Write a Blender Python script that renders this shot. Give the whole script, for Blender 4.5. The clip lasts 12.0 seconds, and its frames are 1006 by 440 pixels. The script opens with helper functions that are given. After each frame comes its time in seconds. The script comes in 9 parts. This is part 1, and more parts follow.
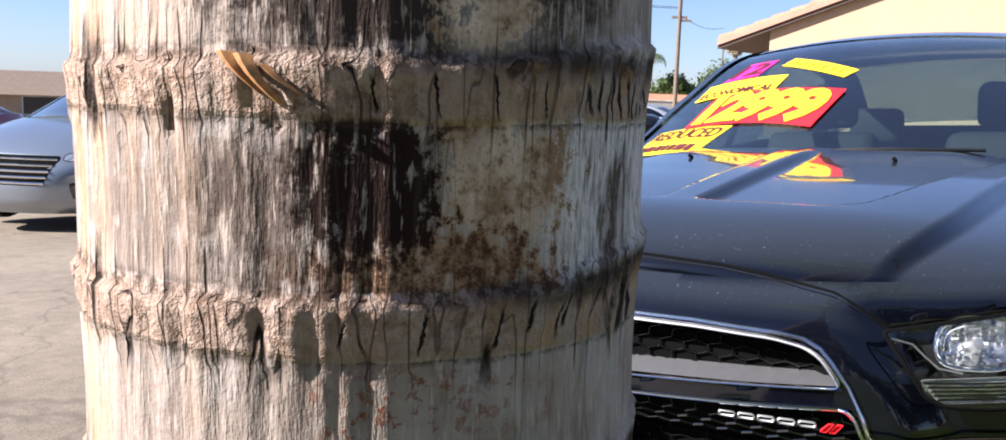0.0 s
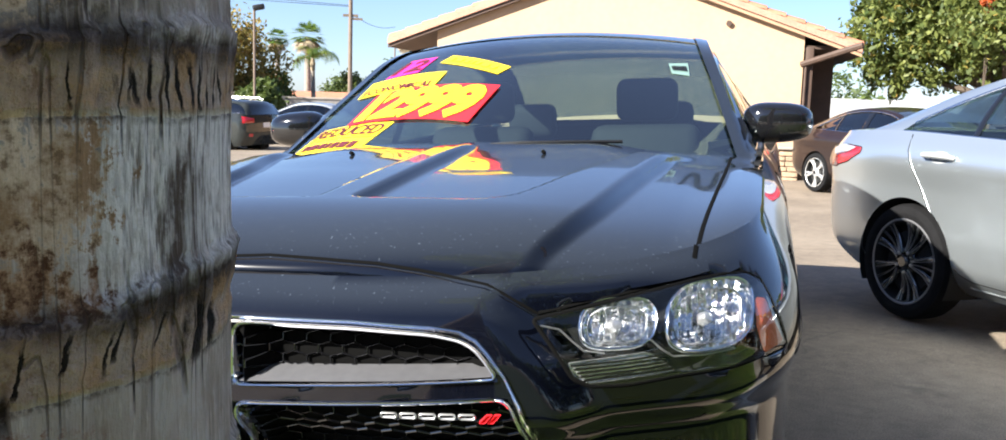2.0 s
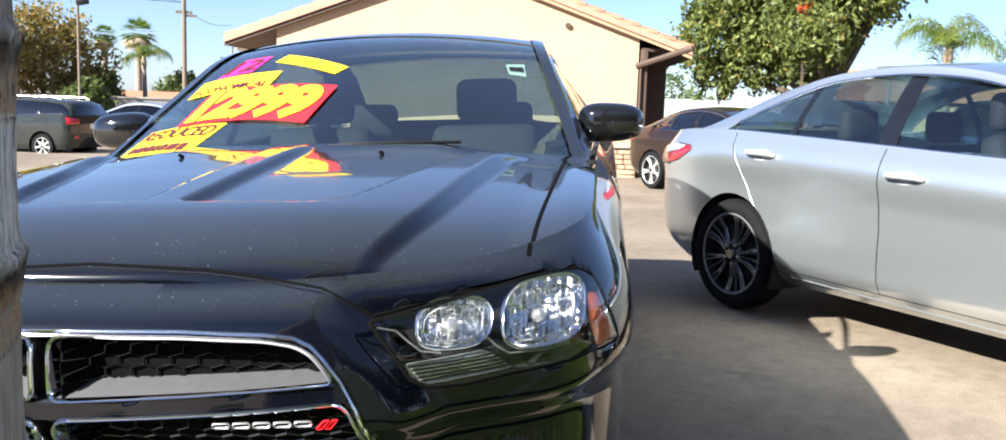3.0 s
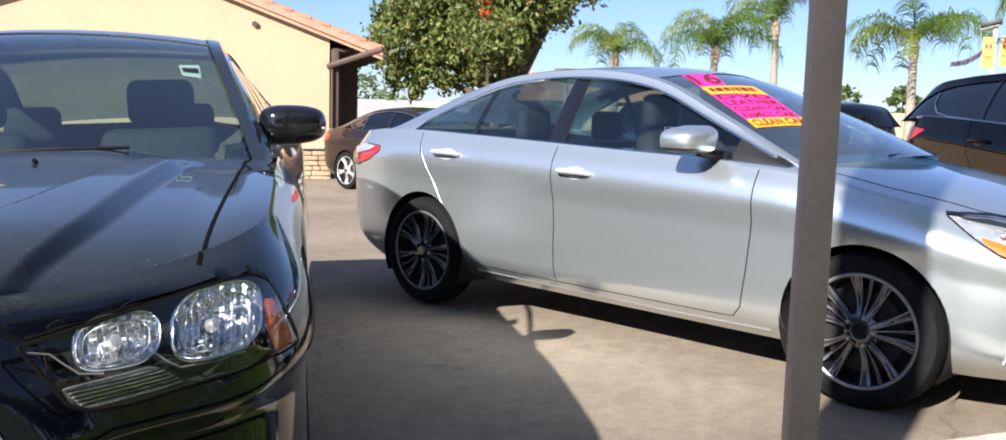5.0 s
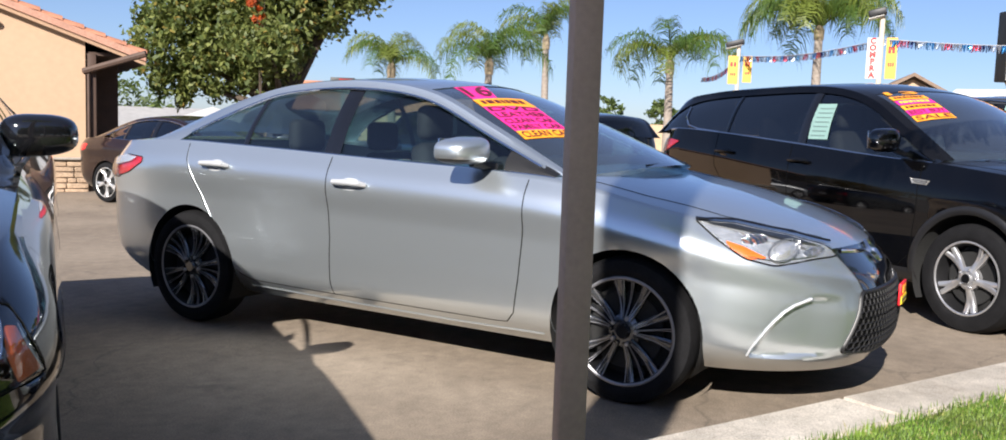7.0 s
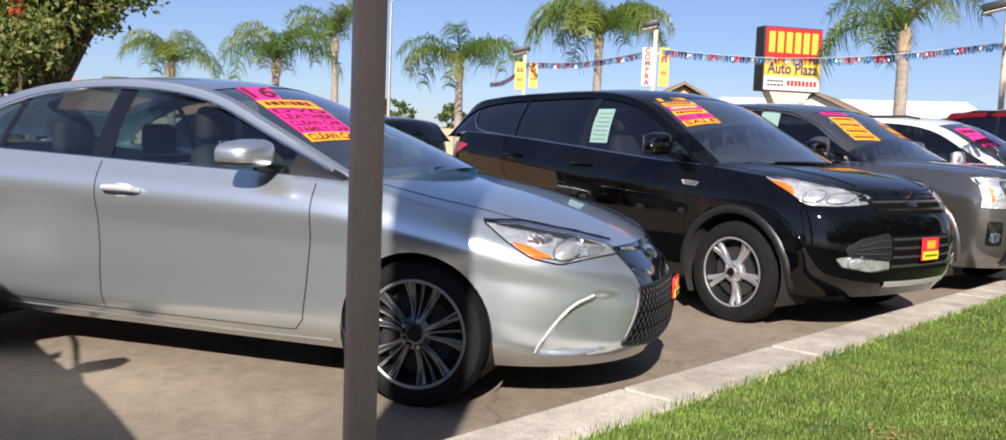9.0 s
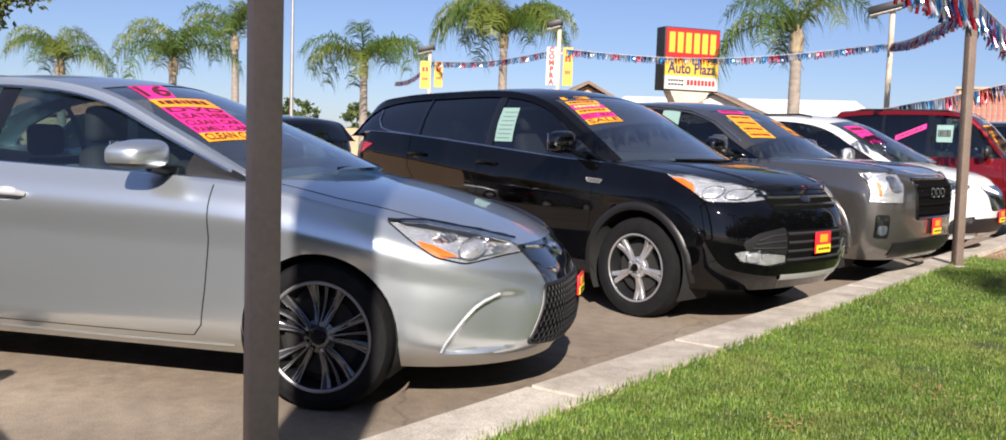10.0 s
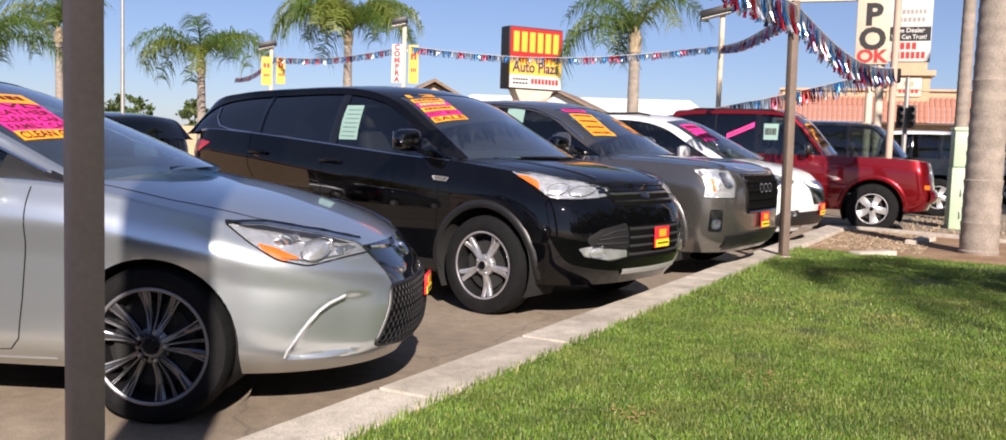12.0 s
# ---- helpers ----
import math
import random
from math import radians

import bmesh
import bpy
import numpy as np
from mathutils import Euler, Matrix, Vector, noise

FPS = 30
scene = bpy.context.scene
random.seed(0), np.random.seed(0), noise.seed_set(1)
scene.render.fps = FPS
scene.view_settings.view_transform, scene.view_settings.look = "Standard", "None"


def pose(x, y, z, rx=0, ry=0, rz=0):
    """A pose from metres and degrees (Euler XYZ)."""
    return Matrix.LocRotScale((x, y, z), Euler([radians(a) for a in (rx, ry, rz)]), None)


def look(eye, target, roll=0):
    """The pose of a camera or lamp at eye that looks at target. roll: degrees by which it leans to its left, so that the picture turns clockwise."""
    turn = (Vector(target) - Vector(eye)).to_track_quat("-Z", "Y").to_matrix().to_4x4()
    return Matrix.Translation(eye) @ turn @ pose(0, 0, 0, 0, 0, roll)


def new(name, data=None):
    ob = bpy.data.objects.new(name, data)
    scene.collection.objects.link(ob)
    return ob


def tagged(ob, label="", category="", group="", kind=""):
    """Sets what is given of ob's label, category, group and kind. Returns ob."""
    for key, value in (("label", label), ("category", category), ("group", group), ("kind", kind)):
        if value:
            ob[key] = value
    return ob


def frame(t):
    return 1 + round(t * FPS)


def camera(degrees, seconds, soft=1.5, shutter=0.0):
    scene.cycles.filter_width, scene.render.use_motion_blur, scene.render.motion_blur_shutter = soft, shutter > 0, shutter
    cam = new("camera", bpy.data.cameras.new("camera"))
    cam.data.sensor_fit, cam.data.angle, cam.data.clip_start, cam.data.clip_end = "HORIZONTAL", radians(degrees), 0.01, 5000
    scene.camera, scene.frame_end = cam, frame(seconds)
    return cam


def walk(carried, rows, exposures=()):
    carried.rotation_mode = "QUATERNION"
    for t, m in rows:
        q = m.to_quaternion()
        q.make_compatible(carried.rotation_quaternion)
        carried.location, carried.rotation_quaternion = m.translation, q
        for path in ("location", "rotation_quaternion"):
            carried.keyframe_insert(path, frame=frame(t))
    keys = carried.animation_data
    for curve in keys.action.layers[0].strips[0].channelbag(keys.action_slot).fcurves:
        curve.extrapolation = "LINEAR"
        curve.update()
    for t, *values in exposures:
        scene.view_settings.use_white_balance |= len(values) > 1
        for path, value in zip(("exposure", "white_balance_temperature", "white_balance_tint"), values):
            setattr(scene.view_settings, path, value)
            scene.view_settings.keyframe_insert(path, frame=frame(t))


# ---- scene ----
cam = camera(56.162, 12.0, soft=1.65)
EXPOSURES = [(0.0, 1.48, 6080, 14), (0.6, 1.62, 6300, 15), (1.2, 1.72, 6400, 12), (2.5, 1.77, 6250, 8), (3.5, 1.7, 6250, 9), (5.5, 1.22, 6180, 11), (7.5, 0.92, 6280, 13), (9.5, 0.86, 6450, 15), (12.0, 0.8, 6650, 18)]
PATH = [
    (0.0, pose(0.0000, -0.0000, 1.2010, 81.963, -1.885, -3.479)),
    (0.5, pose(0.0152, 0.0232, 1.2033, 82.076, -1.823, -8.157)),
    (1.0, pose(0.0309, 0.0280, 1.2029, 82.232, -1.773, -13.208)),
    (1.5, pose(0.0580, 0.0528, 1.1981, 82.326, -1.679, -18.326)),
    (2.0, pose(0.0665, 0.0561, 1.1967, 82.477, -1.765, -22.832)),
    (2.5, pose(0.0754, 0.0559, 1.1962, 82.677, -1.837, -27.019)),
    (3.0, pose(0.0846, 0.0442, 1.1986, 82.777, -1.817, -32.157)),
    (3.5, pose(0.1017, 0.0352, 1.1995, 82.907, -1.693, -37.538)),
    (5.5, pose(0.1055, -0.0127, 1.2093, 83.568, -1.638, -53.446)),
    (6.0, pose(0.1041, -0.0160, 1.2122, 83.860, -1.702, -56.376)),
    (6.5, pose(0.1071, -0.0211, 1.2154, 84.100, -1.841, -60.504)),
    (7.0, pose(0.1061, -0.0269, 1.2146, 84.326, -1.973, -63.731)),
    (7.5, pose(0.1068, -0.0332, 1.2146, 84.558, -2.125, -66.784)),
    (9.5, pose(0.1365, -0.0410, 1.2094, 85.092, -2.057, -79.245)),
    (10.0, pose(0.1469, -0.0464, 1.2083, 85.162, -1.899, -81.938)),
    (10.5, pose(0.1567, -0.0466, 1.2081, 85.176, -1.829, -84.213)),
    (11.0, pose(0.1594, -0.0469, 1.2089, 85.223, -1.847, -86.230)),
    (11.5, pose(0.1816, -0.0512, 1.2088, 85.269, -1.828, -88.821)),
    (12.0, pose(0.1871, -0.0545, 1.2094, 85.339, -1.823, -91.172)),
]
walk(cam, PATH, EXPOSURES)

# ---------------------------------------------------------------- light
SUN_FROM = Vector((-0.858, -0.119, 0.50)).normalized()
world = bpy.data.worlds.new("sky")
scene.world = world
world.use_nodes = True
wn = world.node_tree.nodes
sky = wn.new("ShaderNodeTexSky")
sky.sky_type = "NISHITA"
sky.sun_disc = False
sky.sun_elevation = math.asin(SUN_FROM.z)
sky.sun_rotation = math.atan2(SUN_FROM.x, SUN_FROM.y)
sky.air_density, sky.dust_density, sky.ozone_density = 0.85, 0.25, 3.0
wn["Background"].inputs[1].default_value = 0.050
veil = wn.new("ShaderNodeVectorMath")
veil.operation = "MULTIPLY"
veil.inputs[1].default_value = (0.80, 0.85, 1.02)
world.node_tree.links.new(sky.outputs[0], veil.inputs[0])
haze = wn.new("ShaderNodeVectorMath")
haze.operation = "ADD"
haze.inputs[1].default_value = (0.75, 0.86, 1.08)
world.node_tree.links.new(veil.outputs[0], haze.inputs[0])
world.node_tree.links.new(haze.outputs[0], wn["Background"].inputs[0])
sun = bpy.data.lights.new("sun", "SUN")
sun.energy, sun.angle, sun.color = 5.0, radians(0.6), (1.0, 0.93, 0.82)
sun_ob = new("sun", sun)
sun_ob.matrix_world = look(SUN_FROM * 60, (0, 0, 0))

# ---------------------------------------------------------------- materials
def mat_base(name):
    m = bpy.data.materials.new(name)
    m.use_nodes = True
    return m, m.node_tree.nodes, m.node_tree.links, m.node_tree.nodes["Principled BSDF"]


def plain(name, color, rough=0.5, metal=0.0, coat=0.0, vary=0.12, scale=8.0, bump=0.0, spec=0.5, bscale=None):
    """A surface with two scales of tone and a fine relief."""
    m, n, l, b = mat_base(name)
    tc = n.new("ShaderNodeTexCoord")
    b.inputs["Roughness"].default_value = rough
    b.inputs["Metallic"].default_value = metal
    b.inputs["Coat Weight"].default_value = coat
    b.inputs["Coat Roughness"].default_value = 0.03
    b.inputs["Specular IOR Level"].default_value = spec
    if vary > 0:
        t1, t2 = n.new("ShaderNodeTexNoise"), n.new("ShaderNodeTexNoise")
        t1.inputs["Scale"].default_value, t2.inputs["Scale"].default_value = scale, scale * 9
        t1.inputs["Detail"].default_value = t2.inputs["Detail"].default_value = 5
        add = n.new("ShaderNodeMath")
        add.operation = "ADD"
        for t in (t1, t2):
            l.new(tc.outputs["Object"], t.inputs["Vector"])
        l.new(t1.outputs[0], add.inputs[0]), l.new(t2.outputs[0], add.inputs[1])
        ramp = n.new("ShaderNodeMapRange")
        ramp.inputs[1].default_value, ramp.inputs[2].default_value = 0.7, 1.3
        ramp.inputs[3].default_value, ramp.inputs[4].default_value = 1 - vary, 1 + vary
        l.new(add.outputs[0], ramp.inputs[0])
        mul = n.new("ShaderNodeVectorMath")
        mul.operation = "SCALE"
        mul.inputs[0].default_value = color
        l.new(ramp.outputs[0], mul.inputs["Scale"])
        l.new(mul.outputs[0], b.inputs["Base Color"])
    else:
        b.inputs["Base Color"].default_value = (*color, 1)
    if bump > 0:
        t3 = n.new("ShaderNodeTexNoise")
        t3.inputs["Scale"].default_value = bscale or scale * 12
        t3.inputs["Detail"].default_value = 4
        l.new(tc.outputs["Object"], t3.inputs["Vector"])
        bp = n.new("ShaderNodeBump")
        bp.inputs["Strength"].default_value = bump
        bp.inputs["Distance"].default_value = 0.01
        l.new(t3.outputs[0], bp.inputs["Height"])
        l.new(bp.outputs[0], b.inputs["Normal"])
    return m


def paint(name, color, metal=0.0, rough=0.35, dust=0.05, coat=1.0, flake=0.0, dust_sheen=0.0, film=(0.40, 0.385, 0.37), under=0.0):
    """Car paint: coloured base under clear coat, with a film of dust; upward faces can carry a painted sheen."""
    m, n, l, b = mat_base(name)
    tc, t1 = n.new("ShaderNodeTexCoord"), n.new("ShaderNodeTexNoise")
    t1.inputs["Scale"].default_value, t1.inputs["Detail"].default_value = 5, 8
    l.new(tc.outputs["Object"], t1.inputs["Vector"])
    mr = n.new("ShaderNodeMapRange")
    mr.inputs[1].default_value, mr.inputs[2].default_value, mr.inputs[3].default_value, mr.inputs[4].default_value = 0.35, 0.75, 0, dust
    l.new(t1.outputs[0], mr.inputs[0])
    mix = n.new("ShaderNodeMix")
    mix.data_type = "RGBA"
    mix.inputs["A"].default_value, mix.inputs["B"].default_value = (*color, 1), (*film, 1)
    if dust_sheen > 0:
        # dust on what faces up, with bright specks, doubling as painted sky sheen
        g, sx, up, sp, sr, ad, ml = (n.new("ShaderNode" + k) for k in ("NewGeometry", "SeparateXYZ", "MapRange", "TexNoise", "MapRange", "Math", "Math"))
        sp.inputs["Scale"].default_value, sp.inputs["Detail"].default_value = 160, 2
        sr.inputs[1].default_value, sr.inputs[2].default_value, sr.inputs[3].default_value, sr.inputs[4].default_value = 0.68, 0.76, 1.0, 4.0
        up.inputs[1].default_value, up.inputs[2].default_value, up.inputs[3].default_value, up.inputs[4].default_value = 0.55, 1.0, 0.0, dust_sheen
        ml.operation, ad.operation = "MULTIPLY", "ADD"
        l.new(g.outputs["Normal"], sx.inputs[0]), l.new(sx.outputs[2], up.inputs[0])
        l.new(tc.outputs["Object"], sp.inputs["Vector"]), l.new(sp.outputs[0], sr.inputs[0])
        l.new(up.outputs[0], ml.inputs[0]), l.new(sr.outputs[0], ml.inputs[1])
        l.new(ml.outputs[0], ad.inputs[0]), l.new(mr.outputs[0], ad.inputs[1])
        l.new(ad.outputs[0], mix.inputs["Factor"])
    else:
        l.new(mr.outputs[0], mix.inputs["Factor"])
    l.new(mix.outputs["Result"], b.inputs["Base Color"])
    if flake > 0:
        v, bp = n.new("ShaderNodeTexNoise"), n.new("ShaderNodeBump")
        v.inputs["Scale"].default_value = 900
        bp.inputs["Strength"].default_value, bp.inputs["Distance"].default_value = flake, 0.002
        l.new(tc.outputs["Object"], v.inputs["Vector"])
        l.new(v.outputs[0], bp.inputs["Height"]), l.new(bp.outputs[0], b.inputs["Normal"])
    b.inputs["Roughness"].default_value, b.inputs["Metallic"].default_value = rough, metal
    b.inputs["Specular IOR Level"].default_value = 0.15 if metal > 0 else under
    b.inputs["Coat Weight"].default_value, b.inputs["Coat Roughness"].default_value = coat, 0.02
    return m


def glass(name, tint, gloss=1.0, film=0.0, power=2.7):
    """Thin tinted pane: clear straight through, with the gloss of glass."""
    m, n, l, b = mat_base(name)
    n.remove(b)
    tr, gl, mx, lw = n.new("ShaderNodeBsdfTransparent"), n.new("ShaderNodeBsdfGlossy"), n.new("ShaderNodeMixShader"), n.new("ShaderNodeLayerWeight")
    pw, ma = n.new("ShaderNodeMath"), n.new("ShaderNodeMath")
    tr.inputs[0].default_value = (*tint, 1)
    gl.inputs["Roughness"].default_value = 0.01
    gl.inputs["Color"].default_value = (gloss, gloss, gloss, 1)
    lw.inputs[0].default_value = 0.5
    pw.operation, ma.operation = "POWER", "MULTIPLY_ADD"
    pw.inputs[1].default_value, ma.inputs[1].default_value, ma.inputs[2].default_value = power, 0.92, 0.08
    l.new(lw.outputs["Facing"], pw.inputs[0]), l.new(pw.outputs[0], ma.inputs[0])
    l.new(ma.outputs[0], mx.inputs[0]), l.new(tr.outputs[0], mx.inputs[1]), l.new(gl.outputs[0], mx.inputs[2])
    out = mx
    # pale blue diffuse layer paints hazy sky reflection into the pane
    if film > 0:
        df, fx = n.new("ShaderNodeBsdfDiffuse"), n.new("ShaderNodeMixShader")
        df.inputs[0].default_value, fx.inputs[0].default_value = (0.44, 0.53, 0.64, 1), film
        l.new(mx.outputs[0], fx.inputs[1]), l.new(df.outputs[0], fx.inputs[2])
        out = fx
    l.new(out.outputs[0], n["Material Output"].inputs[0])
    return m


# the black car's bluish film is dust plus sky reflection painted into the colour
BLACK_PAINT = paint("black_paint", (0.0016, 0.0021, 0.0050), dust=0.002, rough=0.12, dust_sheen=0.075, under=0.10, film=(0.33, 0.40, 0.50))
JET_PAINT = paint("black_suv_paint", (0.0015, 0.0015, 0.002), dust=0.003, dust_sheen=0.012)
SILVER_PAINT = paint("silver_paint", (0.665, 0.725, 0.765), metal=0.87, rough=0.29, dust=0.015, flake=0.04)
GREY_PAINT = paint("bronze_grey_paint", (0.200, 0.190, 0.178), metal=0.85, rough=0.22, flake=0.05)
WHITE_PAINT = paint("white_paint", (0.64, 0.65, 0.65), dust=0.06)
RED_PAINT = paint("dark_red_paint", (0.21, 0.006, 0.011), metal=0.6, rough=0.25, dust=0.008)
BROWN_PAINT = paint("dark_brown_paint", (0.016, 0.0085, 0.0085), metal=0.2, dust=0.01)
NAVY_PAINT = paint("dark_blue_paint", (0.012, 0.016, 0.025), dust=0.04)
BLUEGREY_PAINT = paint("blue_grey_paint", (0.30, 0.34, 0.40), metal=0.7, dust=0.04)
CHROME = plain("chrome", (0.82, 0.83, 0.85), rough=0.08, metal=1.0, vary=0.03, scale=3)
DULL_CHROME = plain("dull_chrome", (0.55, 0.56, 0.58), rough=0.25, metal=1.0, vary=0.15, scale=20, bump=0.1)
WHEEL_GREY = plain("wheel_grey", (0.13, 0.138, 0.152), rough=0.22, metal=0.85, vary=0.08, scale=6)
SATIN = plain("satin_alloy", (0.56, 0.56, 0.57), rough=0.28, metal=0.75, vary=0.08, scale=6)
LIP_GREY = plain("rim_lip_grey", (0.30, 0.30, 0.32), rough=0.48, metal=0.8, vary=0.08, scale=6)
ALLOY = plain("alloy", (0.62, 0.62, 0.62), rough=0.32, metal=0.65, vary=0.06, scale=6)
GUNMETAL = plain("gunmetal", (0.10, 0.10, 0.11), rough=0.3, metal=0.8, vary=0.1, scale=6)
RUBBER = plain("tyre_rubber", (0.010, 0.010, 0.011), rough=0.85, vary=0.3, scale=12, bump=0.25, spec=0.15)
TRIM = plain("black_trim", (0.012, 0.012, 0.013), rough=0.42, vary=0.2, scale=15, bump=0.05)
GLOSS_BLACK = plain("gloss_black", (0.006, 0.006, 0.007), rough=0.08, vary=0.1, scale=5, coat=1)
SEAM = plain("seam_shadow", (0.004, 0.004, 0.004), rough=0.9, vary=0, spec=0.05)
UNDER = plain("underbody", (0.012, 0.012, 0.012), rough=0.9, vary=0.2, bump=0.2)
SEAT = plain("seat_cloth", (0.014, 0.014, 0.016), rough=0.8, vary=0.2, scale=20, bump=0.2)
DASH = plain("dashboard_plastic", (0.022, 0.022, 0.024), rough=0.6, vary=0.15, scale=20, bump=0.1)
TEAL_GLASS = glass("teal_window_glass", (0.40, 0.54, 0.54))
SHIELD_GLASS = glass("windshield_glass", (0.36, 0.54, 0.62), film=0.03, power=1.9)
DUSTY_GLASS = glass("dusty_windshield_glass", (0.40, 0.60, 0.56))
TINT_GLASS = glass("tinted_glass", (0.05, 0.055, 0.06))
MID_GLASS = glass("half_tinted_glass", (0.34, 0.40, 0.39))
LENS = glass("lamp_lens", (0.95, 0.97, 0.98), 0.6)


def fluted(name):
    """Bright reflector behind vertical flutes."""
    m, n, l, b = mat_base(name)
    tc, w, q, bp = n.new("ShaderNodeTexCoord"), n.new("ShaderNodeTexWave"), n.new("ShaderNodeTexNoise"), n.new("ShaderNodeBump")
    w.bands_direction, w.inputs["Scale"].default_value, w.inputs["Distortion"].default_value, w.inputs["Detail"].default_value = "Y", 16, 3.0, 2
    q.inputs["Scale"].default_value = 45
    l.new(tc.outputs["Object"], w.inputs["Vector"]), l.new(tc.outputs["Object"], q.inputs["Vector"])
    ad = n.new("ShaderNodeMath")
    ad.operation = "ADD"
    l.new(w.outputs[1], ad.inputs[0]), l.new(q.outputs[0], ad.inputs[1])
    bp.inputs["Strength"].default_value, bp.inputs["Distance"].default_value = 1.0, 0.02
    l.new(ad.outputs[0], bp.inputs["Height"]), l.new(bp.outputs[0], b.inputs["Normal"])
    b.inputs["Base Color"].default_value, b.inputs["Metallic"].default_value, b.inputs["Roughness"].default_value = (0.92, 0.93, 0.94, 1), 1, 0.1
    return m


REFLECTOR = fluted("lamp_reflector")
BEZEL = plain("lamp_bezel_black", (0.018, 0.019, 0.019), rough=0.18, vary=0.2, scale=12, coat=0.6)
HANDLE = plain("handle_silver", (0.60, 0.62, 0.64), rough=0.22, metal=0.35, vary=0.05, coat=1)
LAMP_SILVER = plain("lamp_silver", (0.78, 0.79, 0.80), rough=0.22, metal=0.75, vary=0.3, scale=14, bump=0.8, bscale=28)
AMBER = plain("amber_reflector", (0.80, 0.14, 0.004), rough=0.4, vary=0.15, scale=40, coat=0.2, bump=0.2)
RED_LAMP = plain("red_lamp", (0.45, 0.012, 0.02), rough=0.12, vary=0.2, scale=30, coat=1)
STICK_YELLOW = plain("yellow_sticker", (0.90, 0.66, 0.02), rough=0.5, vary=0.04)
STICK_ORANGE = plain("orange_sticker", (0.92, 0.36, 0.02), rough=0.5, vary=0.04)
STICK_PINK = plain("pink_sticker", (0.85, 0.03, 0.28), rough=0.5, vary=0.04)
STICK_RED = plain("red_sticker", (0.78, 0.02, 0.03), rough=0.5, vary=0.04)
INK = plain("dark_ink", (0.10, 0.012, 0.02), rough=0.6, vary=0)
GREY_INK = plain("grey_print", (0.13, 0.20, 0.19), rough=0.7, vary=0)
BLACK_INK = plain("black_ink", (0.012, 0.012, 0.012), rough=0.6, vary=0)
PAPER = plain("pale_green_paper", (0.21, 0.34, 0.31), rough=0.7, vary=0.04)
WHITE_PLASTIC = plain("white_plastic", (0.78, 0.78, 0.76), rough=0.4, vary=0.05)

# ---------------------------------------------------------------- mesh helpers
def part(name, bm, material, parent=None, label="", smooth=True, angle=40):
    me = bpy.data.meshes.new(name)
    bm.normal_update()
    if smooth:
        for f in bm.faces:
            f.smooth = True
        for e in bm.edges:
            if len(e.link_faces) == 2 and e.calc_face_angle(0) > radians(angle):
                e.smooth = False
    bm.to_mesh(me)
    bm.free()
    me.materials.append(material)
    ob = new(name, me)
    ob.parent = parent
    if label:
        ob["label"] = label
    return ob


def thing(name, m, label, category, group="", kind=""):
    ob = new(name)
    ob.matrix_world = m
    ob.empty_display_size = 0.2
    return tagged(ob, label, category, group, kind)


def grid(rows, closed=False, bm=None):
    """Quads over rows of points."""
    bm = bm or bmesh.new()
    vs = [[bm.verts.new(p) for p in r] for r in rows]
    for a, b in zip(vs, vs[1:]):
        k = len(a)
        for i in range(k if closed else k - 1):
            j = (i + 1) % k
            bm.faces.new((a[i], a[j], b[j], b[i]))
    return bm


def box(sx, sy, sz, at=(0, 0, 0), bevel=0.0, bm=None, m=None, seg=2):
    out = bm or bmesh.new()
    tmp = bmesh.new()
    bmesh.ops.create_cube(tmp, size=1)
    bmesh.ops.scale(tmp, vec=(sx, sy, sz), verts=tmp.verts)
    if bevel > 0:
        bmesh.ops.bevel(tmp, geom=tmp.edges[:], offset=bevel, segments=seg, affect="EDGES", profile=0.5)
    tr = Matrix.Translation(at)
    bmesh.ops.transform(tmp, matrix=tr @ m if m is not None else tr, verts=tmp.verts)
    merge(out, tmp)
    return out


def merge(out, tmp):
    idx = {}
    for v in tmp.verts:
        idx[v] = out.verts.new(v.co)
    for f in tmp.faces:
        try:
            out.faces.new([idx[v] for v in f.verts])
        except ValueError:
            pass
    tmp.free()


def lathe(profile, n=40, axis="y", bm=None, m=None):
    """profile: (radius, along) pairs."""
    rows = []
    for r, a in profile:
        row = []
        for i in range(n):
            t = 2 * math.pi * i / n
            c, s = r * math.cos(t), r * math.sin(t)
            p = Vector((c, a, s)) if axis == "y" else (Vector((c, s, a)) if axis == "z" else Vector((a, c, s)))
            row.append(m @ p if m is not None else p)
        rows.append(row)
    return grid(rows, closed=True, bm=bm)


def tube(points, radius, n=8, bm=None, caps=True):
    """A tube along points; radius a number or one for each."""
    pts = [Vector(p) for p in points]
    rs = radius if isinstance(radius, (list, tuple)) else [radius] * len(pts)
    rows = []
    for i, p in enumerate(pts):
        t = (pts[min(i + 1, len(pts) - 1)] - pts[max(i - 1, 0)]).normalized()
        u = t.cross(Vector((0, 0, 1)) if abs(t.z) < 0.95 else Vector((1, 0, 0))).normalized()
        w = u.cross(t)
        rows.append([p + rs[i] * (math.cos(a) * u + math.sin(a) * w) for a in (2 * math.pi * k / n for k in range(n))])
    out = grid(rows, closed=True, bm=bm)
    if caps:
        out.verts.ensure_lookup_table()
        tot = len(out.verts)
        k = len(pts) * n
        try:
            out.faces.new([out.verts[tot - k + i] for i in range(n)][::-1])
            out.faces.new([out.verts[tot - n + i] for i in range(n)])
        except ValueError:
            pass
    return out


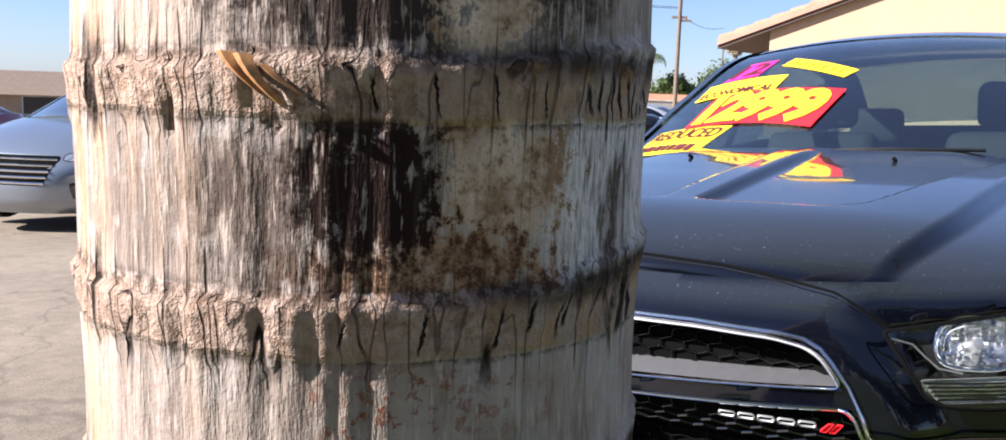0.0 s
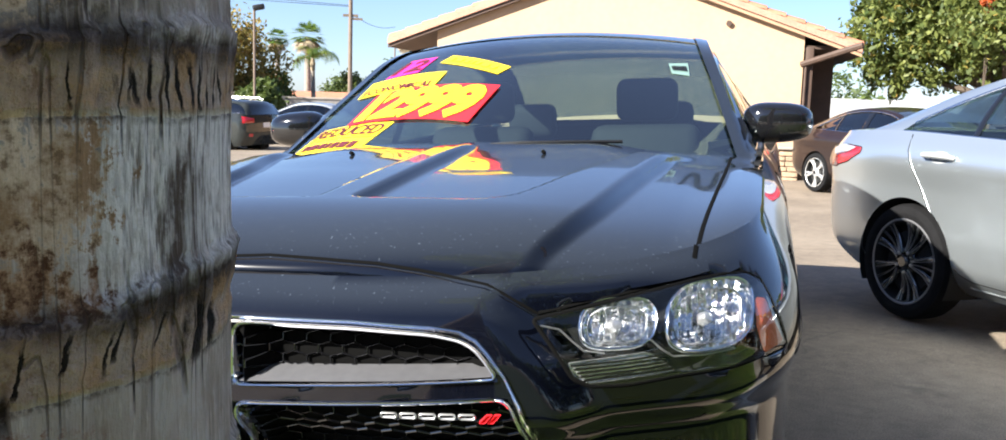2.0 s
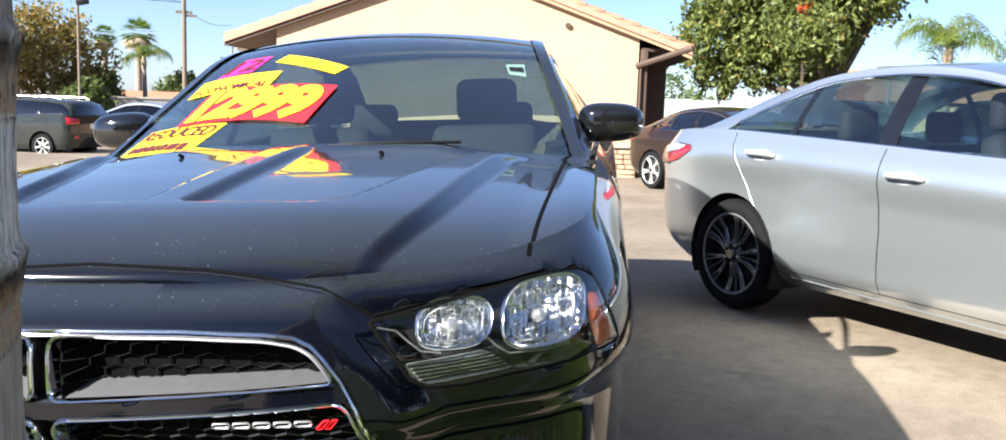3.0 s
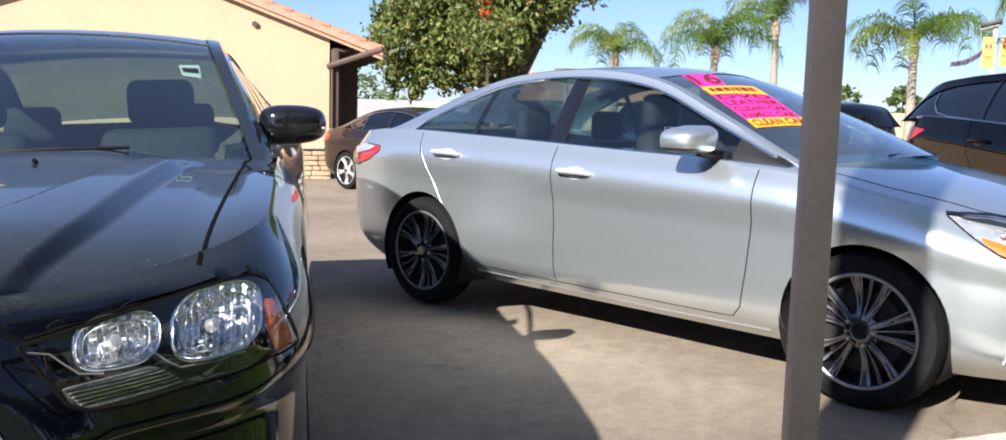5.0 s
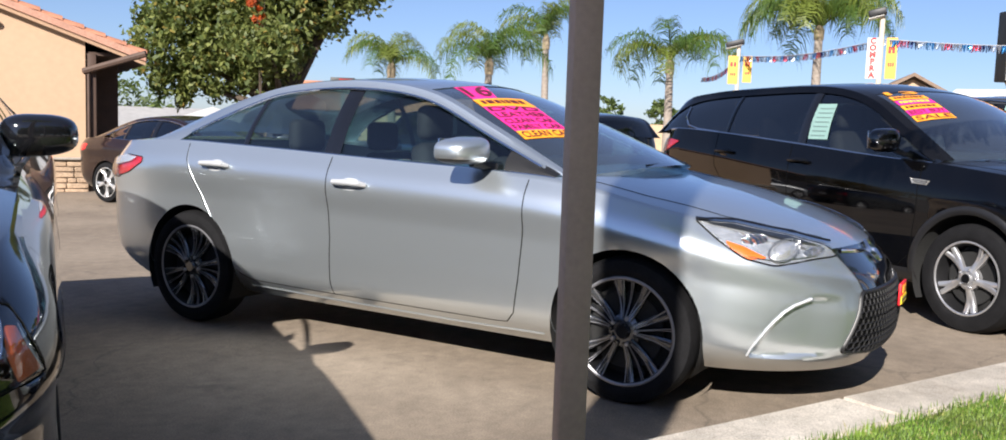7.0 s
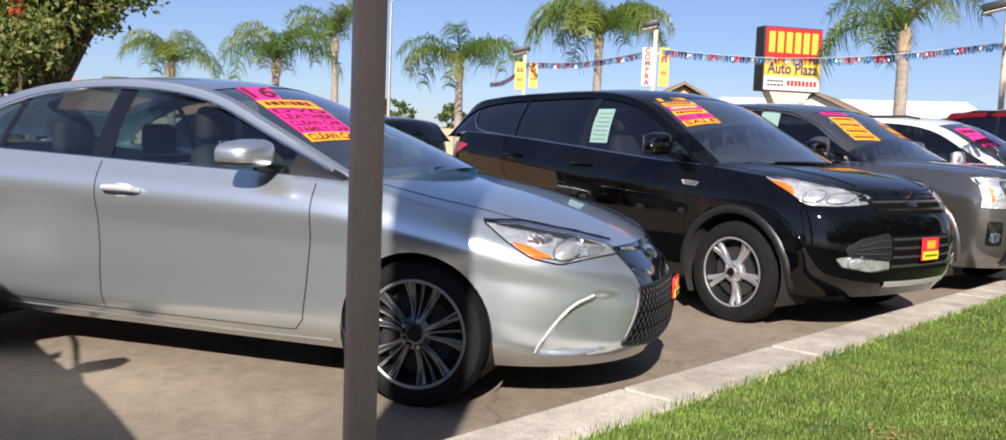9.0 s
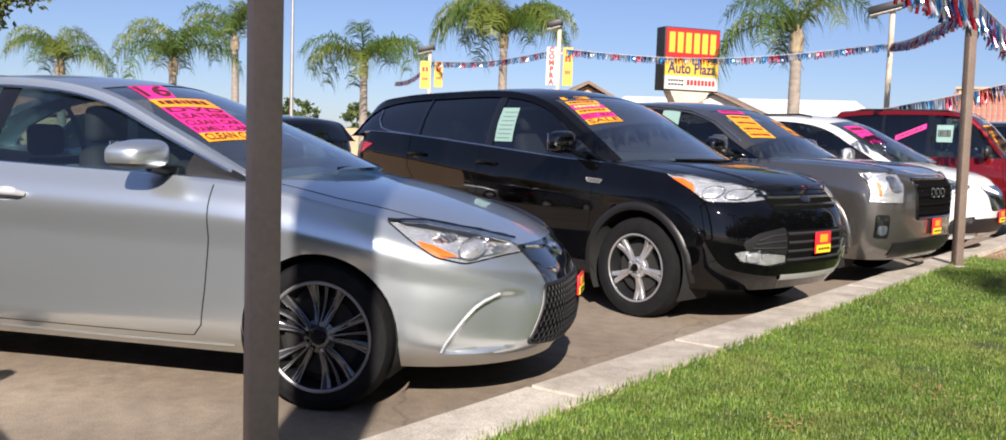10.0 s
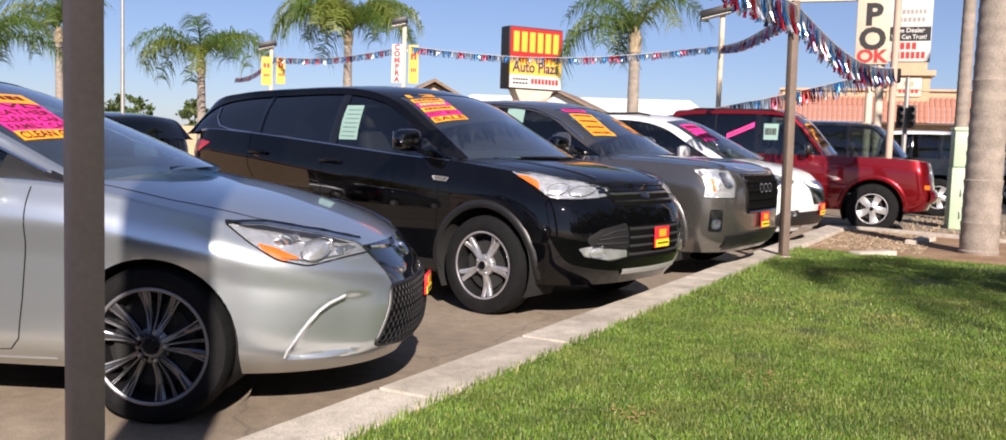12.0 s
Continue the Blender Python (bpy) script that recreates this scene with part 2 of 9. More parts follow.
class Curve:
    """A smooth curve through keys (x, value...)."""

    def __init__(self, keys):
        keys = sorted(keys)
        self.x = np.array([k[0] for k in keys], float)
        self.v = np.array([k[1:] for k in keys], float)
        d = np.diff(self.v, axis=0) / np.diff(self.x)[:, None]
        m = np.zeros_like(self.v)
        m[0], m[-1] = d[0], d[-1]
        for i in range(1, len(self.x) - 1):
            a, b = d[i - 1], d[i]
            m[i] = np.where(a * b > 0, 2 * a * b / np.where(a + b == 0, 1, a + b), 0)
        self.m = m

    def __call__(self, x):
        x = min(max(x, self.x[0]), self.x[-1])
        i = min(max(int(np.searchsorted(self.x, x)) - 1, 0), len(self.x) - 2)
        h = self.x[i + 1] - self.x[i]
        t = (x - self.x[i]) / h
        r = (2 * t**3 - 3 * t**2 + 1) * self.v[i] + (t**3 - 2 * t**2 + t) * h * self.m[i] + (3 * t**2 - 2 * t**3) * self.v[i + 1] + (t**3 - t**2) * h * self.m[i + 1]
        return float(r[0]) if len(r) == 1 else r


def chain(points, n=24):
    """Catmull-Rom through points, n samples a span."""
    P = [Vector(p) for p in points]
    out = []
    for i in range(len(P) - 1):
        a, b, c, d = P[max(i - 1, 0)], P[i], P[i + 1], P[min(i + 2, len(P) - 1)]
        for k in range(n):
            t = k / n
            out.append(0.5 * (2 * b + (c - a) * t + (2 * a - 5 * b + 4 * c - d) * t * t + (3 * b - a - 3 * c + d) * t**3))
    out.append(P[-1])
    return out


# ---------------------------------------------------------------- laying things on a curved surface
WAYS = {"front": (Vector((-1, 0, 0)), lambda a, b: Vector((4, a, b))), "rear": (Vector((1, 0, 0)), lambda a, b: Vector((-4, a, b))),
        "left": (Vector((0, -1, 0)), lambda a, b: Vector((a, 3, b))), "right": (Vector((0, 1, 0)), lambda a, b: Vector((a, -3, b))),
        "top": (Vector((0, 0, -1)), lambda a, b: Vector((a, b, 4)))}


def onto(bvh, side, a, b):
    way, start = WAYS[side]
    o = start(a, b)
    p, nrm, _, _ = bvh.ray_cast(o, way)
    if p is None:
        p, nrm, _, _ = bvh.find_nearest(o + way * 2.2)
    if nrm.dot(way) > 0:
        nrm = -nrm
    return p, nrm


def dense(poly, step, closed=True):
    out = []
    k = len(poly)
    for i in range(k if closed else k - 1):
        a, b = Vector(poly[i]), Vector(poly[(i + 1) % k])
        m = max(1, int((b - a).length / step))
        out += [a.lerp(b, j / m) for j in range(m)]
    if not closed:
        out.append(Vector(poly[-1]))
    return out


def rounded(poly, r, n=4):
    """Polygon with its corners rounded."""
    out = []
    k = len(poly)
    for i in range(k):
        a, b, c = Vector(poly[i - 1]), Vector(poly[i]), Vector(poly[(i + 1) % k])
        u, v = (a - b), (c - b)
        d = min(r, u.length * 0.45, v.length * 0.45)
        p, q = b + u.normalized() * d, b + v.normalized() * d
        for j in range(n + 1):
            t = j / n
            out.append((p.lerp(b, t)).lerp(b.lerp(q, t), t))
    return out


def decal(bvh, side, poly, off=0.002, dome=0.0, step=0.03, rings=6, centre=None, bm=None, sink=0.004):
    """A plate of the given outline laid on the surface, raised by off, domed by dome."""
    poly = dense(poly, step)
    c = Vector(centre) if centre else sum(poly, Vector((0, 0))) / len(poly)
    rows = []
    for k in range(rings + 1):
        t = k / rings
        row = []
        for p in poly:
            q = c.lerp(p, t)
            s, nrm = onto(bvh, side, q.x, q.y)
            row.append(s + nrm * (off + dome * (1 - t * t)))
        rows.append(row)
    rows.append([onto(bvh, side, p.x, p.y)[0] - onto(bvh, side, p.x, p.y)[1] * sink for p in poly])
    out = grid(rows, closed=True, bm=bm)
    bmesh.ops.remove_doubles(out, verts=out.verts, dist=1e-5)
    return out


def strip(bvh, side, line, width, off=0.001, thick=0.002, closed=False, step=0.03, bm=None):
    """A raised ribbon along a line on the surface."""
    pts = [onto(bvh, side, p.x, p.y) for p in dense(line, step, closed)]
    rows = []
    k = len(pts)
    for i, (p, nrm) in enumerate(pts):
        a = pts[i - 1][0] if (i > 0 or closed) else p
        b = pts[(i + 1) % k][0] if (i < k - 1 or closed) else p
        t = (b - a).normalized() if (b - a).length > 1e-6 else Vector((1, 0, 0))
        s = nrm.cross(t).normalized()
        rows.append([p + s * (width / 2 * w) + nrm * (off + thick * (1 - w * w)) for w in (-1, -0.6, 0, 0.6, 1)])
    if closed:
        rows.append(rows[0])
    return grid(rows, bm=bm)


def letters(text, size, spread=1.0, bold=0.0):
    """A flat mesh of built-in letters, centred, as (verts, faces)."""
    cu = bpy.data.curves.new("letters", "FONT")
    cu.body, cu.size, cu.align_x, cu.align_y, cu.offset, cu.space_character, cu.resolution_u = text, size, "CENTER", "CENTER", bold, spread, 3
    ob = bpy.data.objects.new("letters", cu)
    scene.collection.objects.link(ob)
    dg = bpy.context.evaluated_depsgraph_get()
    me = bpy.data.meshes.new_from_object(ob.evaluated_get(dg))
    v, f = [tuple(p.co) for p in me.vertices], [tuple(p.vertices) for p in me.polygons]
    bpy.data.objects.remove(ob)
    bpy.data.meshes.remove(me)
    bpy.data.curves.remove(cu)
    return v, f


def lettering(text, size, place, spread=1.0, bold=0.0, bm=None, slant=0.0, squeeze=1.0):
    """Letters laid by place(u, v) -> point."""
    v, f = letters(text, size, spread, bold)
    bm = bm or bmesh.new()
    vs = [bm.verts.new(place(x * squeeze + slant * y, y)) for x, y, _ in v]
    for q in f:
        try:
            bm.faces.new([vs[i] for i in q])
        except ValueError:
            pass
    return bm

# ---------------------------------------------------------------- cars
from mathutils.bvhtree import BVHTree


def car_body(s):
    """The closed lower body: wrapped levels from sill to shoulder, and the cap over them."""
    xf, xr, hw = Curve(s["xf"]), Curve(s["xr"]), Curve(s["hw"])
    zb, zs, zt, ws = Curve(s["zb"]), Curve(s["zs"]), Curve(s["zt"]), Curve(s.get("ws", [(-3, 1), (3, 1)]))
    ln, lr, nf, nr = s.get("ln", 0.7), s.get("lr", 0.5), s.get("nf", 2.6), s.get("nr", 3.0)
    feat, p = s.get("feat", lambda x, y: 0.0), s.get("p", 3.0)
    levels, nF, nA, nS, m = s.get("mesh", (18, 16, 16, 84, 34))
    rows = []
    for k in range(levels + 1):
        q = k / levels
        F, R, W = xf(q), xr(q), hw(q)
        half = []
        for i in range(nF):
            a = math.pi / 2 * i / nF
            half.append((F - ln + ln * math.cos(a) ** (2 / nf), math.sin(a) ** (2 / nf) if a > 0 else 0.0))
        for i in range(nS + 1):
            half.append((F - ln + (R + lr - F + ln) * i / nS, 1.0))
        for i in range(1, nA + 1):
            a = math.pi / 2 * (1 - i / nA)
            half.append((R + lr - lr * math.cos(a) ** (2 / nr), math.sin(a) ** (2 / nr) if a > 1e-9 else 0.0))
        rows.append([Vector((x, W * ws(x) * y, zb(x) + (zs(x) - zb(x)) * q)) for x, y in half])
    bm = bmesh.new()
    L = [[bm.verts.new(v) for v in r] for r in rows]
    Rr = [[a if abs(v.y) < 1e-9 else bm.verts.new((v.x, -v.y, v.z)) for a, v in zip(al, r)] for al, r in zip(L, rows)]
    n = len(rows[0])
    for k in range(levels):
        for i in range(n - 1):
            bm.faces.new((L[k][i], L[k + 1][i], L[k + 1][i + 1], L[k][i + 1]))
            bm.faces.new((Rr[k][i], Rr[k][i + 1], Rr[k + 1][i + 1], Rr[k + 1][i]))
    arches = s["arches"]
    kill, edge = [], set()
    for f in bm.faces:
        c = f.calc_center_median()
        for ax, az, ar in arches:
            if abs(c.y) > 0.62 and (c.x - ax) ** 2 + (c.z - az) ** 2 < ar * ar:
                kill.append(f)
                break
    for f in kill:
        edge.update(f.verts)
    bmesh.ops.delete(bm, geom=kill, context="FACES")
    for v in edge:
        if v.is_valid and v.link_faces:
            for ax, az, ar in arches:
                d = Vector((v.co.x - ax, v.co.z - az))
                if d.length < ar + 0.06:
                    d = d.normalized() * ar
                    v.co.x, v.co.z = ax + d.x, max(az + d.y, zb(v.co.x))
                    break
    # cap
    x0, x1 = s["cabin"]
    top = rows[-1]
    C = []
    for i in range(n):
        x, Y, z = top[i]
        r = []
        near = min(1.0, max(0.0, min(top[0].x - x, x - top[-1].x)) / s.get("lip", 0.35))
        rise = math.sqrt(1 - (1 - near) ** 2)
        for j in range(m + 1):
            t = 1 - 2 * j / m
            t = math.copysign(1 - (1 - abs(t)) ** 1.35, t)
            y = Y * t
            if j == 0:
                r.append(L[-1][i])
            elif j == m:
                r.append(Rr[-1][i])
            else:
                r.append(bm.verts.new((x, y, z + rise * ((zt(x) - z) * (1 - abs(t) ** p) + feat(x, y)))))
        C.append(r)
    for a, b in zip(C, C[1:]):
        for j in range(m):
            vs = []
            for v in (a[j], b[j], b[j + 1], a[j + 1]):
                if v not in vs:
                    vs.append(v)
            if len(vs) < 3:
                continue
            c = sum((v.co for v in vs), Vector()) / len(vs)
            if x0 < c.x < x1 and abs(c.y) < 0.72 * hw(1.0):
                continue
            try:
                bm.faces.new(vs)
            except ValueError:
                pass
    bmesh.ops.remove_doubles(bm, verts=bm.verts, dist=1e-4)
    loose = [v for v in bm.verts if not v.link_faces]
    bmesh.ops.delete(bm, geom=loose, context="VERTS")
    bmesh.ops.recalc_face_normals(bm, faces=bm.faces)
    return bm


def rail_fn(s):
    pts = chain(s["rail"], 12)
    nk = len(s["rail"]) - 1
    bx, cz = Curve(s["bow"]), Curve(s["crown"])

    def top(u, v):
        """u along the rail in key steps, v from -1 (right) to 1 (left)."""
        f = min(max(u / nk, 0), 1) * (len(pts) - 1)
        i = min(int(f), len(pts) - 2)
        q = pts[i].lerp(pts[i + 1], f - i)
        return Vector((q.x + bx(u) * (1 - v * v), q.y * v, q.z + cz(u) * (1 - v * v)))
    return pts, top, nk


def greenhouse(s, car):
    """Windshield, roof, rear window, side windows, pillars."""
    pts, top, nk = rail_fn(s)
    ua, uc = s["ua"], s["uc"]
    zs, hw, ws = Curve(s["zs"]), Curve(s["hw"]), Curve(s.get("ws", [(-3, 1), (3, 1)]))

    def sheet(u0, u1, n, inset=0.0, vmax=1.0, lift=0.0):
        return grid([[top(u0 + (u1 - u0) * i / n, vmax * (1 - 2 * j / 20)) + Vector((0, 0, lift)) for j in range(21)] for i in range(n + 1)])
    shield = sheet(0, ua + 0.06, 12)
    even = grid([[top((ua + 0.06) * i / 60, 1 - 2 * j / 80) for j in range(81)] for i in range(61)])
    tree = BVHTree.FromBMesh(even)
    even.free()
    w = part("windshield", shield, MID_GLASS if s.get("dark_shield") else s.get("shield", SHIELD_GLASS), car)
    w.visible_shadow = False
    part("roof", sheet(ua, uc, 16, lift=0.004), s["paint"], car)
    r = part("rear_window", sheet(uc - 0.05, nk, 10), s.get("rear_glass", MID_GLASS), car)
    r.visible_shadow = False

    def belt(x):
        return Vector((x, hw(1.0) * ws(x) * 0.975, zs(x) - 0.005))
    def side_at(x, v, out=0.0, sg=1):
        """Point of the side pane over x, v from the belt (0) to the rail (1)."""
        lo = belt(x)
        best = min(range(len(pts) - 1), key=lambda i: abs((pts[i].x + pts[i + 1].x) / 2 - x))
        a, b = pts[best], pts[best + 1]
        t = min(max((x - a.x) / (b.x - a.x), 0), 1) if abs(b.x - a.x) > 1e-6 else 0
        hi = a.lerp(b, t)
        q = lo.lerp(hi, v)
        q.y += 0.025 * math.sin(math.pi * v) - 0.008 + out
        q.y *= sg
        return q
    xs = [pts[0].x - 0.01, *s["panes"], pts[-1].x + 0.01]
    for sg in (1, -1):
        for k in range(len(xs) - 1):
            a, b = xs[k], xs[k + 1]
            n = 14
            pane = grid([[side_at(a + (b - a) * i / n, j / 8, 0, sg) for j in range(9)] for i in range(n + 1)])
            g = part("side_window", pane, s["side_glass"][min(k, len(s["side_glass"]) - 1)], car)
            g.visible_shadow = False
        for k, x in enumerate(s["panes"]):
            wd = s.get("pillar_w", 0.045) if k == 0 else s.get("pillar_w2", 0.02)
            ln_ = s.get("pillar_lean", 0.0)
            bar = grid([[side_at(x + wd * t + ln_ * (j / 8 - 0.5), j / 8, 0.006 + 0.004 * (1 - t * t), sg) for t in (-1, -0.5, 0, 0.5, 1)] for j in range(9)])
            part("door_pillar", bar, GLOSS_BLACK, car)
        # rail: A pillar, roof edge, C pillar
        rows = []
        N = 60
        for i in range(N + 1):
            u = nk * i / N
            p = top(u, 1.0)
            x = p.x
            drop, inn = Curve(s["rail_drop"])(u), Curve(s["rail_in"])(u)
            lo = belt(min(max(x, pts[-1].x), pts[0].x))
            dn = (lo - p)
            dn = dn.normalized() if dn.length > 0.01 else Vector((0, 0.2, -1)).normalized()
            hgt = (lo - p).length
            row = []
            for t in (1.0, 0.66, 0.33):
                d = min(drop * t, hgt)
                q = p + dn * d
                q.y += 0.025 * math.sin(math.pi * (1 - d / max(hgt, 0.05))) * (1 if hgt > 0.08 else 0) + 0.006
                row.append(q)
            row.append(p + Vector((0, 0.009, 0.006)))
            for t in (0.33, 0.66, 1.0):
                q = top(u, 1 - inn / max(p.y, 0.1) * t)
                row.append(q + Vector((0, 0, 0.009)))
            rows.append([Vector((q.x, q.y * sg, q.z)) for q in row])
        part("roof_pillar", grid(rows), s["paint"], car)
        # surround of the side windows
        trim = s.get("window_trim")
        line = [side_at(pts[0].x - 0.04 + (pts[-1].x + s.get("trim_end", 0.25) - pts[0].x) * i / 40, 0.0, 0.016, sg) for i in range(41)]
        part("belt_trim", tube(line, 0.011, 6), trim or TRIM, car)
        if s.get("upper_trim"):
            line = []
            for i in range(41):
                u = s["upper_trim"][0] + (s["upper_trim"][1] - s["upper_trim"][0]) * i / 40
                p = top(u, 1.0)
                d = Curve(s["rail_drop"])(u)
                lo = belt(p.x)
                q = p + (lo - p).normalized() * min(d, (lo - p).length)
                line.append(Vector((q.x, sg * (q.y + 0.022), q.z)))
            part("window_trim", tube(line, 0.008, 6), trim or TRIM, car)
    return tree, side_at


def car_seat(car, x, y, z=0.55, head=True, h=0.62):
    bm = box(0.14, 0.48, h, (x - 0.12, y, z + h / 2), 0.06, seg=3, m=Matrix.Rotation(radians(-14), 4, "Y"))
    if head:
        box(0.10, 0.27, 0.19, (x - 0.235, y, z + h + 0.10), 0.045, bm=bm, seg=3)
    part("seat", bm, SEAT, car)


def cabin(s, car):
    """Dash, seats, wheel and shelf behind the glass."""
    x0, x1 = s["cabin"]
    z = Curve(s["zs"])
    W = Curve(s["hw"])(1.0)
    part("dashboard", box(0.46, 2 * W * 0.84, 0.30, (x1 - 0.26, 0, z(x1 - 0.3) - 0.085 + s.get("dash", 0.0)), 0.09, seg=4), DASH, car)
    part("cabin_floor", box(x1 - x0, 2 * W * 0.86, 0.04, ((x0 + x1) / 2, 0, 0.38)), UNDER, car)
    dx, rx, sz = s["seats"]
    hh = s.get("seat_h", 0.62)
    for y in (0.37, -0.37):
        car_seat(car, dx, y, sz, h=hh)
        car_seat(car, rx, y, sz, h=hh - 0.10)
    wheel = bmesh.new()
    ring = [Vector((0, 0.18 * math.cos(a), 0.18 * math.sin(a))) for a in (2 * math.pi * k / 28 for k in range(29))]
    mt = Matrix.Translation((dx + 0.40, 0.37, z(dx) - 0.17)) @ Matrix.Rotation(radians(-25), 4, "Y")
    tube([mt @ p for p in ring], 0.015, 6, bm=wheel)
    part("steering_wheel", wheel, DASH, car)


def rim_spokes(style, r):
    """Spokes as one mesh in the wheel's own plane (x, z), face at y = 0 outwards +y."""
    bm = bmesh.new()

    def spoke(a, w0, w1, d0, d1, r0=0.05, r1=None, skew=0.0, th=0.03):
        r1 = r1 or r * 0.96
        rows = []
        for k in range(7):
            t = k / 6
            rr = r0 + (r1 - r0) * t
            w = w0 + (w1 - w0) * t
            y = d0 + (d1 - d0) * t - 0.018 * math.sin(math.pi * t)
            ang = a + skew * t
            c, sn = math.cos(ang), math.sin(ang)
            prof = [(-w, y - th), (-w, y - 0.006), (-w * 0.6, y), (w * 0.6, y), (w, y - 0.006), (w, y - th)]
            rows.append([Vector((c * rr - sn * q, yy, sn * rr + c * q)) for q, yy in prof])
        grid(rows, bm=bm)
    if style == "ten":
        for k in range(5):
            a = 2 * math.pi * k / 5 + 1.22
            for d in (-1, 1):
                spoke(a + 0.31 * d, 0.012, 0.020, 0.0, -0.002, skew=-0.03 * d, r0=0.055, th=0.04)
            spoke(a, 0.007, 0.009, -0.006, -0.008, r0=0.055)
    elif style == "five":
        for k in range(5):
            a = 2 * math.pi * k / 5 + math.pi / 2
            spoke(a, 0.019, 0.017, 0.0, -0.006, skew=0.13)
            spoke(a, 0.019, 0.017, 0.0, -0.006, skew=-0.13)
    elif style == "wide":
        for k in range(5):
            spoke(2 * math.pi * k / 5 + math.pi / 2, 0.042, 0.058, 0.0, -0.004)
    else:
        for k in range(7):
            spoke(2 * math.pi * k / 7 + 0.2, 0.020, 0.026, 0.0, -0.006)
    if style == "ten":
        bright = bmesh.new()
        for k in range(5):
            a = 2 * math.pi * k / 5 + 1.22
            for d in (-1, 1):
                for off, w in ((0.355, 0.0032), (0.235, 0.0016), (0.012, 0.0012)):
                    rows = []
                    for i in range(9):
                        t = i / 8
                        rr = 0.066 + (r * 0.965 - 0.066) * t
                        ang = a + d * (off + (0.03 * t if off > 0.25 else 0.012 * t)) * (1 - 0.25 * (1 - t) ** 2)
                        y = -0.018 * math.sin(math.pi * t) + 0.0015 - 0.002 * t
                        rows.append([Vector((math.cos(ang) * rr - math.sin(ang) * q, y + e, math.sin(ang) * rr + math.cos(ang) * q)) for q, e in ((-w, -0.006), (-w * 0.7, 0), (w * 0.7, 0), (w, -0.006))])
                    grid(rows, bm=bright)
        return bm, bright
    return bm, None


WHEEL_PARTS = {}


def car_wheel(car, x, y, R, rim, width, style, side, alloy):
    """side: 1 left, -1 right. wheel > tyre, rim, spokes, hub_cap, brake_disc"""
    key = (R, rim, width, style, alloy.name)
    if key not in WHEEL_PARTS:
        w2 = width / 2
        tyre = lathe([(rim + 0.004, -w2 * 0.86), (rim + 0.02, -w2 * 0.98), (R - 0.05, -w2), (R - 0.016, -w2 * 0.92), (R - 0.002, -w2 * 0.6), (R, -w2 * 0.2), (R, w2 * 0.2), (R - 0.002, w2 * 0.6), (R - 0.016, w2 * 0.92),
                      (R - 0.05, w2), (rim + 0.035, w2), (rim + 0.02, w2 * 0.98), (rim + 0.004, w2 * 0.88)], 56)
        barrel = lathe([(rim + 0.006, w2 * 0.90), (rim - 0.002, w2 * 0.93), (rim - 0.012, w2 * 0.88), (rim - 0.018, w2 * 0.6), (rim - 0.03, w2 * 0.1), (rim - 0.03, -w2 * 0.8)], 56)
        face, bright = rim_spokes(style, rim)
        disc = lathe([(0.03, 0.02), (rim * 0.72, 0.02), (rim * 0.72, 0.0), (rim * 0.99, -0.03), (rim * 0.99, -0.05)], 40)
        hub = lathe([(0.0, 0.008), (0.030, 0.008), (0.034, 0.002), (0.036, -0.006), (0.068, -0.009), (0.076, -0.016), (0.078, -0.05)], 28)
        badge = lathe([(0.0, 0.0), (0.028, 0.0), (0.030, -0.004)], 20)
        lip = lathe([(rim + 0.005, -0.004), (rim + 0.003, 0.001), (rim - 0.004, 0.002), (rim - 0.010, -0.002), (rim - 0.011, -0.012)], 56)
        meshes = []
        for nm, bm, mt in (("tyre", tyre, RUBBER), ("rim", barrel, TRIM), ("spokes", face, alloy), ("brake_disc", disc, UNDER), ("hub_cap", hub, alloy), ("hub_badge", badge, GLOSS_BLACK), ("rim_lip", lip, alloy if style != "ten" else LIP_GREY)) + ((("spoke_edges", bright, LIP_GREY),) if bright else ()):
            o = part(nm, bm, mt)
            meshes.append((nm, o.data))
            bpy.data.objects.remove(o)
        nut = part("lug_nut", lathe([(0.0, 0.006), (0.007, 0.006), (0.010, 0.002), (0.011, -0.02)], 8), SATIN)
        meshes.append(("lug_nut", nut.data))
        bpy.data.objects.remove(nut)
        WHEEL_PARTS[key] = meshes
    base = new("wheel", WHEEL_PARTS[key][0][1])
    base.parent = car
    base.matrix_local = Matrix.Translation((x, y, R - 0.004)) @ Matrix.Rotation(0.37 * x, 4, "Y") @ (Matrix.Rotation(math.pi, 4, "Z") if side < 0 else Matrix())
    w2 = width / 2
    for k in range(5):
        o = new("lug_nut", WHEEL_PARTS[key][-1][1])
        o.parent = base
        o.matrix_local = Matrix.Translation((0.060 * math.cos(1.2566 * k + 1.33), w2 * 0.84, 0.060 * math.sin(1.2566 * k + 1.33)))
    for nm, me in WHEEL_PARTS[key][1:-1]:
        o = new(nm, me)
        o.parent = base
        o.matrix_local = Matrix.Translation((0, {"rim": 0, "spokes": w2 * 0.86, "spoke_edges": w2 * 0.86, "brake_disc": w2 * 0.2, "hub_cap": w2 * 0.84, "hub_badge": w2 * 0.84 + 0.014, "rim_lip": w2 * 0.92}[nm], 0))
    return base


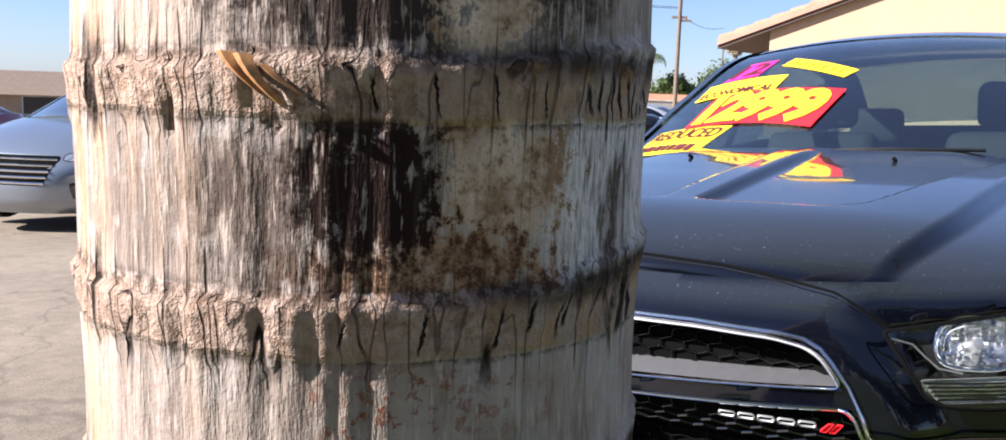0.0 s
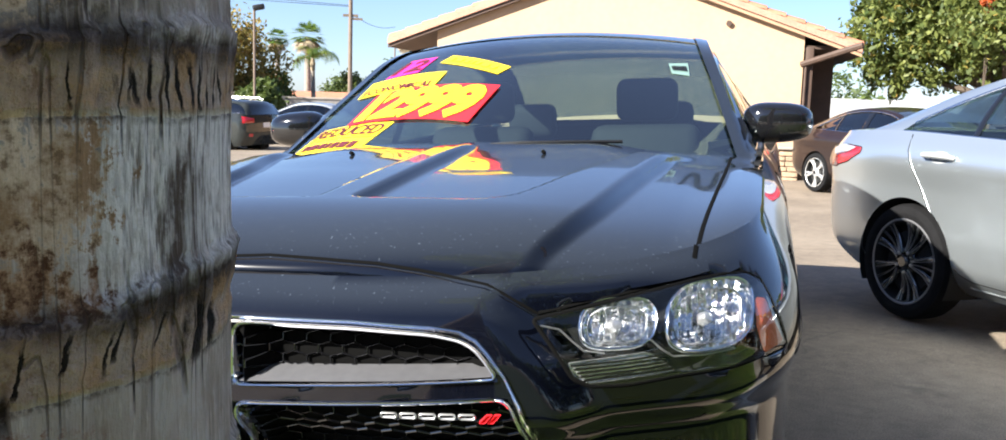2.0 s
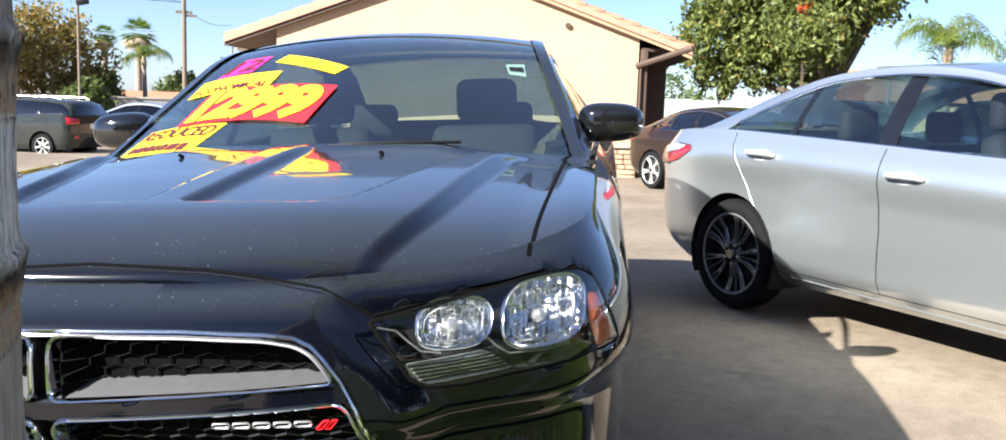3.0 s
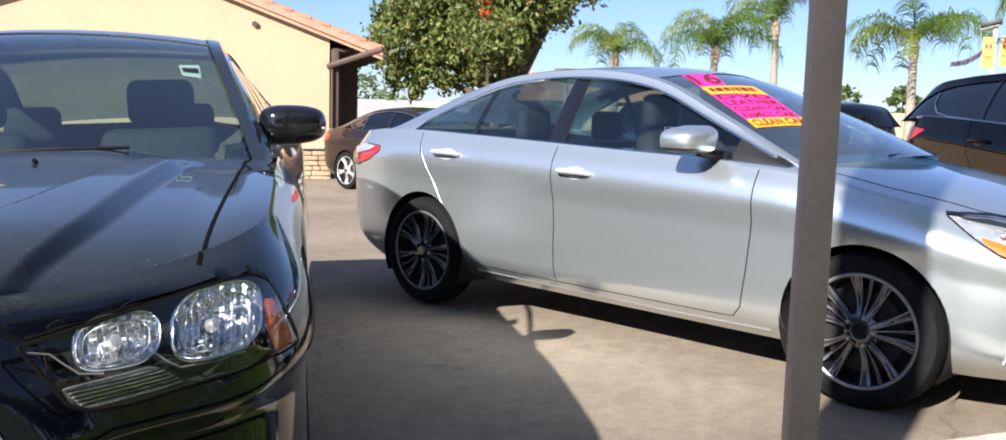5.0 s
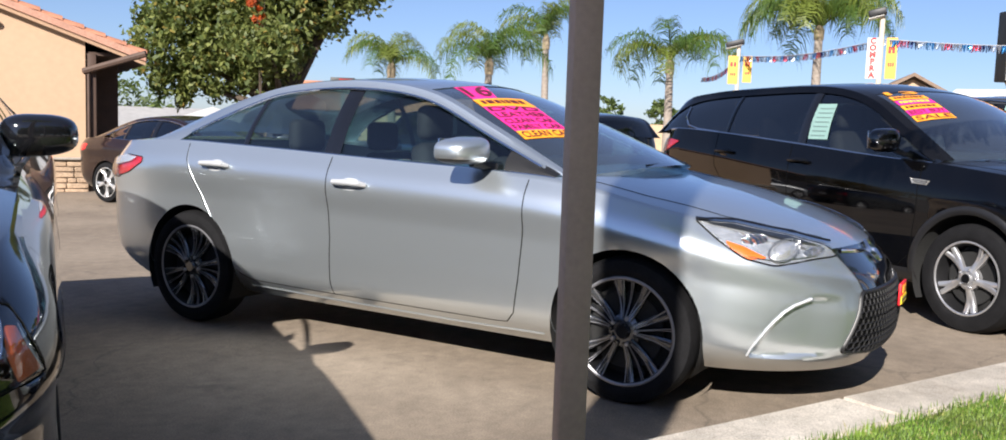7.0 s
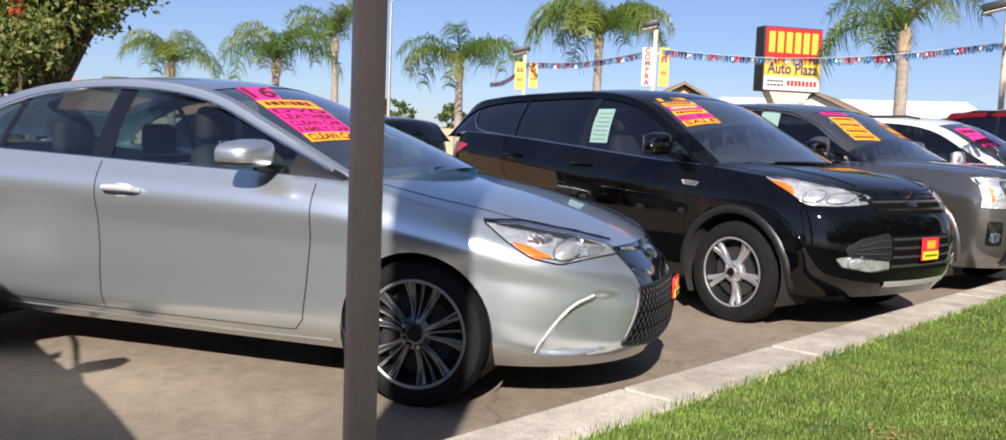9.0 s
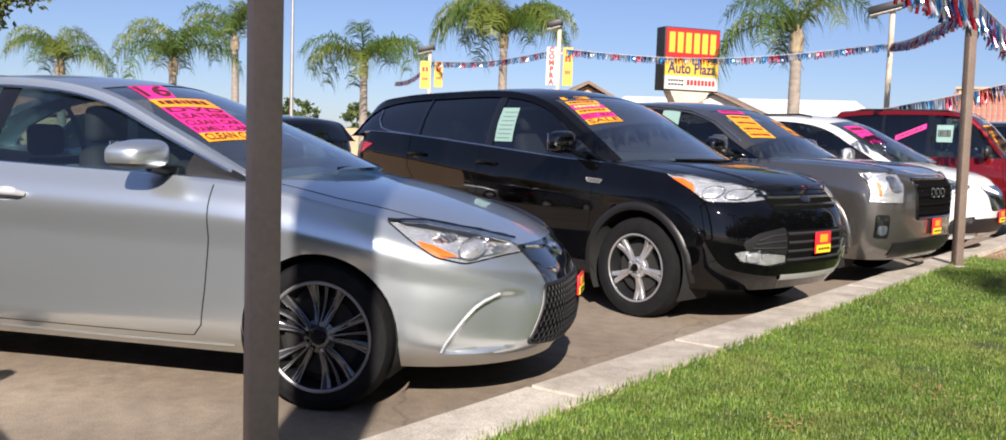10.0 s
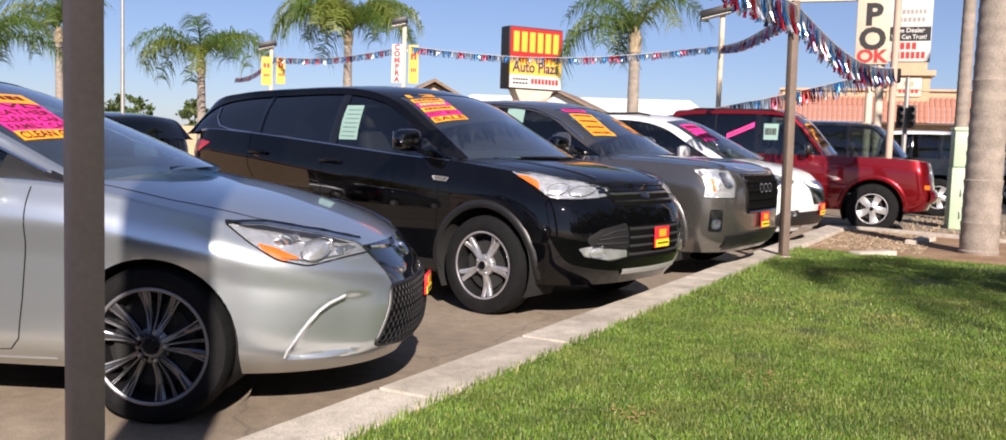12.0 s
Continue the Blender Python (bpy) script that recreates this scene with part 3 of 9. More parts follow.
def wing_mirror(car, x, y, z, side, material, size=(0.13, 0.21, 0.135), base=None, two_tone=False):
    """Shell, glass and foot of a door mirror; a two-tone shell is boxier, with a black underside."""
    sx, sy, sz = size
    if two_tone:
        for nm, lo, hi, mt in (("wing_mirror", -0.60, 1.0, material), ("mirror_underside", -1.0, -0.60, TRIM)):
            rows = []
            for i in range(15):
                el = lo + (hi - lo) * i / 14
                row = []
                for k in range(40):
                    a = 2 * math.pi * k / 40
                    r = max(1 - abs(el) ** 3.2, 0.0) ** (1 / 3.2)
                    c, sn = math.cos(a), math.sin(a)
                    px = math.copysign(abs(c) ** 0.6, c) * r * (sx * 0.5 if c > 0 else sx * 0.22)
                    py = math.copysign(abs(sn) ** 0.6, sn) * r * sy * 0.5
                    out = py * side / sy + 0.5
                    row.append(Vector((x + px - 0.04 * out, y + py, z + el * sz * 0.5 * (1 - 0.30 * out) - 0.012 * out)))
                rows.append(row)
            if nm == "wing_mirror":
                shell = part(nm, grid(rows, closed=True), mt, car)
            else:
                part(nm, grid(rows, closed=True), mt, shell)
        part("mirror_glass", box(0.006, sy * 0.8, sz * 0.66, (x - sx * 0.23, y, z), 0.002), CHROME, shell)
        part("mirror_foot", tube([(x + 0.02, y - side * sy * 0.3, z - sz * 0.40), (x + 0.05, y - side * (sy * 0.5 + 0.03), z - sz * 0.52), (x + 0.09, y - side * (sy * 0.5 + 0.10), z - sz * 0.60)], [0.026, 0.024, 0.032], 8), TRIM, shell)
        return
    bm = bmesh.new()
    bmesh.ops.create_uvsphere(bm, u_segments=24, v_segments=14, radius=0.5)
    for v in bm.verts:
        c = v.co
        c.x = math.copysign(abs(2 * c.x) ** 0.75, c.x) * sx / 2 if c.x > 0 else c.x * sx * 0.35
        c.y = math.copysign(abs(2 * c.y) ** 0.7, c.y) * sy / 2
        c.z = math.copysign(abs(2 * c.z) ** 0.62, c.z) * sz / 2 * (1 - 0.18 * (c.y * side / sy))
    bmesh.ops.translate(bm, verts=bm.verts, vec=(x, y, z))
    shell = part("wing_mirror", bm, material, car)
    part("mirror_glass", box(0.006, sy * 0.8, sz * 0.72, (x - sx * 0.19, y, z), 0.002), CHROME, shell)
    part("mirror_foot", tube([(x + 0.01, y - side * sy * 0.35, z - sz * 0.33), (x + 0.03, y - side * (sy * 0.5 + 0.04), z - sz * 0.5), (x + 0.05, y - side * (sy * 0.5 + 0.11), z - sz * 0.62)], [0.022, 0.018, 0.024], 8), base or TRIM, shell)


def door_handle(car, bvh, x, z, side, material):
    w = "left" if side > 0 else "right"
    p, nrm = onto(bvh, w, x, z)
    cup = decal(bvh, w, [(x + 0.075 * math.cos(a), z + 0.032 * math.sin(a)) for a in (2 * math.pi * k / 20 for k in range(20))], 0.001, 0.002, rings=3)
    h = part("door_handle", tube([p + Vector((-0.105, 0, 0)) + nrm * 0.004, p + Vector((-0.085, 0, 0.002)) + nrm * 0.034, p + Vector((0, 0, 0.003)) + nrm * 0.042, p + Vector((0.085, 0, 0.002)) + nrm * 0.034, p + Vector((0.105, 0, 0)) + nrm * 0.004],
                                [0.012, 0.016, 0.017, 0.016, 0.012], 10), material, car)
    part("handle_cup", cup, material, h)


SKIN = {}


def build_car(name, s, m, label, category="car"):
    """Body with its pressed hollows, glass, cabin and wheels; the skin before pressing is kept for lenses and frames."""
    car = thing(name, m, label, category)
    body = car_body(s)
    bvh = SKIN[name] = BVHTree.FromBMesh(body)
    if "press" in s:
        for v in body.verts:
            v.co += s["press"](v.co)
        bvh = BVHTree.FromBMesh(body)
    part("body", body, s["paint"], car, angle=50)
    tree, side_at = greenhouse(s, car)
    cabin(s, car)
    x_lo, x_hi = Curve(s["xr"])(0.3), Curve(s["xf"])(0.3)
    W = Curve(s["hw"])(0.4)
    part("underbody", box(x_hi - x_lo - 1.0, 2 * W - 0.42, 0.16, ((x_hi + x_lo) / 2, 0, s["zb"][0][1] + 0.10), 0.03), UNDER, car)
    for ax, az, ar in s["arches"]:
        for sg in (1, -1):
            arc = [math.radians(-28 + 236 * k / 24) for k in range(25)]
            rows = [[Vector((ax + (ar + 0.004) * math.cos(a), sg * yy, az + (ar + 0.004) * math.sin(a))) for yy in (W - 0.012, W - 0.16, W - 0.36)] + [Vector((ax, sg * (W - 0.36), az))] for a in arc]
            part("wheel_well", grid(rows), UNDER, car)
        R, rim, width, style, alloy = s["wheel"]
        for sg in (1, -1):
            car_wheel(car, ax, sg * s["track"], R, rim, width, style, sg, alloy)
    return car, bvh, tree, side_at

# ---------------------------------------------------------------- ground
def ground_material(name, c1, c2, scale, crack=0.0, bump=0.3, stain=0.0):
    m, n, l, b = mat_base(name)
    tc = n.new("ShaderNodeTexCoord")
    big, fine, mix = n.new("ShaderNodeTexNoise"), n.new("ShaderNodeTexNoise"), n.new("ShaderNodeMix")
    mix.data_type = "RGBA"
    big.inputs["Scale"].default_value, big.inputs["Detail"].default_value, big.inputs["Roughness"].default_value = scale, 7, 0.62
    fine.inputs["Scale"].default_value, fine.inputs["Detail"].default_value = 140, 3
    mix.inputs["A"].default_value, mix.inputs["B"].default_value = (*c1, 1), (*c2, 1)
    mr = n.new("ShaderNodeMapRange")
    mr.inputs[1].default_value, mr.inputs[2].default_value = 0.32, 0.68
    l.new(tc.outputs["Object"], big.inputs["Vector"]), l.new(tc.outputs["Object"], fine.inputs["Vector"])
    l.new(big.outputs[0], mr.inputs[0]), l.new(mr.outputs[0], mix.inputs["Factor"])
    sp = n.new("ShaderNodeMix")
    sp.data_type, sp.blend_type = "RGBA", "MULTIPLY"
    sp.inputs["Factor"].default_value = 1
    fr = n.new("ShaderNodeMapRange")
    fr.inputs[1].default_value, fr.inputs[2].default_value, fr.inputs[3].default_value, fr.inputs[4].default_value = 0.3, 0.7, 0.72, 1.25
    l.new(fine.outputs[0], fr.inputs[0])
    l.new(mix.outputs["Result"], sp.inputs["A"]), l.new(fr.outputs[0], sp.inputs["B"])
    mid_, mr2, m2 = n.new("ShaderNodeTexNoise"), n.new("ShaderNodeMapRange"), n.new("ShaderNodeMix")
    mid_.inputs["Scale"].default_value, mid_.inputs["Detail"].default_value, mid_.inputs["Roughness"].default_value = 9, 8, 0.7
    mr2.inputs[1].default_value, mr2.inputs[2].default_value, mr2.inputs[3].default_value, mr2.inputs[4].default_value = 0.3, 0.7, 0.78, 1.2
    m2.data_type, m2.blend_type = "RGBA", "MULTIPLY"
    m2.inputs["Factor"].default_value = 1
    l.new(tc.outputs["Object"], mid_.inputs["Vector"]), l.new(mid_.outputs[0], mr2.inputs[0])
    l.new(sp.outputs["Result"], m2.inputs["A"]), l.new(mr2.outputs[0], m2.inputs["B"])
    sp = m2
    if stain > 0:
        s1, s2, r1, r2, mu, st = (n.new("ShaderNode" + k) for k in ("TexNoise", "TexNoise", "MapRange", "MapRange", "Math", "Mix"))
        for s_, sc_, r_, lo, hi in ((s1, 1.1, r1, 0.54, 0.72), (s2, 7.0, r2, 0.40, 0.62)):
            s_.inputs["Scale"].default_value, s_.inputs["Detail"].default_value, s_.inputs["Roughness"].default_value = sc_, 6, 0.6
            r_.inputs[1].default_value, r_.inputs[2].default_value = lo, hi
            l.new(tc.outputs["Object"], s_.inputs["Vector"]), l.new(s_.outputs[0], r_.inputs[0])
        r1.inputs[4].default_value = stain
        mu.operation, st.data_type = "MULTIPLY", "RGBA"
        l.new(r1.outputs[0], mu.inputs[0]), l.new(r2.outputs[0], mu.inputs[1]), l.new(mu.outputs[0], st.inputs["Factor"])
        l.new(sp.outputs["Result"], st.inputs["A"])
        st.inputs["B"].default_value = (0.055, 0.046, 0.038, 1)
        sp = st
    out = sp
    if crack > 0:
        v, wob, vm, r = n.new("ShaderNodeTexVoronoi"), n.new("ShaderNodeTexNoise"), n.new("ShaderNodeVectorMath"), n.new("ShaderNodeMapRange")
        v.feature = "DISTANCE_TO_EDGE"
        v.inputs["Scale"].default_value = 0.42
        wob.inputs["Scale"].default_value, wob.inputs["Detail"].default_value = 1.6, 6
        vm.operation = "MULTIPLY_ADD"
        vm.inputs[1].default_value = (0.9, 0.9, 0)
        l.new(tc.outputs["Object"], wob.inputs["Vector"])
        l.new(wob.outputs["Color"], vm.inputs[0]), l.new(tc.outputs["Object"], vm.inputs[2])
        l.new(vm.outputs[0], v.inputs["Vector"])
        r.inputs[1].default_value, r.inputs[2].default_value, r.inputs[3].default_value, r.inputs[4].default_value = 0.0, 0.006, crack, 0
        l.new(v.outputs["Distance"], r.inputs[0])
        ck = n.new("ShaderNodeMix")
        ck.data_type = "RGBA"
        ck.inputs["B"].default_value = (0.03, 0.027, 0.024, 1)
        l.new(r.outputs[0], ck.inputs["Factor"]), l.new(sp.outputs["Result"], ck.inputs["A"])
        out = ck
    l.new(out.outputs["Result"], b.inputs["Base Color"])
    bp = n.new("ShaderNodeBump")
    bp.inputs["Strength"].default_value, bp.inputs["Distance"].default_value = bump, 0.006
    l.new(fine.outputs[0], bp.inputs["Height"]), l.new(bp.outputs[0], b.inputs["Normal"])
    b.inputs["Roughness"].default_value = 0.9
    return m


ASPHALT = ground_material("old_asphalt", (0.175, 0.138, 0.102), (0.305, 0.248, 0.187), 0.55, crack=0.32, stain=0.6)
CONCRETE = ground_material("worn_concrete", (0.36, 0.32, 0.27), (0.56, 0.51, 0.44), 3.0, crack=0.12, stain=0.35)
SOIL = ground_material("dry_soil", (0.22, 0.13, 0.07), (0.34, 0.225, 0.135), 2.0, bump=0.8)
TURF = ground_material("turf", (0.036, 0.060, 0.012), (0.070, 0.092, 0.022), 1.2, bump=0.8)
GRAVEL_M = ground_material("gravel_stone", (0.17, 0.12, 0.075), (0.42, 0.34, 0.24), 9.0)


def lie(x, y):
    """Height of the lot, which falls away from the kerb."""
    s = y - 3.0
    if s <= 0:
        return 0.0
    w = min(max(-x - 0.5, 0.0), 12.0) * 0.034 * min(s / 6, 1.0)
    s = min(s, 55.0)
    return -w - (0.033 * (s - 1.2 * (1 - math.exp(-s / 1.2))) if s < 9 else 0.258 + 0.022 * (s - 9))


lines_x = [-1500, -400, -120, -60, -40] + [-30 + 1.0 * k for k in range(71)] + [50, 70, 120, 400, 1500]
lines_y = [-1500, -400, -120, -60, -30] + [-15 + 1.0 * k for k in range(66)] + [60, 90, 150, 400, 1500]
bm = grid([[Vector((x, y, lie(x, y))) for x in lines_x] for y in lines_y])
bmesh.ops.recalc_face_normals(bm, faces=bm.faces)
if sum(f.normal.z for f in bm.faces) < 0:
    bmesh.ops.reverse_faces(bm, faces=bm.faces)
ground = part("ground", bm, ASPHALT)
tagged(ground, "worn grey-brown asphalt of a sales lot", "ground", kind="structure")

# kerb line: E along it, N towards the lot
KERB_A = Vector((3.89, 0.66, 0))
E_, N_ = Vector((0.8715, -0.4904, 0)), Vector((0.4904, 0.8715, 0))


def kerb_pt(s, d, z=0.0):
    return KERB_A + E_ * s + N_ * d + Vector((0, 0, z))


def slab(outline, z0, z1, bevel=0.0):
    bm = bmesh.new()
    vs = [bm.verts.new((p[0], p[1], z1)) for p in outline]
    f = bm.faces.new(vs)
    r = bmesh.ops.extrude_face_region(bm, geom=[f])
    for g in r["geom"]:
        if isinstance(g, bmesh.types.BMVert):
            g.co.z = z0
    bmesh.ops.recalc_face_normals(bm, faces=bm.faces)
    if bevel:
        bmesh.ops.bevel(bm, geom=[e for e in bm.edges if abs(e.verts[0].co.z - z1) < 1e-6 and abs(e.verts[1].co.z - z1) < 1e-6], offset=bevel, segments=2, affect="EDGES")
    return bm


LAWN_Z, KERB_Z, KERB_W = 0.075, 0.10, 0.32
lawn_out = [kerb_pt(-4.3, -0.8), kerb_pt(-2.4, -0.8), kerb_pt(-2.4, -KERB_W), kerb_pt(8.7, -KERB_W), kerb_pt(8.4, -3.2), kerb_pt(8.2, -9), kerb_pt(-3.5, -9), Vector((-1.0, -0.6, 0)), Vector((-0.38, 1.4, 0))]
lawn = part("lawn_ground", slab(lawn_out, -0.05, LAWN_Z), TURF, smooth=False)
tagged(lawn, "mown green lawn strip beside the kerb", "lawn", kind="structure")
soil_out = [kerb_pt(8.7, -KERB_W), kerb_pt(12.75, -KERB_W), kerb_pt(11.9, -2.3), kerb_pt(10.9, -9), kerb_pt(8.2, -9), kerb_pt(8.4, -3.2)]
soil = part("soil_bed", slab(soil_out, -0.05, LAWN_Z - 0.02), SOIL, smooth=False)
tagged(soil, "bare brown soil bed with gravel round a palm", "soil", kind="structure")
kerb = thing("kerb", Matrix(), "pale weathered concrete kerb along the lawn", "kerb", kind="structure")
s0 = -2.4
rnd = random.Random(4)
while s0 < 12.9:
    ln = min(1.5 + rnd.uniform(-0.1, 0.1), 13.0 - s0)
    q = [kerb_pt(s0 + 0.002, 0), kerb_pt(s0 + ln - 0.002, 0), kerb_pt(s0 + ln - 0.002, -KERB_W), kerb_pt(s0 + 0.002, -KERB_W)]
    part("kerb_stone", slab(q, -0.05, KERB_Z + rnd.uniform(-0.003, 0.003), 0.016), CONCRETE, kerb)
    s0 += ln
for a, b in ((0, 1), (1.03, 2.2)):
    q = [kerb_pt(12.75 - 0.75 * a, -KERB_W - 2.2 * a), kerb_pt(12.75 - 0.75 * b, -KERB_W - 2.2 * b), kerb_pt(12.55 - 0.75 * b, -KERB_W - 2.2 * b), kerb_pt(12.55 - 0.75 * a, -KERB_W - 2.2 * a)]
    part("kerb_stone", slab(q, -0.05, KERB_Z, 0.015), CONCRETE, kerb)

# ---------------------------------------------------------------- building
STUCCO = plain("tan_stucco", (0.50, 0.345, 0.225), rough=0.9, vary=0.06, scale=1.2, bump=0.35, bscale=90)
ROOF_TILE = plain("terracotta_tile", (0.50, 0.22, 0.13), rough=0.8, vary=0.25, scale=5, bump=0.2)
BROWN_WOOD = plain("dark_brown_wood", (0.075, 0.045, 0.032), rough=0.7, vary=0.2, scale=6, bump=0.2)
VERGE = plain("pink_verge_tile", (0.47, 0.255, 0.18), rough=0.8, vary=0.18, scale=4, bump=0.2)
FASCIA = plain("tan_fascia", (0.42, 0.27, 0.17), rough=0.7, vary=0.12, scale=4)
STONE = plain("ledge_stone", (0.42, 0.30, 0.20), rough=0.9, vary=0.35, scale=4, bump=0.5)
MORTAR = plain("mortar", (0.25, 0.19, 0.13), rough=0.95, vary=0.2)
EYE_ = Matrix.Translation((0.1, 0, 1.2))
BLD = EYE_ @ Matrix.Scale(1.30, 4) @ EYE_.inverted() @ Matrix.Translation((9.93, 11.93, 0)) @ Matrix(((-0.809, 0.588, 0, 0), (0.588, 0.809, 0, 0), (0, 0, 1, 0), (0, 0, 0, 1)))
# local x along the gable wall to its other end, y away into the building, z up
house = thing("office_building", BLD, "tan stucco single-storey office with a tiled gable roof", "building")
GW, EZ, RZ = 5.75, 1.98, 3.30


def prism(outline, y0, y1):
    """An outline in (x, z), pulled from y0 to y1."""
    bm = bmesh.new()
    a = [bm.verts.new((x, y0, z)) for x, z in outline]
    b = [bm.verts.new((x, y1, z)) for x, z in outline]
    bm.faces.new(a)
    bm.faces.new(b[::-1])
    k = len(a)
    for i in range(k):
        bm.faces.new((a[i], b[i], b[(i + 1) % k], a[(i + 1) % k]))
    bmesh.ops.recalc_face_normals(bm, faces=bm.faces)
    return bm


mid = (GW - 0.15) / 2
slope = (RZ - EZ) / (mid + 0.9)
part("wall", prism([(-0.15, 0), (GW, 0), (GW, RZ - slope * (GW - mid) - 0.003), (mid, RZ - 0.003), (-0.15, RZ - slope * (mid + 0.15) - 0.003)], 0, 12), STUCCO, house, smooth=False)
for sg in (-1, 1):
    x_e = mid + sg * (mid + 0.98)
    zr = lambda x: RZ - slope * abs(x - mid) * 1.0
    out = [(mid, RZ), (x_e, zr(x_e)), (x_e, zr(x_e) + 0.09), (mid, RZ + 0.10)]
    roof = part("roof", prism(out, -0.10, 12.4), BROWN_WOOD, house, smooth=False)
    out = [(mid, RZ - 0.012), (x_e, zr(x_e) - 0.012), (x_e, zr(x_e) + 0.05), (mid, RZ + 0.05)]
    part("fascia_board", prism(out, -0.125, -0.10), BROWN_WOOD if sg > 0 else FASCIA, roof, smooth=False)
    out = [(mid, RZ + 0.05), (x_e, zr(x_e) + 0.05), (x_e, zr(x_e) + 0.15), (mid, RZ + 0.15)]
    part("verge_tile", prism(out, -0.16, -0.08), VERGE, roof, smooth=False)
    dirv = Vector((x_e - mid, 0, zr(x_e) - RZ))
    nT = 13
    for j in range(3):
        for i in range(nT):
            a, b = i / nT, (i + 1.12) / nT
            y = -0.02 + j * 0.28
            bm = bmesh.new()
            rows = []
            for t in (a, b):
                c = Vector((mid, 0, RZ + 0.13)) + dirv * min(t, 1.01) + Vector((0, 0, 0.02 if t == a else 0.05))
                rows.append([c + Vector((0, y + 0.13 - 0.14 * math.cos(w), 0.075 * math.sin(w))) for w in (math.pi * k / 6 for k in range(7))])
            grid(rows, bm=bm)
            part("roof_tile", bm, ROOF_TILE, roof)
# porch side of the building: beam, posts and dark door wall
part("porch_beam", tube([(-0.12, -0.02, EZ - 0.17), (-0.95, -0.42, EZ + 0.12)], 0.05, 8), BROWN_WOOD, house)
part("porch_ceiling", box(0.86, 11.5, 0.05, (-0.58, 5.8, EZ + 0.10)), BROWN_WOOD, house, smooth=False)
for y in (0.06, 3.5, 7.0):
    part("porch_post", box(0.12, 0.12, EZ + 0.1, (-0.24, y, (EZ + 0.1) / 2), 0.008), BROWN_WOOD, house)
part("porch_panel", box(0.05, 2.3, 1.55, (-0.2, 1.6, 0.85)), BROWN_WOOD, house, smooth=False)
part("porch_wall", box(0.56, 0.10, EZ + 0.06, (-0.44, 1.25, (EZ + 0.06) / 2)), BROWN_WOOD, house, smooth=False)
part("downspout", tube([(-0.19, -0.035, 0.52), (-0.19, -0.035, EZ - 0.2), (-0.28, -0.06, EZ - 0.12)], 0.022, 8), BROWN_WOOD, house)
part("vent_pipe", lathe([(0.0, -0.05), (0.045, -0.05), (0.045, 0.0)], 14, "y", m=Matrix.Translation((1.0, 0, 2.42))), BROWN_WOOD, house)
# stone base
wains = part("stone_base", box(GW + 0.21, 0.06, 0.50, (GW / 2 - 0.075, -0.03, 0.25)), MORTAR, house, smooth=False)
rnd = random.Random(8)
z = 0.01
while z < 0.46:
    h = rnd.uniform(0.05, 0.085)
    x = -0.18
    while x < GW:
        w = rnd.uniform(0.12, 0.34)
        part("stone", box(min(w, GW - x + 0.02) - 0.012, 0.05, h - 0.012, (x + w / 2, -0.07 + rnd.uniform(-0.012, 0.012), z + h / 2), 0.008, seg=1), STONE, wains)
        x += w
    z += h
part("stone_cap", box(GW + 0.24, 0.14, 0.035, (GW / 2 - 0.075, -0.055, 0.515), 0.008), CONCRETE, house)

# ---------------------------------------------------------------- posts
POST_M = plain("grey_brown_post", (0.50, 0.365, 0.285), rough=0.75, vary=0.1, scale=5, bump=0.15)


POST_B = plain("brown_post", (0.165, 0.122, 0.096), rough=0.75, vary=0.2, scale=5, bump=0.15)


def square_post(at, h, w, turn, lean=(0, 0), mat=None):
    t = thing("bunting_post", pose(at[0], at[1], LAWN_Z - 0.01, lean[0], lean[1], turn), "weathered grey-brown square post in the lawn edge", "post", "posts along the kerb")
    part("shaft", box(w, w, h, (0, 0, h / 2), 0.008), mat or POST_M, t)
    part("foot", box(w * 1.35, w * 1.35, 0.03, (0, 0, 0.012), 0.006), CONCRETE, t)
    return t


square_post((2.67, 0.985), 3.2, 0.085, 35)
square_post((10.25, -3.33), 2.75, 0.085, 20, (0, 1.0), POST_B)

# ---------------------------------------------------------------- near palm trunk
TRUNK_AT = Vector((-0.0485, 0.652))

# ---------------------------------------------------------------- the cars of the lot
def soft(v):
    v = min(max(v, 0.0), 1.0)
    return v * v * (3 - 2 * v)


def depth_in(p, poly):
    """How far a point lies inside an outline; 0 outside."""
    hit, best, k = False, 9.0, len(poly)
    for i in range(k):
        (x1, y1), (x2, y2) = poly[i], poly[i - 1]
        if (y1 > p[1]) != (y2 > p[1]) and p[0] < (x2 - x1) * (p[1] - y1) / (y2 - y1) + x1:
            hit = not hit
        ex, ey = x2 - x1, y2 - y1
        t = min(max(((p[0] - x1) * ex + (p[1] - y1) * ey) / (ex * ex + ey * ey), 0), 1)
        best = min(best, math.hypot(p[0] - x1 - t * ex, p[1] - y1 - t * ey))
    return best if hit else 0.0


SCOOP_SIDE = Curve([(1.0, 0.61), (1.39, 0.536), (1.635, 0.468), (1.893, 0.416), (2.03, 0.385), (2.1, 0.38)])
BULGE_SIDE = Curve([(1.05, 0.66), (1.3, 0.615), (1.7, 0.572), (2.03, 0.54), (2.19, 0.507), (2.26, 0.482), (2.36, 0.445)])
NOSE_SIDE = Curve([(0.40, 0.54), (0.60, 0.545), (0.66, 0.525), (0.70, 0.505), (0.79, 0.435), (0.84, 0.405), (0.88, 0.43), (0.95, 0.5)])


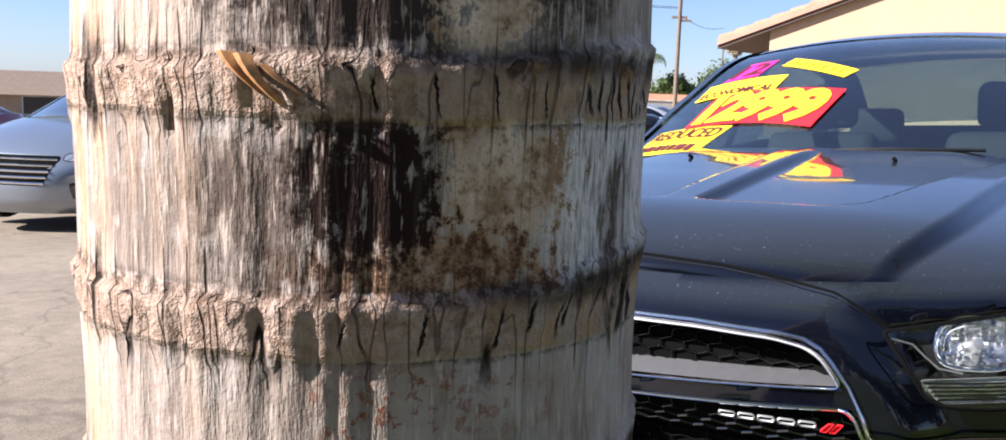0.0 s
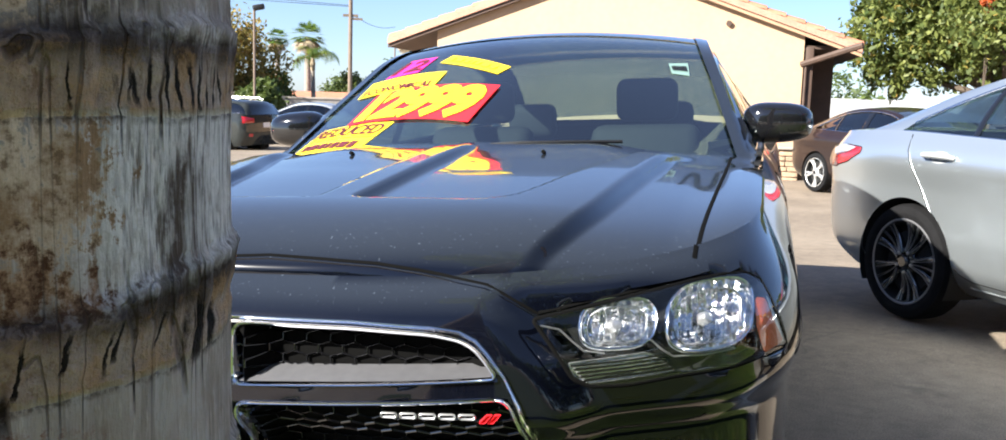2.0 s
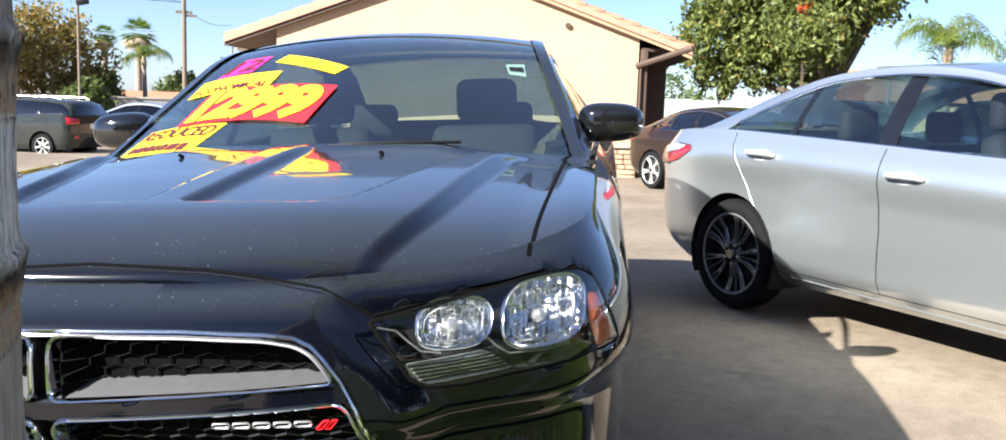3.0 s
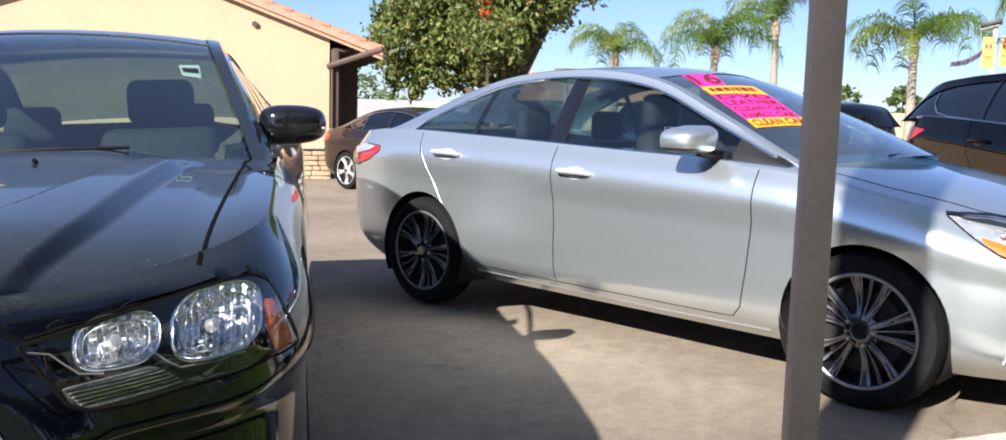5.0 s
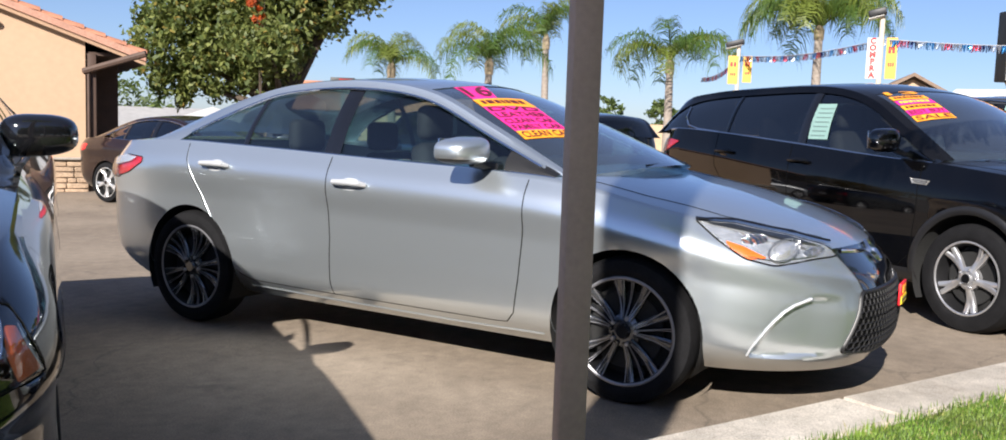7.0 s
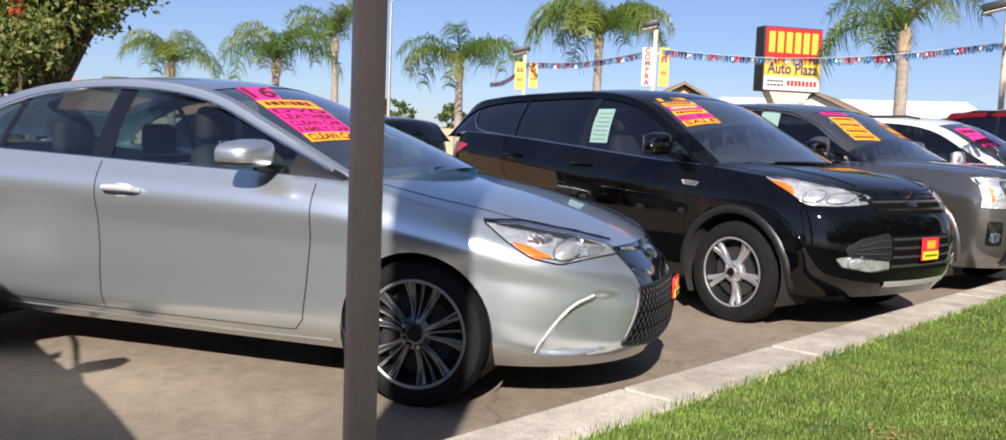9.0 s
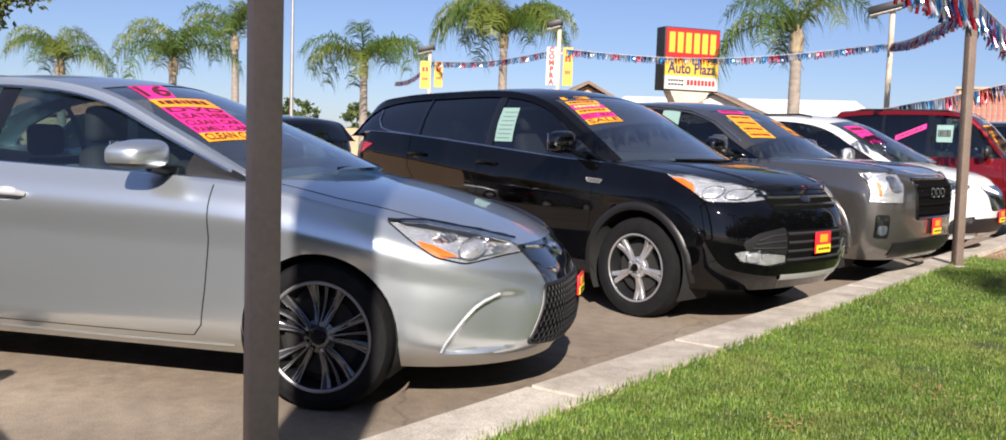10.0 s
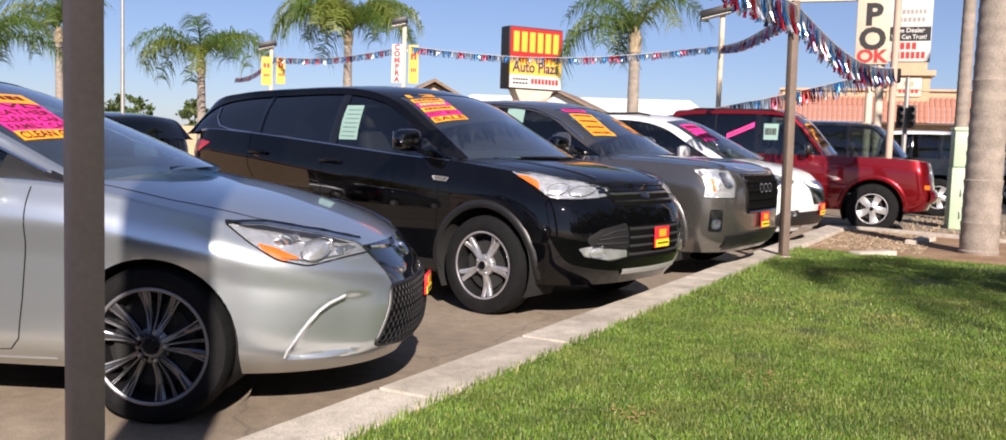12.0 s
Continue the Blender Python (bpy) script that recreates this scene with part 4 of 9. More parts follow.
def hood_scallops(x, y):
    """Two sunk panels in the hood, and the step beside its raised middle."""
    a = abs(y)
    lip = 2.085 - 6.4 * max(0, a - 0.28) ** 2 - 3.0 * max(0, 0.10 - a) ** 2
    sunk = soft((lip - x) / 0.018) * soft((a - 0.035) / 0.03) * soft((SCOOP_SIDE(x) - a) / 0.020) * soft((x - 0.95) / 0.45)
    step = soft((a - BULGE_SIDE(x)) / 0.036) * (1 - soft((a - 0.70) / 0.16)) * soft((x - 0.95) / 0.3) * soft((2.43 - x) / 0.16)
    return -0.028 * step - 0.020 * sunk - 0.022 * soft((1.4 - x) / 0.4) * soft((a - 0.35) / 0.25)


LAMP_CUT = [(0.507, 0.804), (0.582, 0.819), (0.673, 0.836), (0.755, 0.849), (0.808, 0.853), (0.845, 0.850), (0.872, 0.832), (0.89, 0.80), (0.907, 0.752), (0.921, 0.705),
            (0.889, 0.703), (0.835, 0.700), (0.737, 0.699), (0.66, 0.691), (0.601, 0.692), (0.574, 0.706), (0.556, 0.737), (0.535, 0.768)]
CELL_TOP = [(0.006, 0.789), (0.20, 0.788), (0.34, 0.781), (0.39, 0.772), (0.417, 0.757), (0.435, 0.736), (0.453, 0.708), (0.22, 0.693), (0.006, 0.681)]
CELL_LOW = [(0.006, 0.648), (0.15, 0.656), (0.30, 0.664), (0.466, 0.674), (0.485, 0.63), (0.492, 0.56), (0.46, 0.50), (0.006, 0.48)]


def black_press(p):
    """Nose standing forward of the lamps, hollow lamps, deep grille cells."""
    if p.x < 1.95:
        return Vector()
    a, sg = abs(p.y), math.copysign(1, p.y)
    d = Vector((-1, 0, 0)) * (0.045 * soft((a - NOSE_SIDE(p.z)) / 0.085) * (1 - soft((a - 0.66) / 0.2)) * (1 - soft((p.z - 0.79) / 0.09)))
    if 0.66 < p.z < 0.88 and a > 0.48:
        d += Vector((-0.8, -0.6 * sg, 0)) * (0.040 * soft(depth_in((a, p.z), LAMP_CUT) / 0.012))
    for cell in (CELL_TOP, CELL_LOW):
        if a < 0.5:
            d += Vector((-0.06, 0, 0)) * soft(depth_in((a, p.z), cell) / 0.010)
    return d


FOG_FIN = Curve([(0.20, 1.90), (0.292, 1.918), (0.35, 1.955), (0.43, 2.007), (0.50, 2.07), (0.54, 2.145), (0.60, 2.25)])


def silver_press(p):
    """Hollow behind the fog lamp fin."""
    a, sg = abs(p.y), math.copysign(1, p.y)
    if p.x < 1.85 or p.z > 0.56 or a < 0.5:
        return Vector()
    return Vector((-0.75, -0.66 * sg, 0)) * (0.034 * soft((p.x - FOG_FIN(p.z)) / 0.022) * soft((0.55 - p.z) / 0.03) * soft((p.z - 0.275) / 0.015) * soft((a - 0.52) / 0.16))


SEDAN_SPEC = dict(
    paint=SILVER_PAINT,
    xf=[(0, 2.28), (0.25, 2.36), (0.5, 2.37), (0.8, 2.33), (1, 2.22)], xr=[(0, -2.36), (0.3, -2.45), (0.7, -2.46), (1, -2.38)],
    hw=[(0, 0.745), (0.07, 0.818), (0.13, 0.863), (0.20, 0.888), (0.40, 0.900), (0.62, 0.900), (0.79, 0.917), (0.86, 0.906), (1, 0.838)], ln=0.85, lr=0.6, nf=2.5, nr=2.6,
    ws=[(-2.5, 0.93), (-1.4, 1.0), (0.4, 1.0), (1.4, 0.995), (2.3, 0.95)],
    zb=[(-2.5, 0.30), (-1.9, 0.21), (0, 0.20), (1.8, 0.19), (2.4, 0.20)],
    zs=[(-2.5, 1.0), (-2.1, 1.045), (-1.5, 1.068), (-1.0, 1.056), (0, 1.022), (0.9, 0.99), (1.5, 0.885), (2.0, 0.775), (2.4, 0.66)],
    zt=[(-2.5, 1.035), (-2.0, 1.08), (-1.0, 1.0), (0.9, 1.04), (1.5, 0.965), (2.0, 0.84), (2.4, 0.68)], p=2.6,
    arches=[(1.378, 0.337, 0.358), (-1.3875, 0.337, 0.358)], cabin=(-1.75, 0.98),
    wheel=(0.332, 0.243, 0.198, "ten", WHEEL_GREY), track=0.796,
    rail=[(1.02, 0.76, 0.985), (0.55, 0.68, 1.20), (0.12, 0.61, 1.375), (-0.35, 0.585, 1.432), (-0.85, 0.58, 1.405), (-1.2, 0.60, 1.325), (-1.5, 0.64, 1.215), (-1.82, 0.69, 1.085)],
    ua=2.1, uc=4.7, bow=[(0, 0.26), (2.1, 0.11), (3.5, 0), (4.7, -0.12), (7, -0.16)], crown=[(0, 0.06), (2.1, 0.05), (3.5, 0.045), (4.7, 0.05), (7, 0.03)],
    panes=[-0.365, -1.01], side_glass=[TEAL_GLASS] * 3, pillar_lean=0.015, pillar_w=0.055,
    rail_drop=[(0, 0.02), (1, 0.036), (2.5, 0.042), (4, 0.05), (5, 0.085), (5.7, 0.125), (6, 0.16), (6.3, 0.3), (7, 0.3)], rail_in=[(0, 0.02), (2, 0.03), (3, 0.05), (5, 0.07), (7, 0.11)],
    window_trim=CHROME, upper_trim=(0.35, 5.98), trim_end=0.33, seats=(0.22, -0.72, 0.50), press=silver_press, mesh=(44, 80, 20, 110, 60))

BIG_SEDAN_SPEC = dict(
    paint=BLACK_PAINT,
    xf=[(0, 2.34), (0.3, 2.41), (0.55, 2.405), (0.68, 2.462), (0.80, 2.462), (0.90, 2.452), (0.96, 2.425), (1, 2.37)], xr=[(0, -2.48), (0.4, -2.58), (1, -2.5)],
    hw=[(0, 0.86), (0.2, 0.925), (0.55, 0.93), (0.68, 0.952), (0.8, 0.945), (1, 0.87)], ln=0.62, lr=0.5, nf=2.7, nr=3,
    zb=[(-2.6, 0.26), (-1.9, 0.20), (0, 0.19), (2, 0.19), (2.5, 0.20)],
    zs=[(-2.6, 1.02), (-2.0, 1.06), (-1.0, 1.02), (0, 0.99), (0.8, 1.0), (1.5, 0.965), (2.0, 0.92), (2.5, 0.84)],
    zt=[(-2.6, 1.06), (-2.0, 1.08), (0.8, 1.04), (1.2, 1.055), (1.6, 1.025), (2.0, 0.985), (2.3, 0.952), (2.5, 0.92)], p=3.4, lip=0.28,
    feat=hood_scallops, press=black_press, mesh=(66, 170, 26, 120, 240), shield=DUSTY_GLASS,
    arches=[(1.525, 0.35, 0.39), (-1.525, 0.35, 0.39)], cabin=(-1.75, 1.0),
    wheel=(0.355, 0.24, 0.23, "wide", ALLOY), track=0.81,
    rail=[(0.85, 0.825, 0.965), (0.40, 0.72, 1.22), (0.08, 0.65, 1.375), (-0.4, 0.61, 1.43), (-1.0, 0.60, 1.42), (-1.45, 0.62, 1.34), (-1.85, 0.68, 1.20), (-2.2, 0.74, 1.07)],
    ua=2.1, uc=4.7, bow=[(0, 0.34), (2.1, 0.12), (3.5, 0), (4.7, -0.1), (7, -0.14)], crown=[(0, 0.03), (2.1, 0.05), (3.5, 0.045), (7, 0.03)],
    panes=[-0.35, -1.3], side_glass=[MID_GLASS, MID_GLASS], rear_glass=MID_GLASS,
    rail_drop=[(0, 0.03), (1, 0.042), (2.5, 0.05), (5, 0.07), (6, 0.18), (7, 0.14)], rail_in=[(0, 0.03), (2, 0.035), (3, 0.05), (7, 0.1)],
    seats=(-0.08, -0.98, 0.46), dash=-0.09)

JET_SUV_SPEC = dict(
    paint=JET_PAINT,
    xf=[(0, 2.12), (0.2, 2.21), (0.5, 2.23), (0.75, 2.19), (1, 2.05)], xr=[(0, -2.25), (0.4, -2.33), (1, -2.28)],
    hw=[(0, 0.86), (0.15, 0.91), (0.45, 0.92), (0.75, 0.915), (1, 0.86)], ln=0.75, lr=0.5, nf=2.7, nr=3,
    zb=[(-2.3, 0.34), (-1.8, 0.27), (0, 0.25), (1.7, 0.25), (2.3, 0.26)],
    zs=[(-2.3, 1.2), (-1.9, 1.255), (-1.4, 1.235), (-0.4, 1.165), (0.6, 1.09), (1.0, 1.07), (1.3, 1.045), (1.8, 0.985), (2.25, 0.90)],
    zt=[(-2.3, 1.2), (-1, 1.1), (0.9, 1.12), (1.4, 1.09), (1.9, 1.02), (2.25, 0.92)], p=3.0,
    arches=[(1.345, 0.355, 0.41), (-1.345, 0.355, 0.41)], cabin=(-2.0, 1.05),
    wheel=(0.352, 0.238, 0.225, "five", SATIN), track=0.80,
    rail=[(1.02, 0.78, 1.08), (0.60, 0.71, 1.32), (0.22, 0.66, 1.52), (-0.25, 0.635, 1.61), (-1.0, 0.625, 1.61), (-1.68, 0.63, 1.58), (-2.06, 0.645, 1.50), (-2.25, 0.72, 1.20)],
    ua=2.1, uc=5.9, bow=[(0, 0.30), (2.1, 0.12), (3.5, 0), (6, -0.12), (7, -0.08)], crown=[(0, 0.04), (2.1, 0.055), (3.5, 0.05), (6, 0.04), (7, 0.02)],
    panes=[-0.28, -1.2], side_glass=[MID_GLASS, TINT_GLASS], rear_glass=TINT_GLASS,
    rail_drop=[(0, 0.04), (1, 0.06), (2.5, 0.05), (5, 0.07), (6, 0.14), (7, 0.2)], rail_in=[(0, 0.05), (2, 0.06), (7, 0.07)],
    window_trim=CHROME, trim_end=0.3, seats=(0.0, -0.9, 0.62), seat_h=0.66)

BRONZE_SUV_SPEC = dict(JET_SUV_SPEC, paint=GREY_PAINT,
    xf=[(0, 2.22), (0.2, 2.32), (0.6, 2.33), (0.85, 2.32), (1, 2.24)], xr=[(0, -2.3), (0.4, -2.38), (1, -2.30)], ln=0.55, nf=3.2,
    zs=[(-2.4, 1.2), (-1.6, 1.2), (-0.5, 1.15), (0.6, 1.115), (1.3, 1.09), (1.9, 1.06), (2.35, 1.0)],
    zt=[(-2.4, 1.2), (-1, 1.1), (0.9, 1.15), (1.4, 1.14), (2.0, 1.09), (2.35, 1.01)], p=4,
    arches=[(1.43, 0.36, 0.42), (-1.43, 0.36, 0.42)],
    rail=[(1.0, 0.78, 1.11), (0.62, 0.72, 1.34), (0.28, 0.67, 1.54), (-0.2, 0.65, 1.63), (-1.0, 0.64, 1.63), (-1.75, 0.64, 1.59), (-2.1, 0.66, 1.50), (-2.3, 0.74, 1.17)],
    window_trim=CHROME)
SMALL_SUV_SPEC = dict(JET_SUV_SPEC, paint=WHITE_PAINT,
    xf=[(0, 1.95), (0.2, 2.05), (0.5, 2.08), (0.8, 2.05), (1, 1.92)], xr=[(0, -2.1), (0.4, -2.2), (1, -2.1)], ln=0.75, nf=2.5,
    arches=[(1.28, 0.345, 0.40), (-1.28, 0.345, 0.40)], wheel=(0.345, 0.225, 0.22, "seven", ALLOY),
    zs=[(-2.3, 1.14), (-1.6, 1.14), (-0.5, 1.09), (0.6, 1.04), (1.3, 1.0), (1.7, 0.95), (2.1, 0.86)],
    zt=[(-2.3, 1.18), (-1, 1.1), (0.9, 1.12), (1.3, 1.08), (1.8, 0.99), (2.1, 0.88)], side_glass=[MID_GLASS, TINT_GLASS])
BOXY_SUV_SPEC = dict(JET_SUV_SPEC, paint=RED_PAINT,
    xf=[(0, 2.05), (0.3, 2.13), (0.6, 2.10), (1, 2.04)], xr=[(0, -2.15), (0.4, -2.2), (1, -2.15)], ln=0.32, lr=0.3, nf=3.4, nr=4,
    zb=[(-2.3, 0.42), (-1.8, 0.36), (0, 0.34), (1.7, 0.36), (2.3, 0.42)],
    zs=[(-2.3, 1.17), (-0.5, 1.17), (0.4, 1.175), (1.2, 1.17), (1.9, 1.13), (2.15, 1.07)],
    zt=[(-2.3, 1.16), (0.5, 1.18), (1.2, 1.18), (2.0, 1.13), (2.15, 1.07)], p=4, cabin=(-2.0, 0.52),
    arches=[(1.23, 0.39, 0.46), (-1.3475, 0.39, 0.46)], wheel=(0.385, 0.23, 0.23, "wide", ALLOY),
    rail=[(0.48, 0.77, 1.165), (0.26, 0.71, 1.46), (0.05, 0.67, 1.71), (-0.2, 0.655, 1.84), (-1.0, 0.65, 1.865), (-1.75, 0.65, 1.845), (-1.98, 0.66, 1.76), (-2.12, 0.76, 1.18)],
    bow=[(0, 0.16), (2.1, 0.08), (3.5, 0), (6, -0.05), (7, -0.04)], panes=[-0.56, -1.25], window_trim=TRIM, seats=(-0.25, -1.05, 0.62))
SEDAN = dict(SEDAN_SPEC, mesh=(18, 16, 16, 84, 34), paint=BROWN_PAINT, side_glass=[TINT_GLASS], rear_glass=TINT_GLASS, wheel=(0.33, 0.23, 0.215, "seven", ALLOY))
SUV = dict(JET_SUV_SPEC, paint=NAVY_PAINT, wheel=(0.35, 0.235, 0.225, "seven", ALLOY), side_glass=[TINT_GLASS], dark_shield=True)


def at(x, y, yaw, z=0.0, tilt=0.0):
    return pose(x, y, z, tilt, 0, yaw)


black_car, ch_bvh, ch_glass, ch_side = build_car("black_sedan", BIG_SEDAN_SPEC, at(1.84, 3.612, -128.36, 0.0, 3.0), "black four-door sedan with price stickers on its windshield")
silver_car, ca_bvh, ca_glass, ca_side = build_car("silver_sedan", SEDAN_SPEC, at(5.027, 2.597, -94.4), "silver four-door sedan parked nose to the kerb")
jet_car, es_bvh, es_glass, es_side = build_car("black_suv", JET_SUV_SPEC, at(8.316, 0.427, -128.3), "glossy black compact suv with tinted rear windows", "suv")
bronze_car, te_bvh, te_glass, te_side = build_car("grey_suv", BRONZE_SUV_SPEC, at(10.66, -0.885, -124.0), "bronze-grey boxy suv with chrome headlamps", "suv")
white_car, en_bvh, en_glass, en_side = build_car("white_suv", SMALL_SUV_SPEC, at(12.99, -2.53, -122.0), "small white crossover with a dark lower bumper", "suv")
red_car, li_bvh, li_glass, li_side = build_car("red_suv", BOXY_SUV_SPEC, at(15.88, -5.30, -114.0), "dark red boxy suv with black wheel arches", "suv")

# ---------------------------------------------------------------- car details
def mirrored(poly, sg):
    """Outline in (y, z) with y for the given side (1 left, -1 right); drawn for the left."""
    return [(a * sg, b) for a, b in poly]


def seam(car, bvh, side, line, width=0.0055, name="panel_gap", mat=None):
    return part(name, strip(bvh, side, line, width, 0.0008, 0.0006), mat or SEAM, car)


def oval(cx, cy, rx, ry, n=24, p=2.0):
    return [(cx + rx * math.copysign(abs(math.cos(t)) ** (2 / p), math.cos(t)), cy + ry * math.copysign(abs(math.sin(t)) ** (2 / p), math.sin(t))) for t in (2 * math.pi * k / n for k in range(n))]


def inside(p, poly):
    hit, k = False, len(poly)
    for i in range(k):
        (x1, y1), (x2, y2) = poly[i], poly[i - 1]
        if (y1 > p[1]) != (y2 > p[1]) and p[0] < (x2 - x1) * (p[1] - y1) / (y2 - y1) + x1:
            hit = not hit
    return hit


def honeycomb(bvh, side, poly, w, h, width, off, thick):
    """Hexagon bars inside an outline."""
    bm = bmesh.new()
    xs, ys = [p[0] for p in poly], [p[1] for p in poly]
    done = set()
    for r in range(int((max(ys) - min(ys)) / (h * 0.75)) + 2):
        for c in range(int((max(xs) - min(xs)) / w) + 2):
            cx, cy = min(xs) + (c + 0.5 * (r % 2)) * w, min(ys) + r * h * 0.75
            hexa = [(cx - w / 2, cy + h / 4), (cx, cy + h / 2), (cx + w / 2, cy + h / 4), (cx + w / 2, cy - h / 4), (cx, cy - h / 2), (cx - w / 2, cy - h / 4)]
            for i in range(6):
                a, b = hexa[i], hexa[(i + 1) % 6]
                tag = tuple(sorted(((round(a[0], 3), round(a[1], 3)), (round(b[0], 3), round(b[1], 3)))))
                if tag in done or not (inside(a, poly) and inside(b, poly)):
                    continue
                done.add(tag)
                strip(bvh, side, [a, b], width, off, thick, step=0.2, bm=bm)
    return bm


def bilinear(q, u, v):
    a, b, c, d = (Vector(p) for p in q)
    return a.lerp(b, u).lerp(d.lerp(c, u), v)


def banner(car, place, quad, rows, off=0.002, fill=0.72):
    """Stickers of rows (v0, v1, paper, text, ink) on the quad (bottom left, bottom right, top right, top left). text '' leaves it blank, '-' draws bars."""
    for v0, v1, paper, text, ink in rows:
        holder = car
        if paper is not None:
            bm = grid([[place(bilinear(quad, i / 16, v0 + (v1 - v0) * j / 8), off) for i in range(17)] for j in range(9)])
            holder = part("windshield_sticker", bm, paper, car)
        if not text:
            continue
        bm = bmesh.new()
        if text == "-":
            u = 0.08
            k = 0
            while u < 0.88:
                w = (0.07, 0.12, 0.09, 0.05)[k % 4]
                lo, hi = v0 + (v1 - v0) * 0.3, v0 + (v1 - v0) * 0.72
                grid([[place(bilinear(quad, min(u + w * i / 2, 0.94), lo + (hi - lo) * j / 2), off + 0.003) for i in range(3)] for j in range(3)], bm=bm)
                u += w + 0.03
                k += 1
        else:
            v, f = letters(text, 1.0, 0.84 if fill > 0.8 else 1.0, 0.055 if fill > 0.8 else 0.016)
            x0, x1 = min(p[0] for p in v), max(p[0] for p in v)
            y0, y1 = min(p[1] for p in v), max(p[1] for p in v)
            vs = [bm.verts.new((0.04 + 0.92 * (x - x0) / (x1 - x0), (1 - fill) / 2 + fill * (y - y0) / (y1 - y0), 0)) for x, y, _ in v]
            for q in f:
                try:
                    bm.faces.new([vs[i] for i in q])
                except ValueError:
                    pass
            for k in range(1, 24):
                bmesh.ops.bisect_plane(bm, geom=bm.verts[:] + bm.edges[:] + bm.faces[:], plane_co=(k / 24, 0, 0), plane_no=(1, 0, 0))
            for k in range(1, 10):
                bmesh.ops.bisect_plane(bm, geom=bm.verts[:] + bm.edges[:] + bm.faces[:], plane_co=(0, k / 10, 0), plane_no=(0, 1, 0))
            bmesh.ops.triangulate(bm, faces=bm.faces)
            for w in bm.verts:
                w.co = place(bilinear(quad, w.co.x, v0 + (v1 - v0) * w.co.y), off + 0.003)
        part("lettering", bm, ink, holder, smooth=False)


def on_tree(tree):
    def place(p, off):
        s, a, b = (onto(tree, "top", p.x + dx, p.y + dy)[0] for dx, dy in ((0, 0), (-0.03, 0), (0, 0.03)))
        nrm = (a - s).cross(b - s)
        nrm = nrm.normalized() if nrm.length > 1e-9 else Vector((0, 0, 1))
        return s + (nrm if nrm.z > 0 else -nrm) * off
    return place


def on_pane(side_at, sg):
    """(x, z) on the side glass."""
    def place(p, off):
        lo, hi = side_at(p.x, 0.0, 0, sg), side_at(p.x, 1.0, 0, sg)
        v = (p.y - lo.z) / (hi.z - lo.z)
        return side_at(p.x, v, off, sg)
    return place


def plate(car, bvh, y, z, w=0.21, h=0.15, slope=0):
    """Red and yellow dealer plate on the front."""
    p, nrm = onto(bvh, "front", y, z)
    yaw = math.degrees(math.atan2(nrm.y, nrm.x))
    m = Matrix.Translation(p + nrm * 0.03) @ Matrix.Rotation(radians(yaw), 4, "Z")
    base = part("front_plate", box(0.012, w, h, m=m, bevel=0.003), STICK_RED, car, "red and yellow dealer plate")
    part("plate_band", box(0.004, w * 0.94, h * 0.36, m=m @ Matrix.Translation((0.008, 0, -h * 0.28))), STICK_YELLOW, base, smooth=False)
    part("plate_emblem", box(0.004, w * 0.5, h * 0.36, m=m @ Matrix.Translation((0.008, 0, h * 0.2)), bevel=0.001), STICK_ORANGE, base, smooth=False)
    bm = bmesh.new()
    for k in range(4):
        box(0.003, w * 0.14, h * 0.1, bm=bm, m=m @ Matrix.Translation((0.011, w * (-0.3 + 0.2 * k), -h * 0.28)))
    part("plate_marks", bm, BLACK_INK, base, smooth=False)


def lamp(car, bvh, side, poly, bulbs=(), amber=None, housing=None, dome=0.004, rim=True, name="headlamp", bulb=None):
    """Housing, reflectors, amber corner and clear lens."""
    base = part(name, decal(bvh, side, rounded(poly, 0.02), 0.0015, 0, step=0.02), housing or DULL_CHROME, car)
    for b in bulbs:
        cx, cy, rx, ry = b[:4]
        p = b[4] if len(b) > 4 else 2.6
        part("reflector", decal(bvh, side, oval(cx, cy, rx, ry, 28, p), 0.004, 0.010, rings=6, step=0.1), bulb or REFLECTOR, base)
        if rim:
            part("reflector_rim", strip(bvh, side, oval(cx, cy, rx, ry, 32, p), 0.009, 0.006, 0.006, closed=True, step=0.1), CHROME, base)
    if amber:
        part("amber_reflector", decal(bvh, side, rounded(amber, 0.008), 0.006, 0.002, step=0.02, rings=3), AMBER, base)
    ls = part("lamp_lens", decal(bvh, side, rounded(poly, 0.02), 0.013, dome, step=0.02), LENS, base)
    ls.visible_shadow = False
    part("lamp_gap", strip(bvh, side, rounded(poly, 0.02), 0.008, 0.001, 0.002, closed=True), SEAM, base)
    return base


def arch_trim(car, bvh, s, width, r_add, mat, name="arch_trim"):
    for ax, az, ar in s["arches"]:
        for sg, side in ((1, "left"), (-1, "right")):
            arc = [(ax + (ar + r_add) * math.cos(a), az + (ar + r_add) * math.sin(a)) for a in (math.radians(-8 + 196 * k / 30) for k in range(31))]
            part(name, strip(bvh, side, arc, width, 0.0, 0.012 if width > 0.04 else 0.004, step=0.2), mat, car)


def side_seams(car, bvh, lines, handles, mat, hx):
    for side, sg in (("left", 1), ("right", -1)):
        for ln in lines:
            seam(car, bvh, side, ln)
        for x, z in handles:
            door_handle(car, bvh, x, z, sg, mat)


# black sedan -----------------------------------------------------------
B, S = ch_bvh, SKIN["black_sedan"]


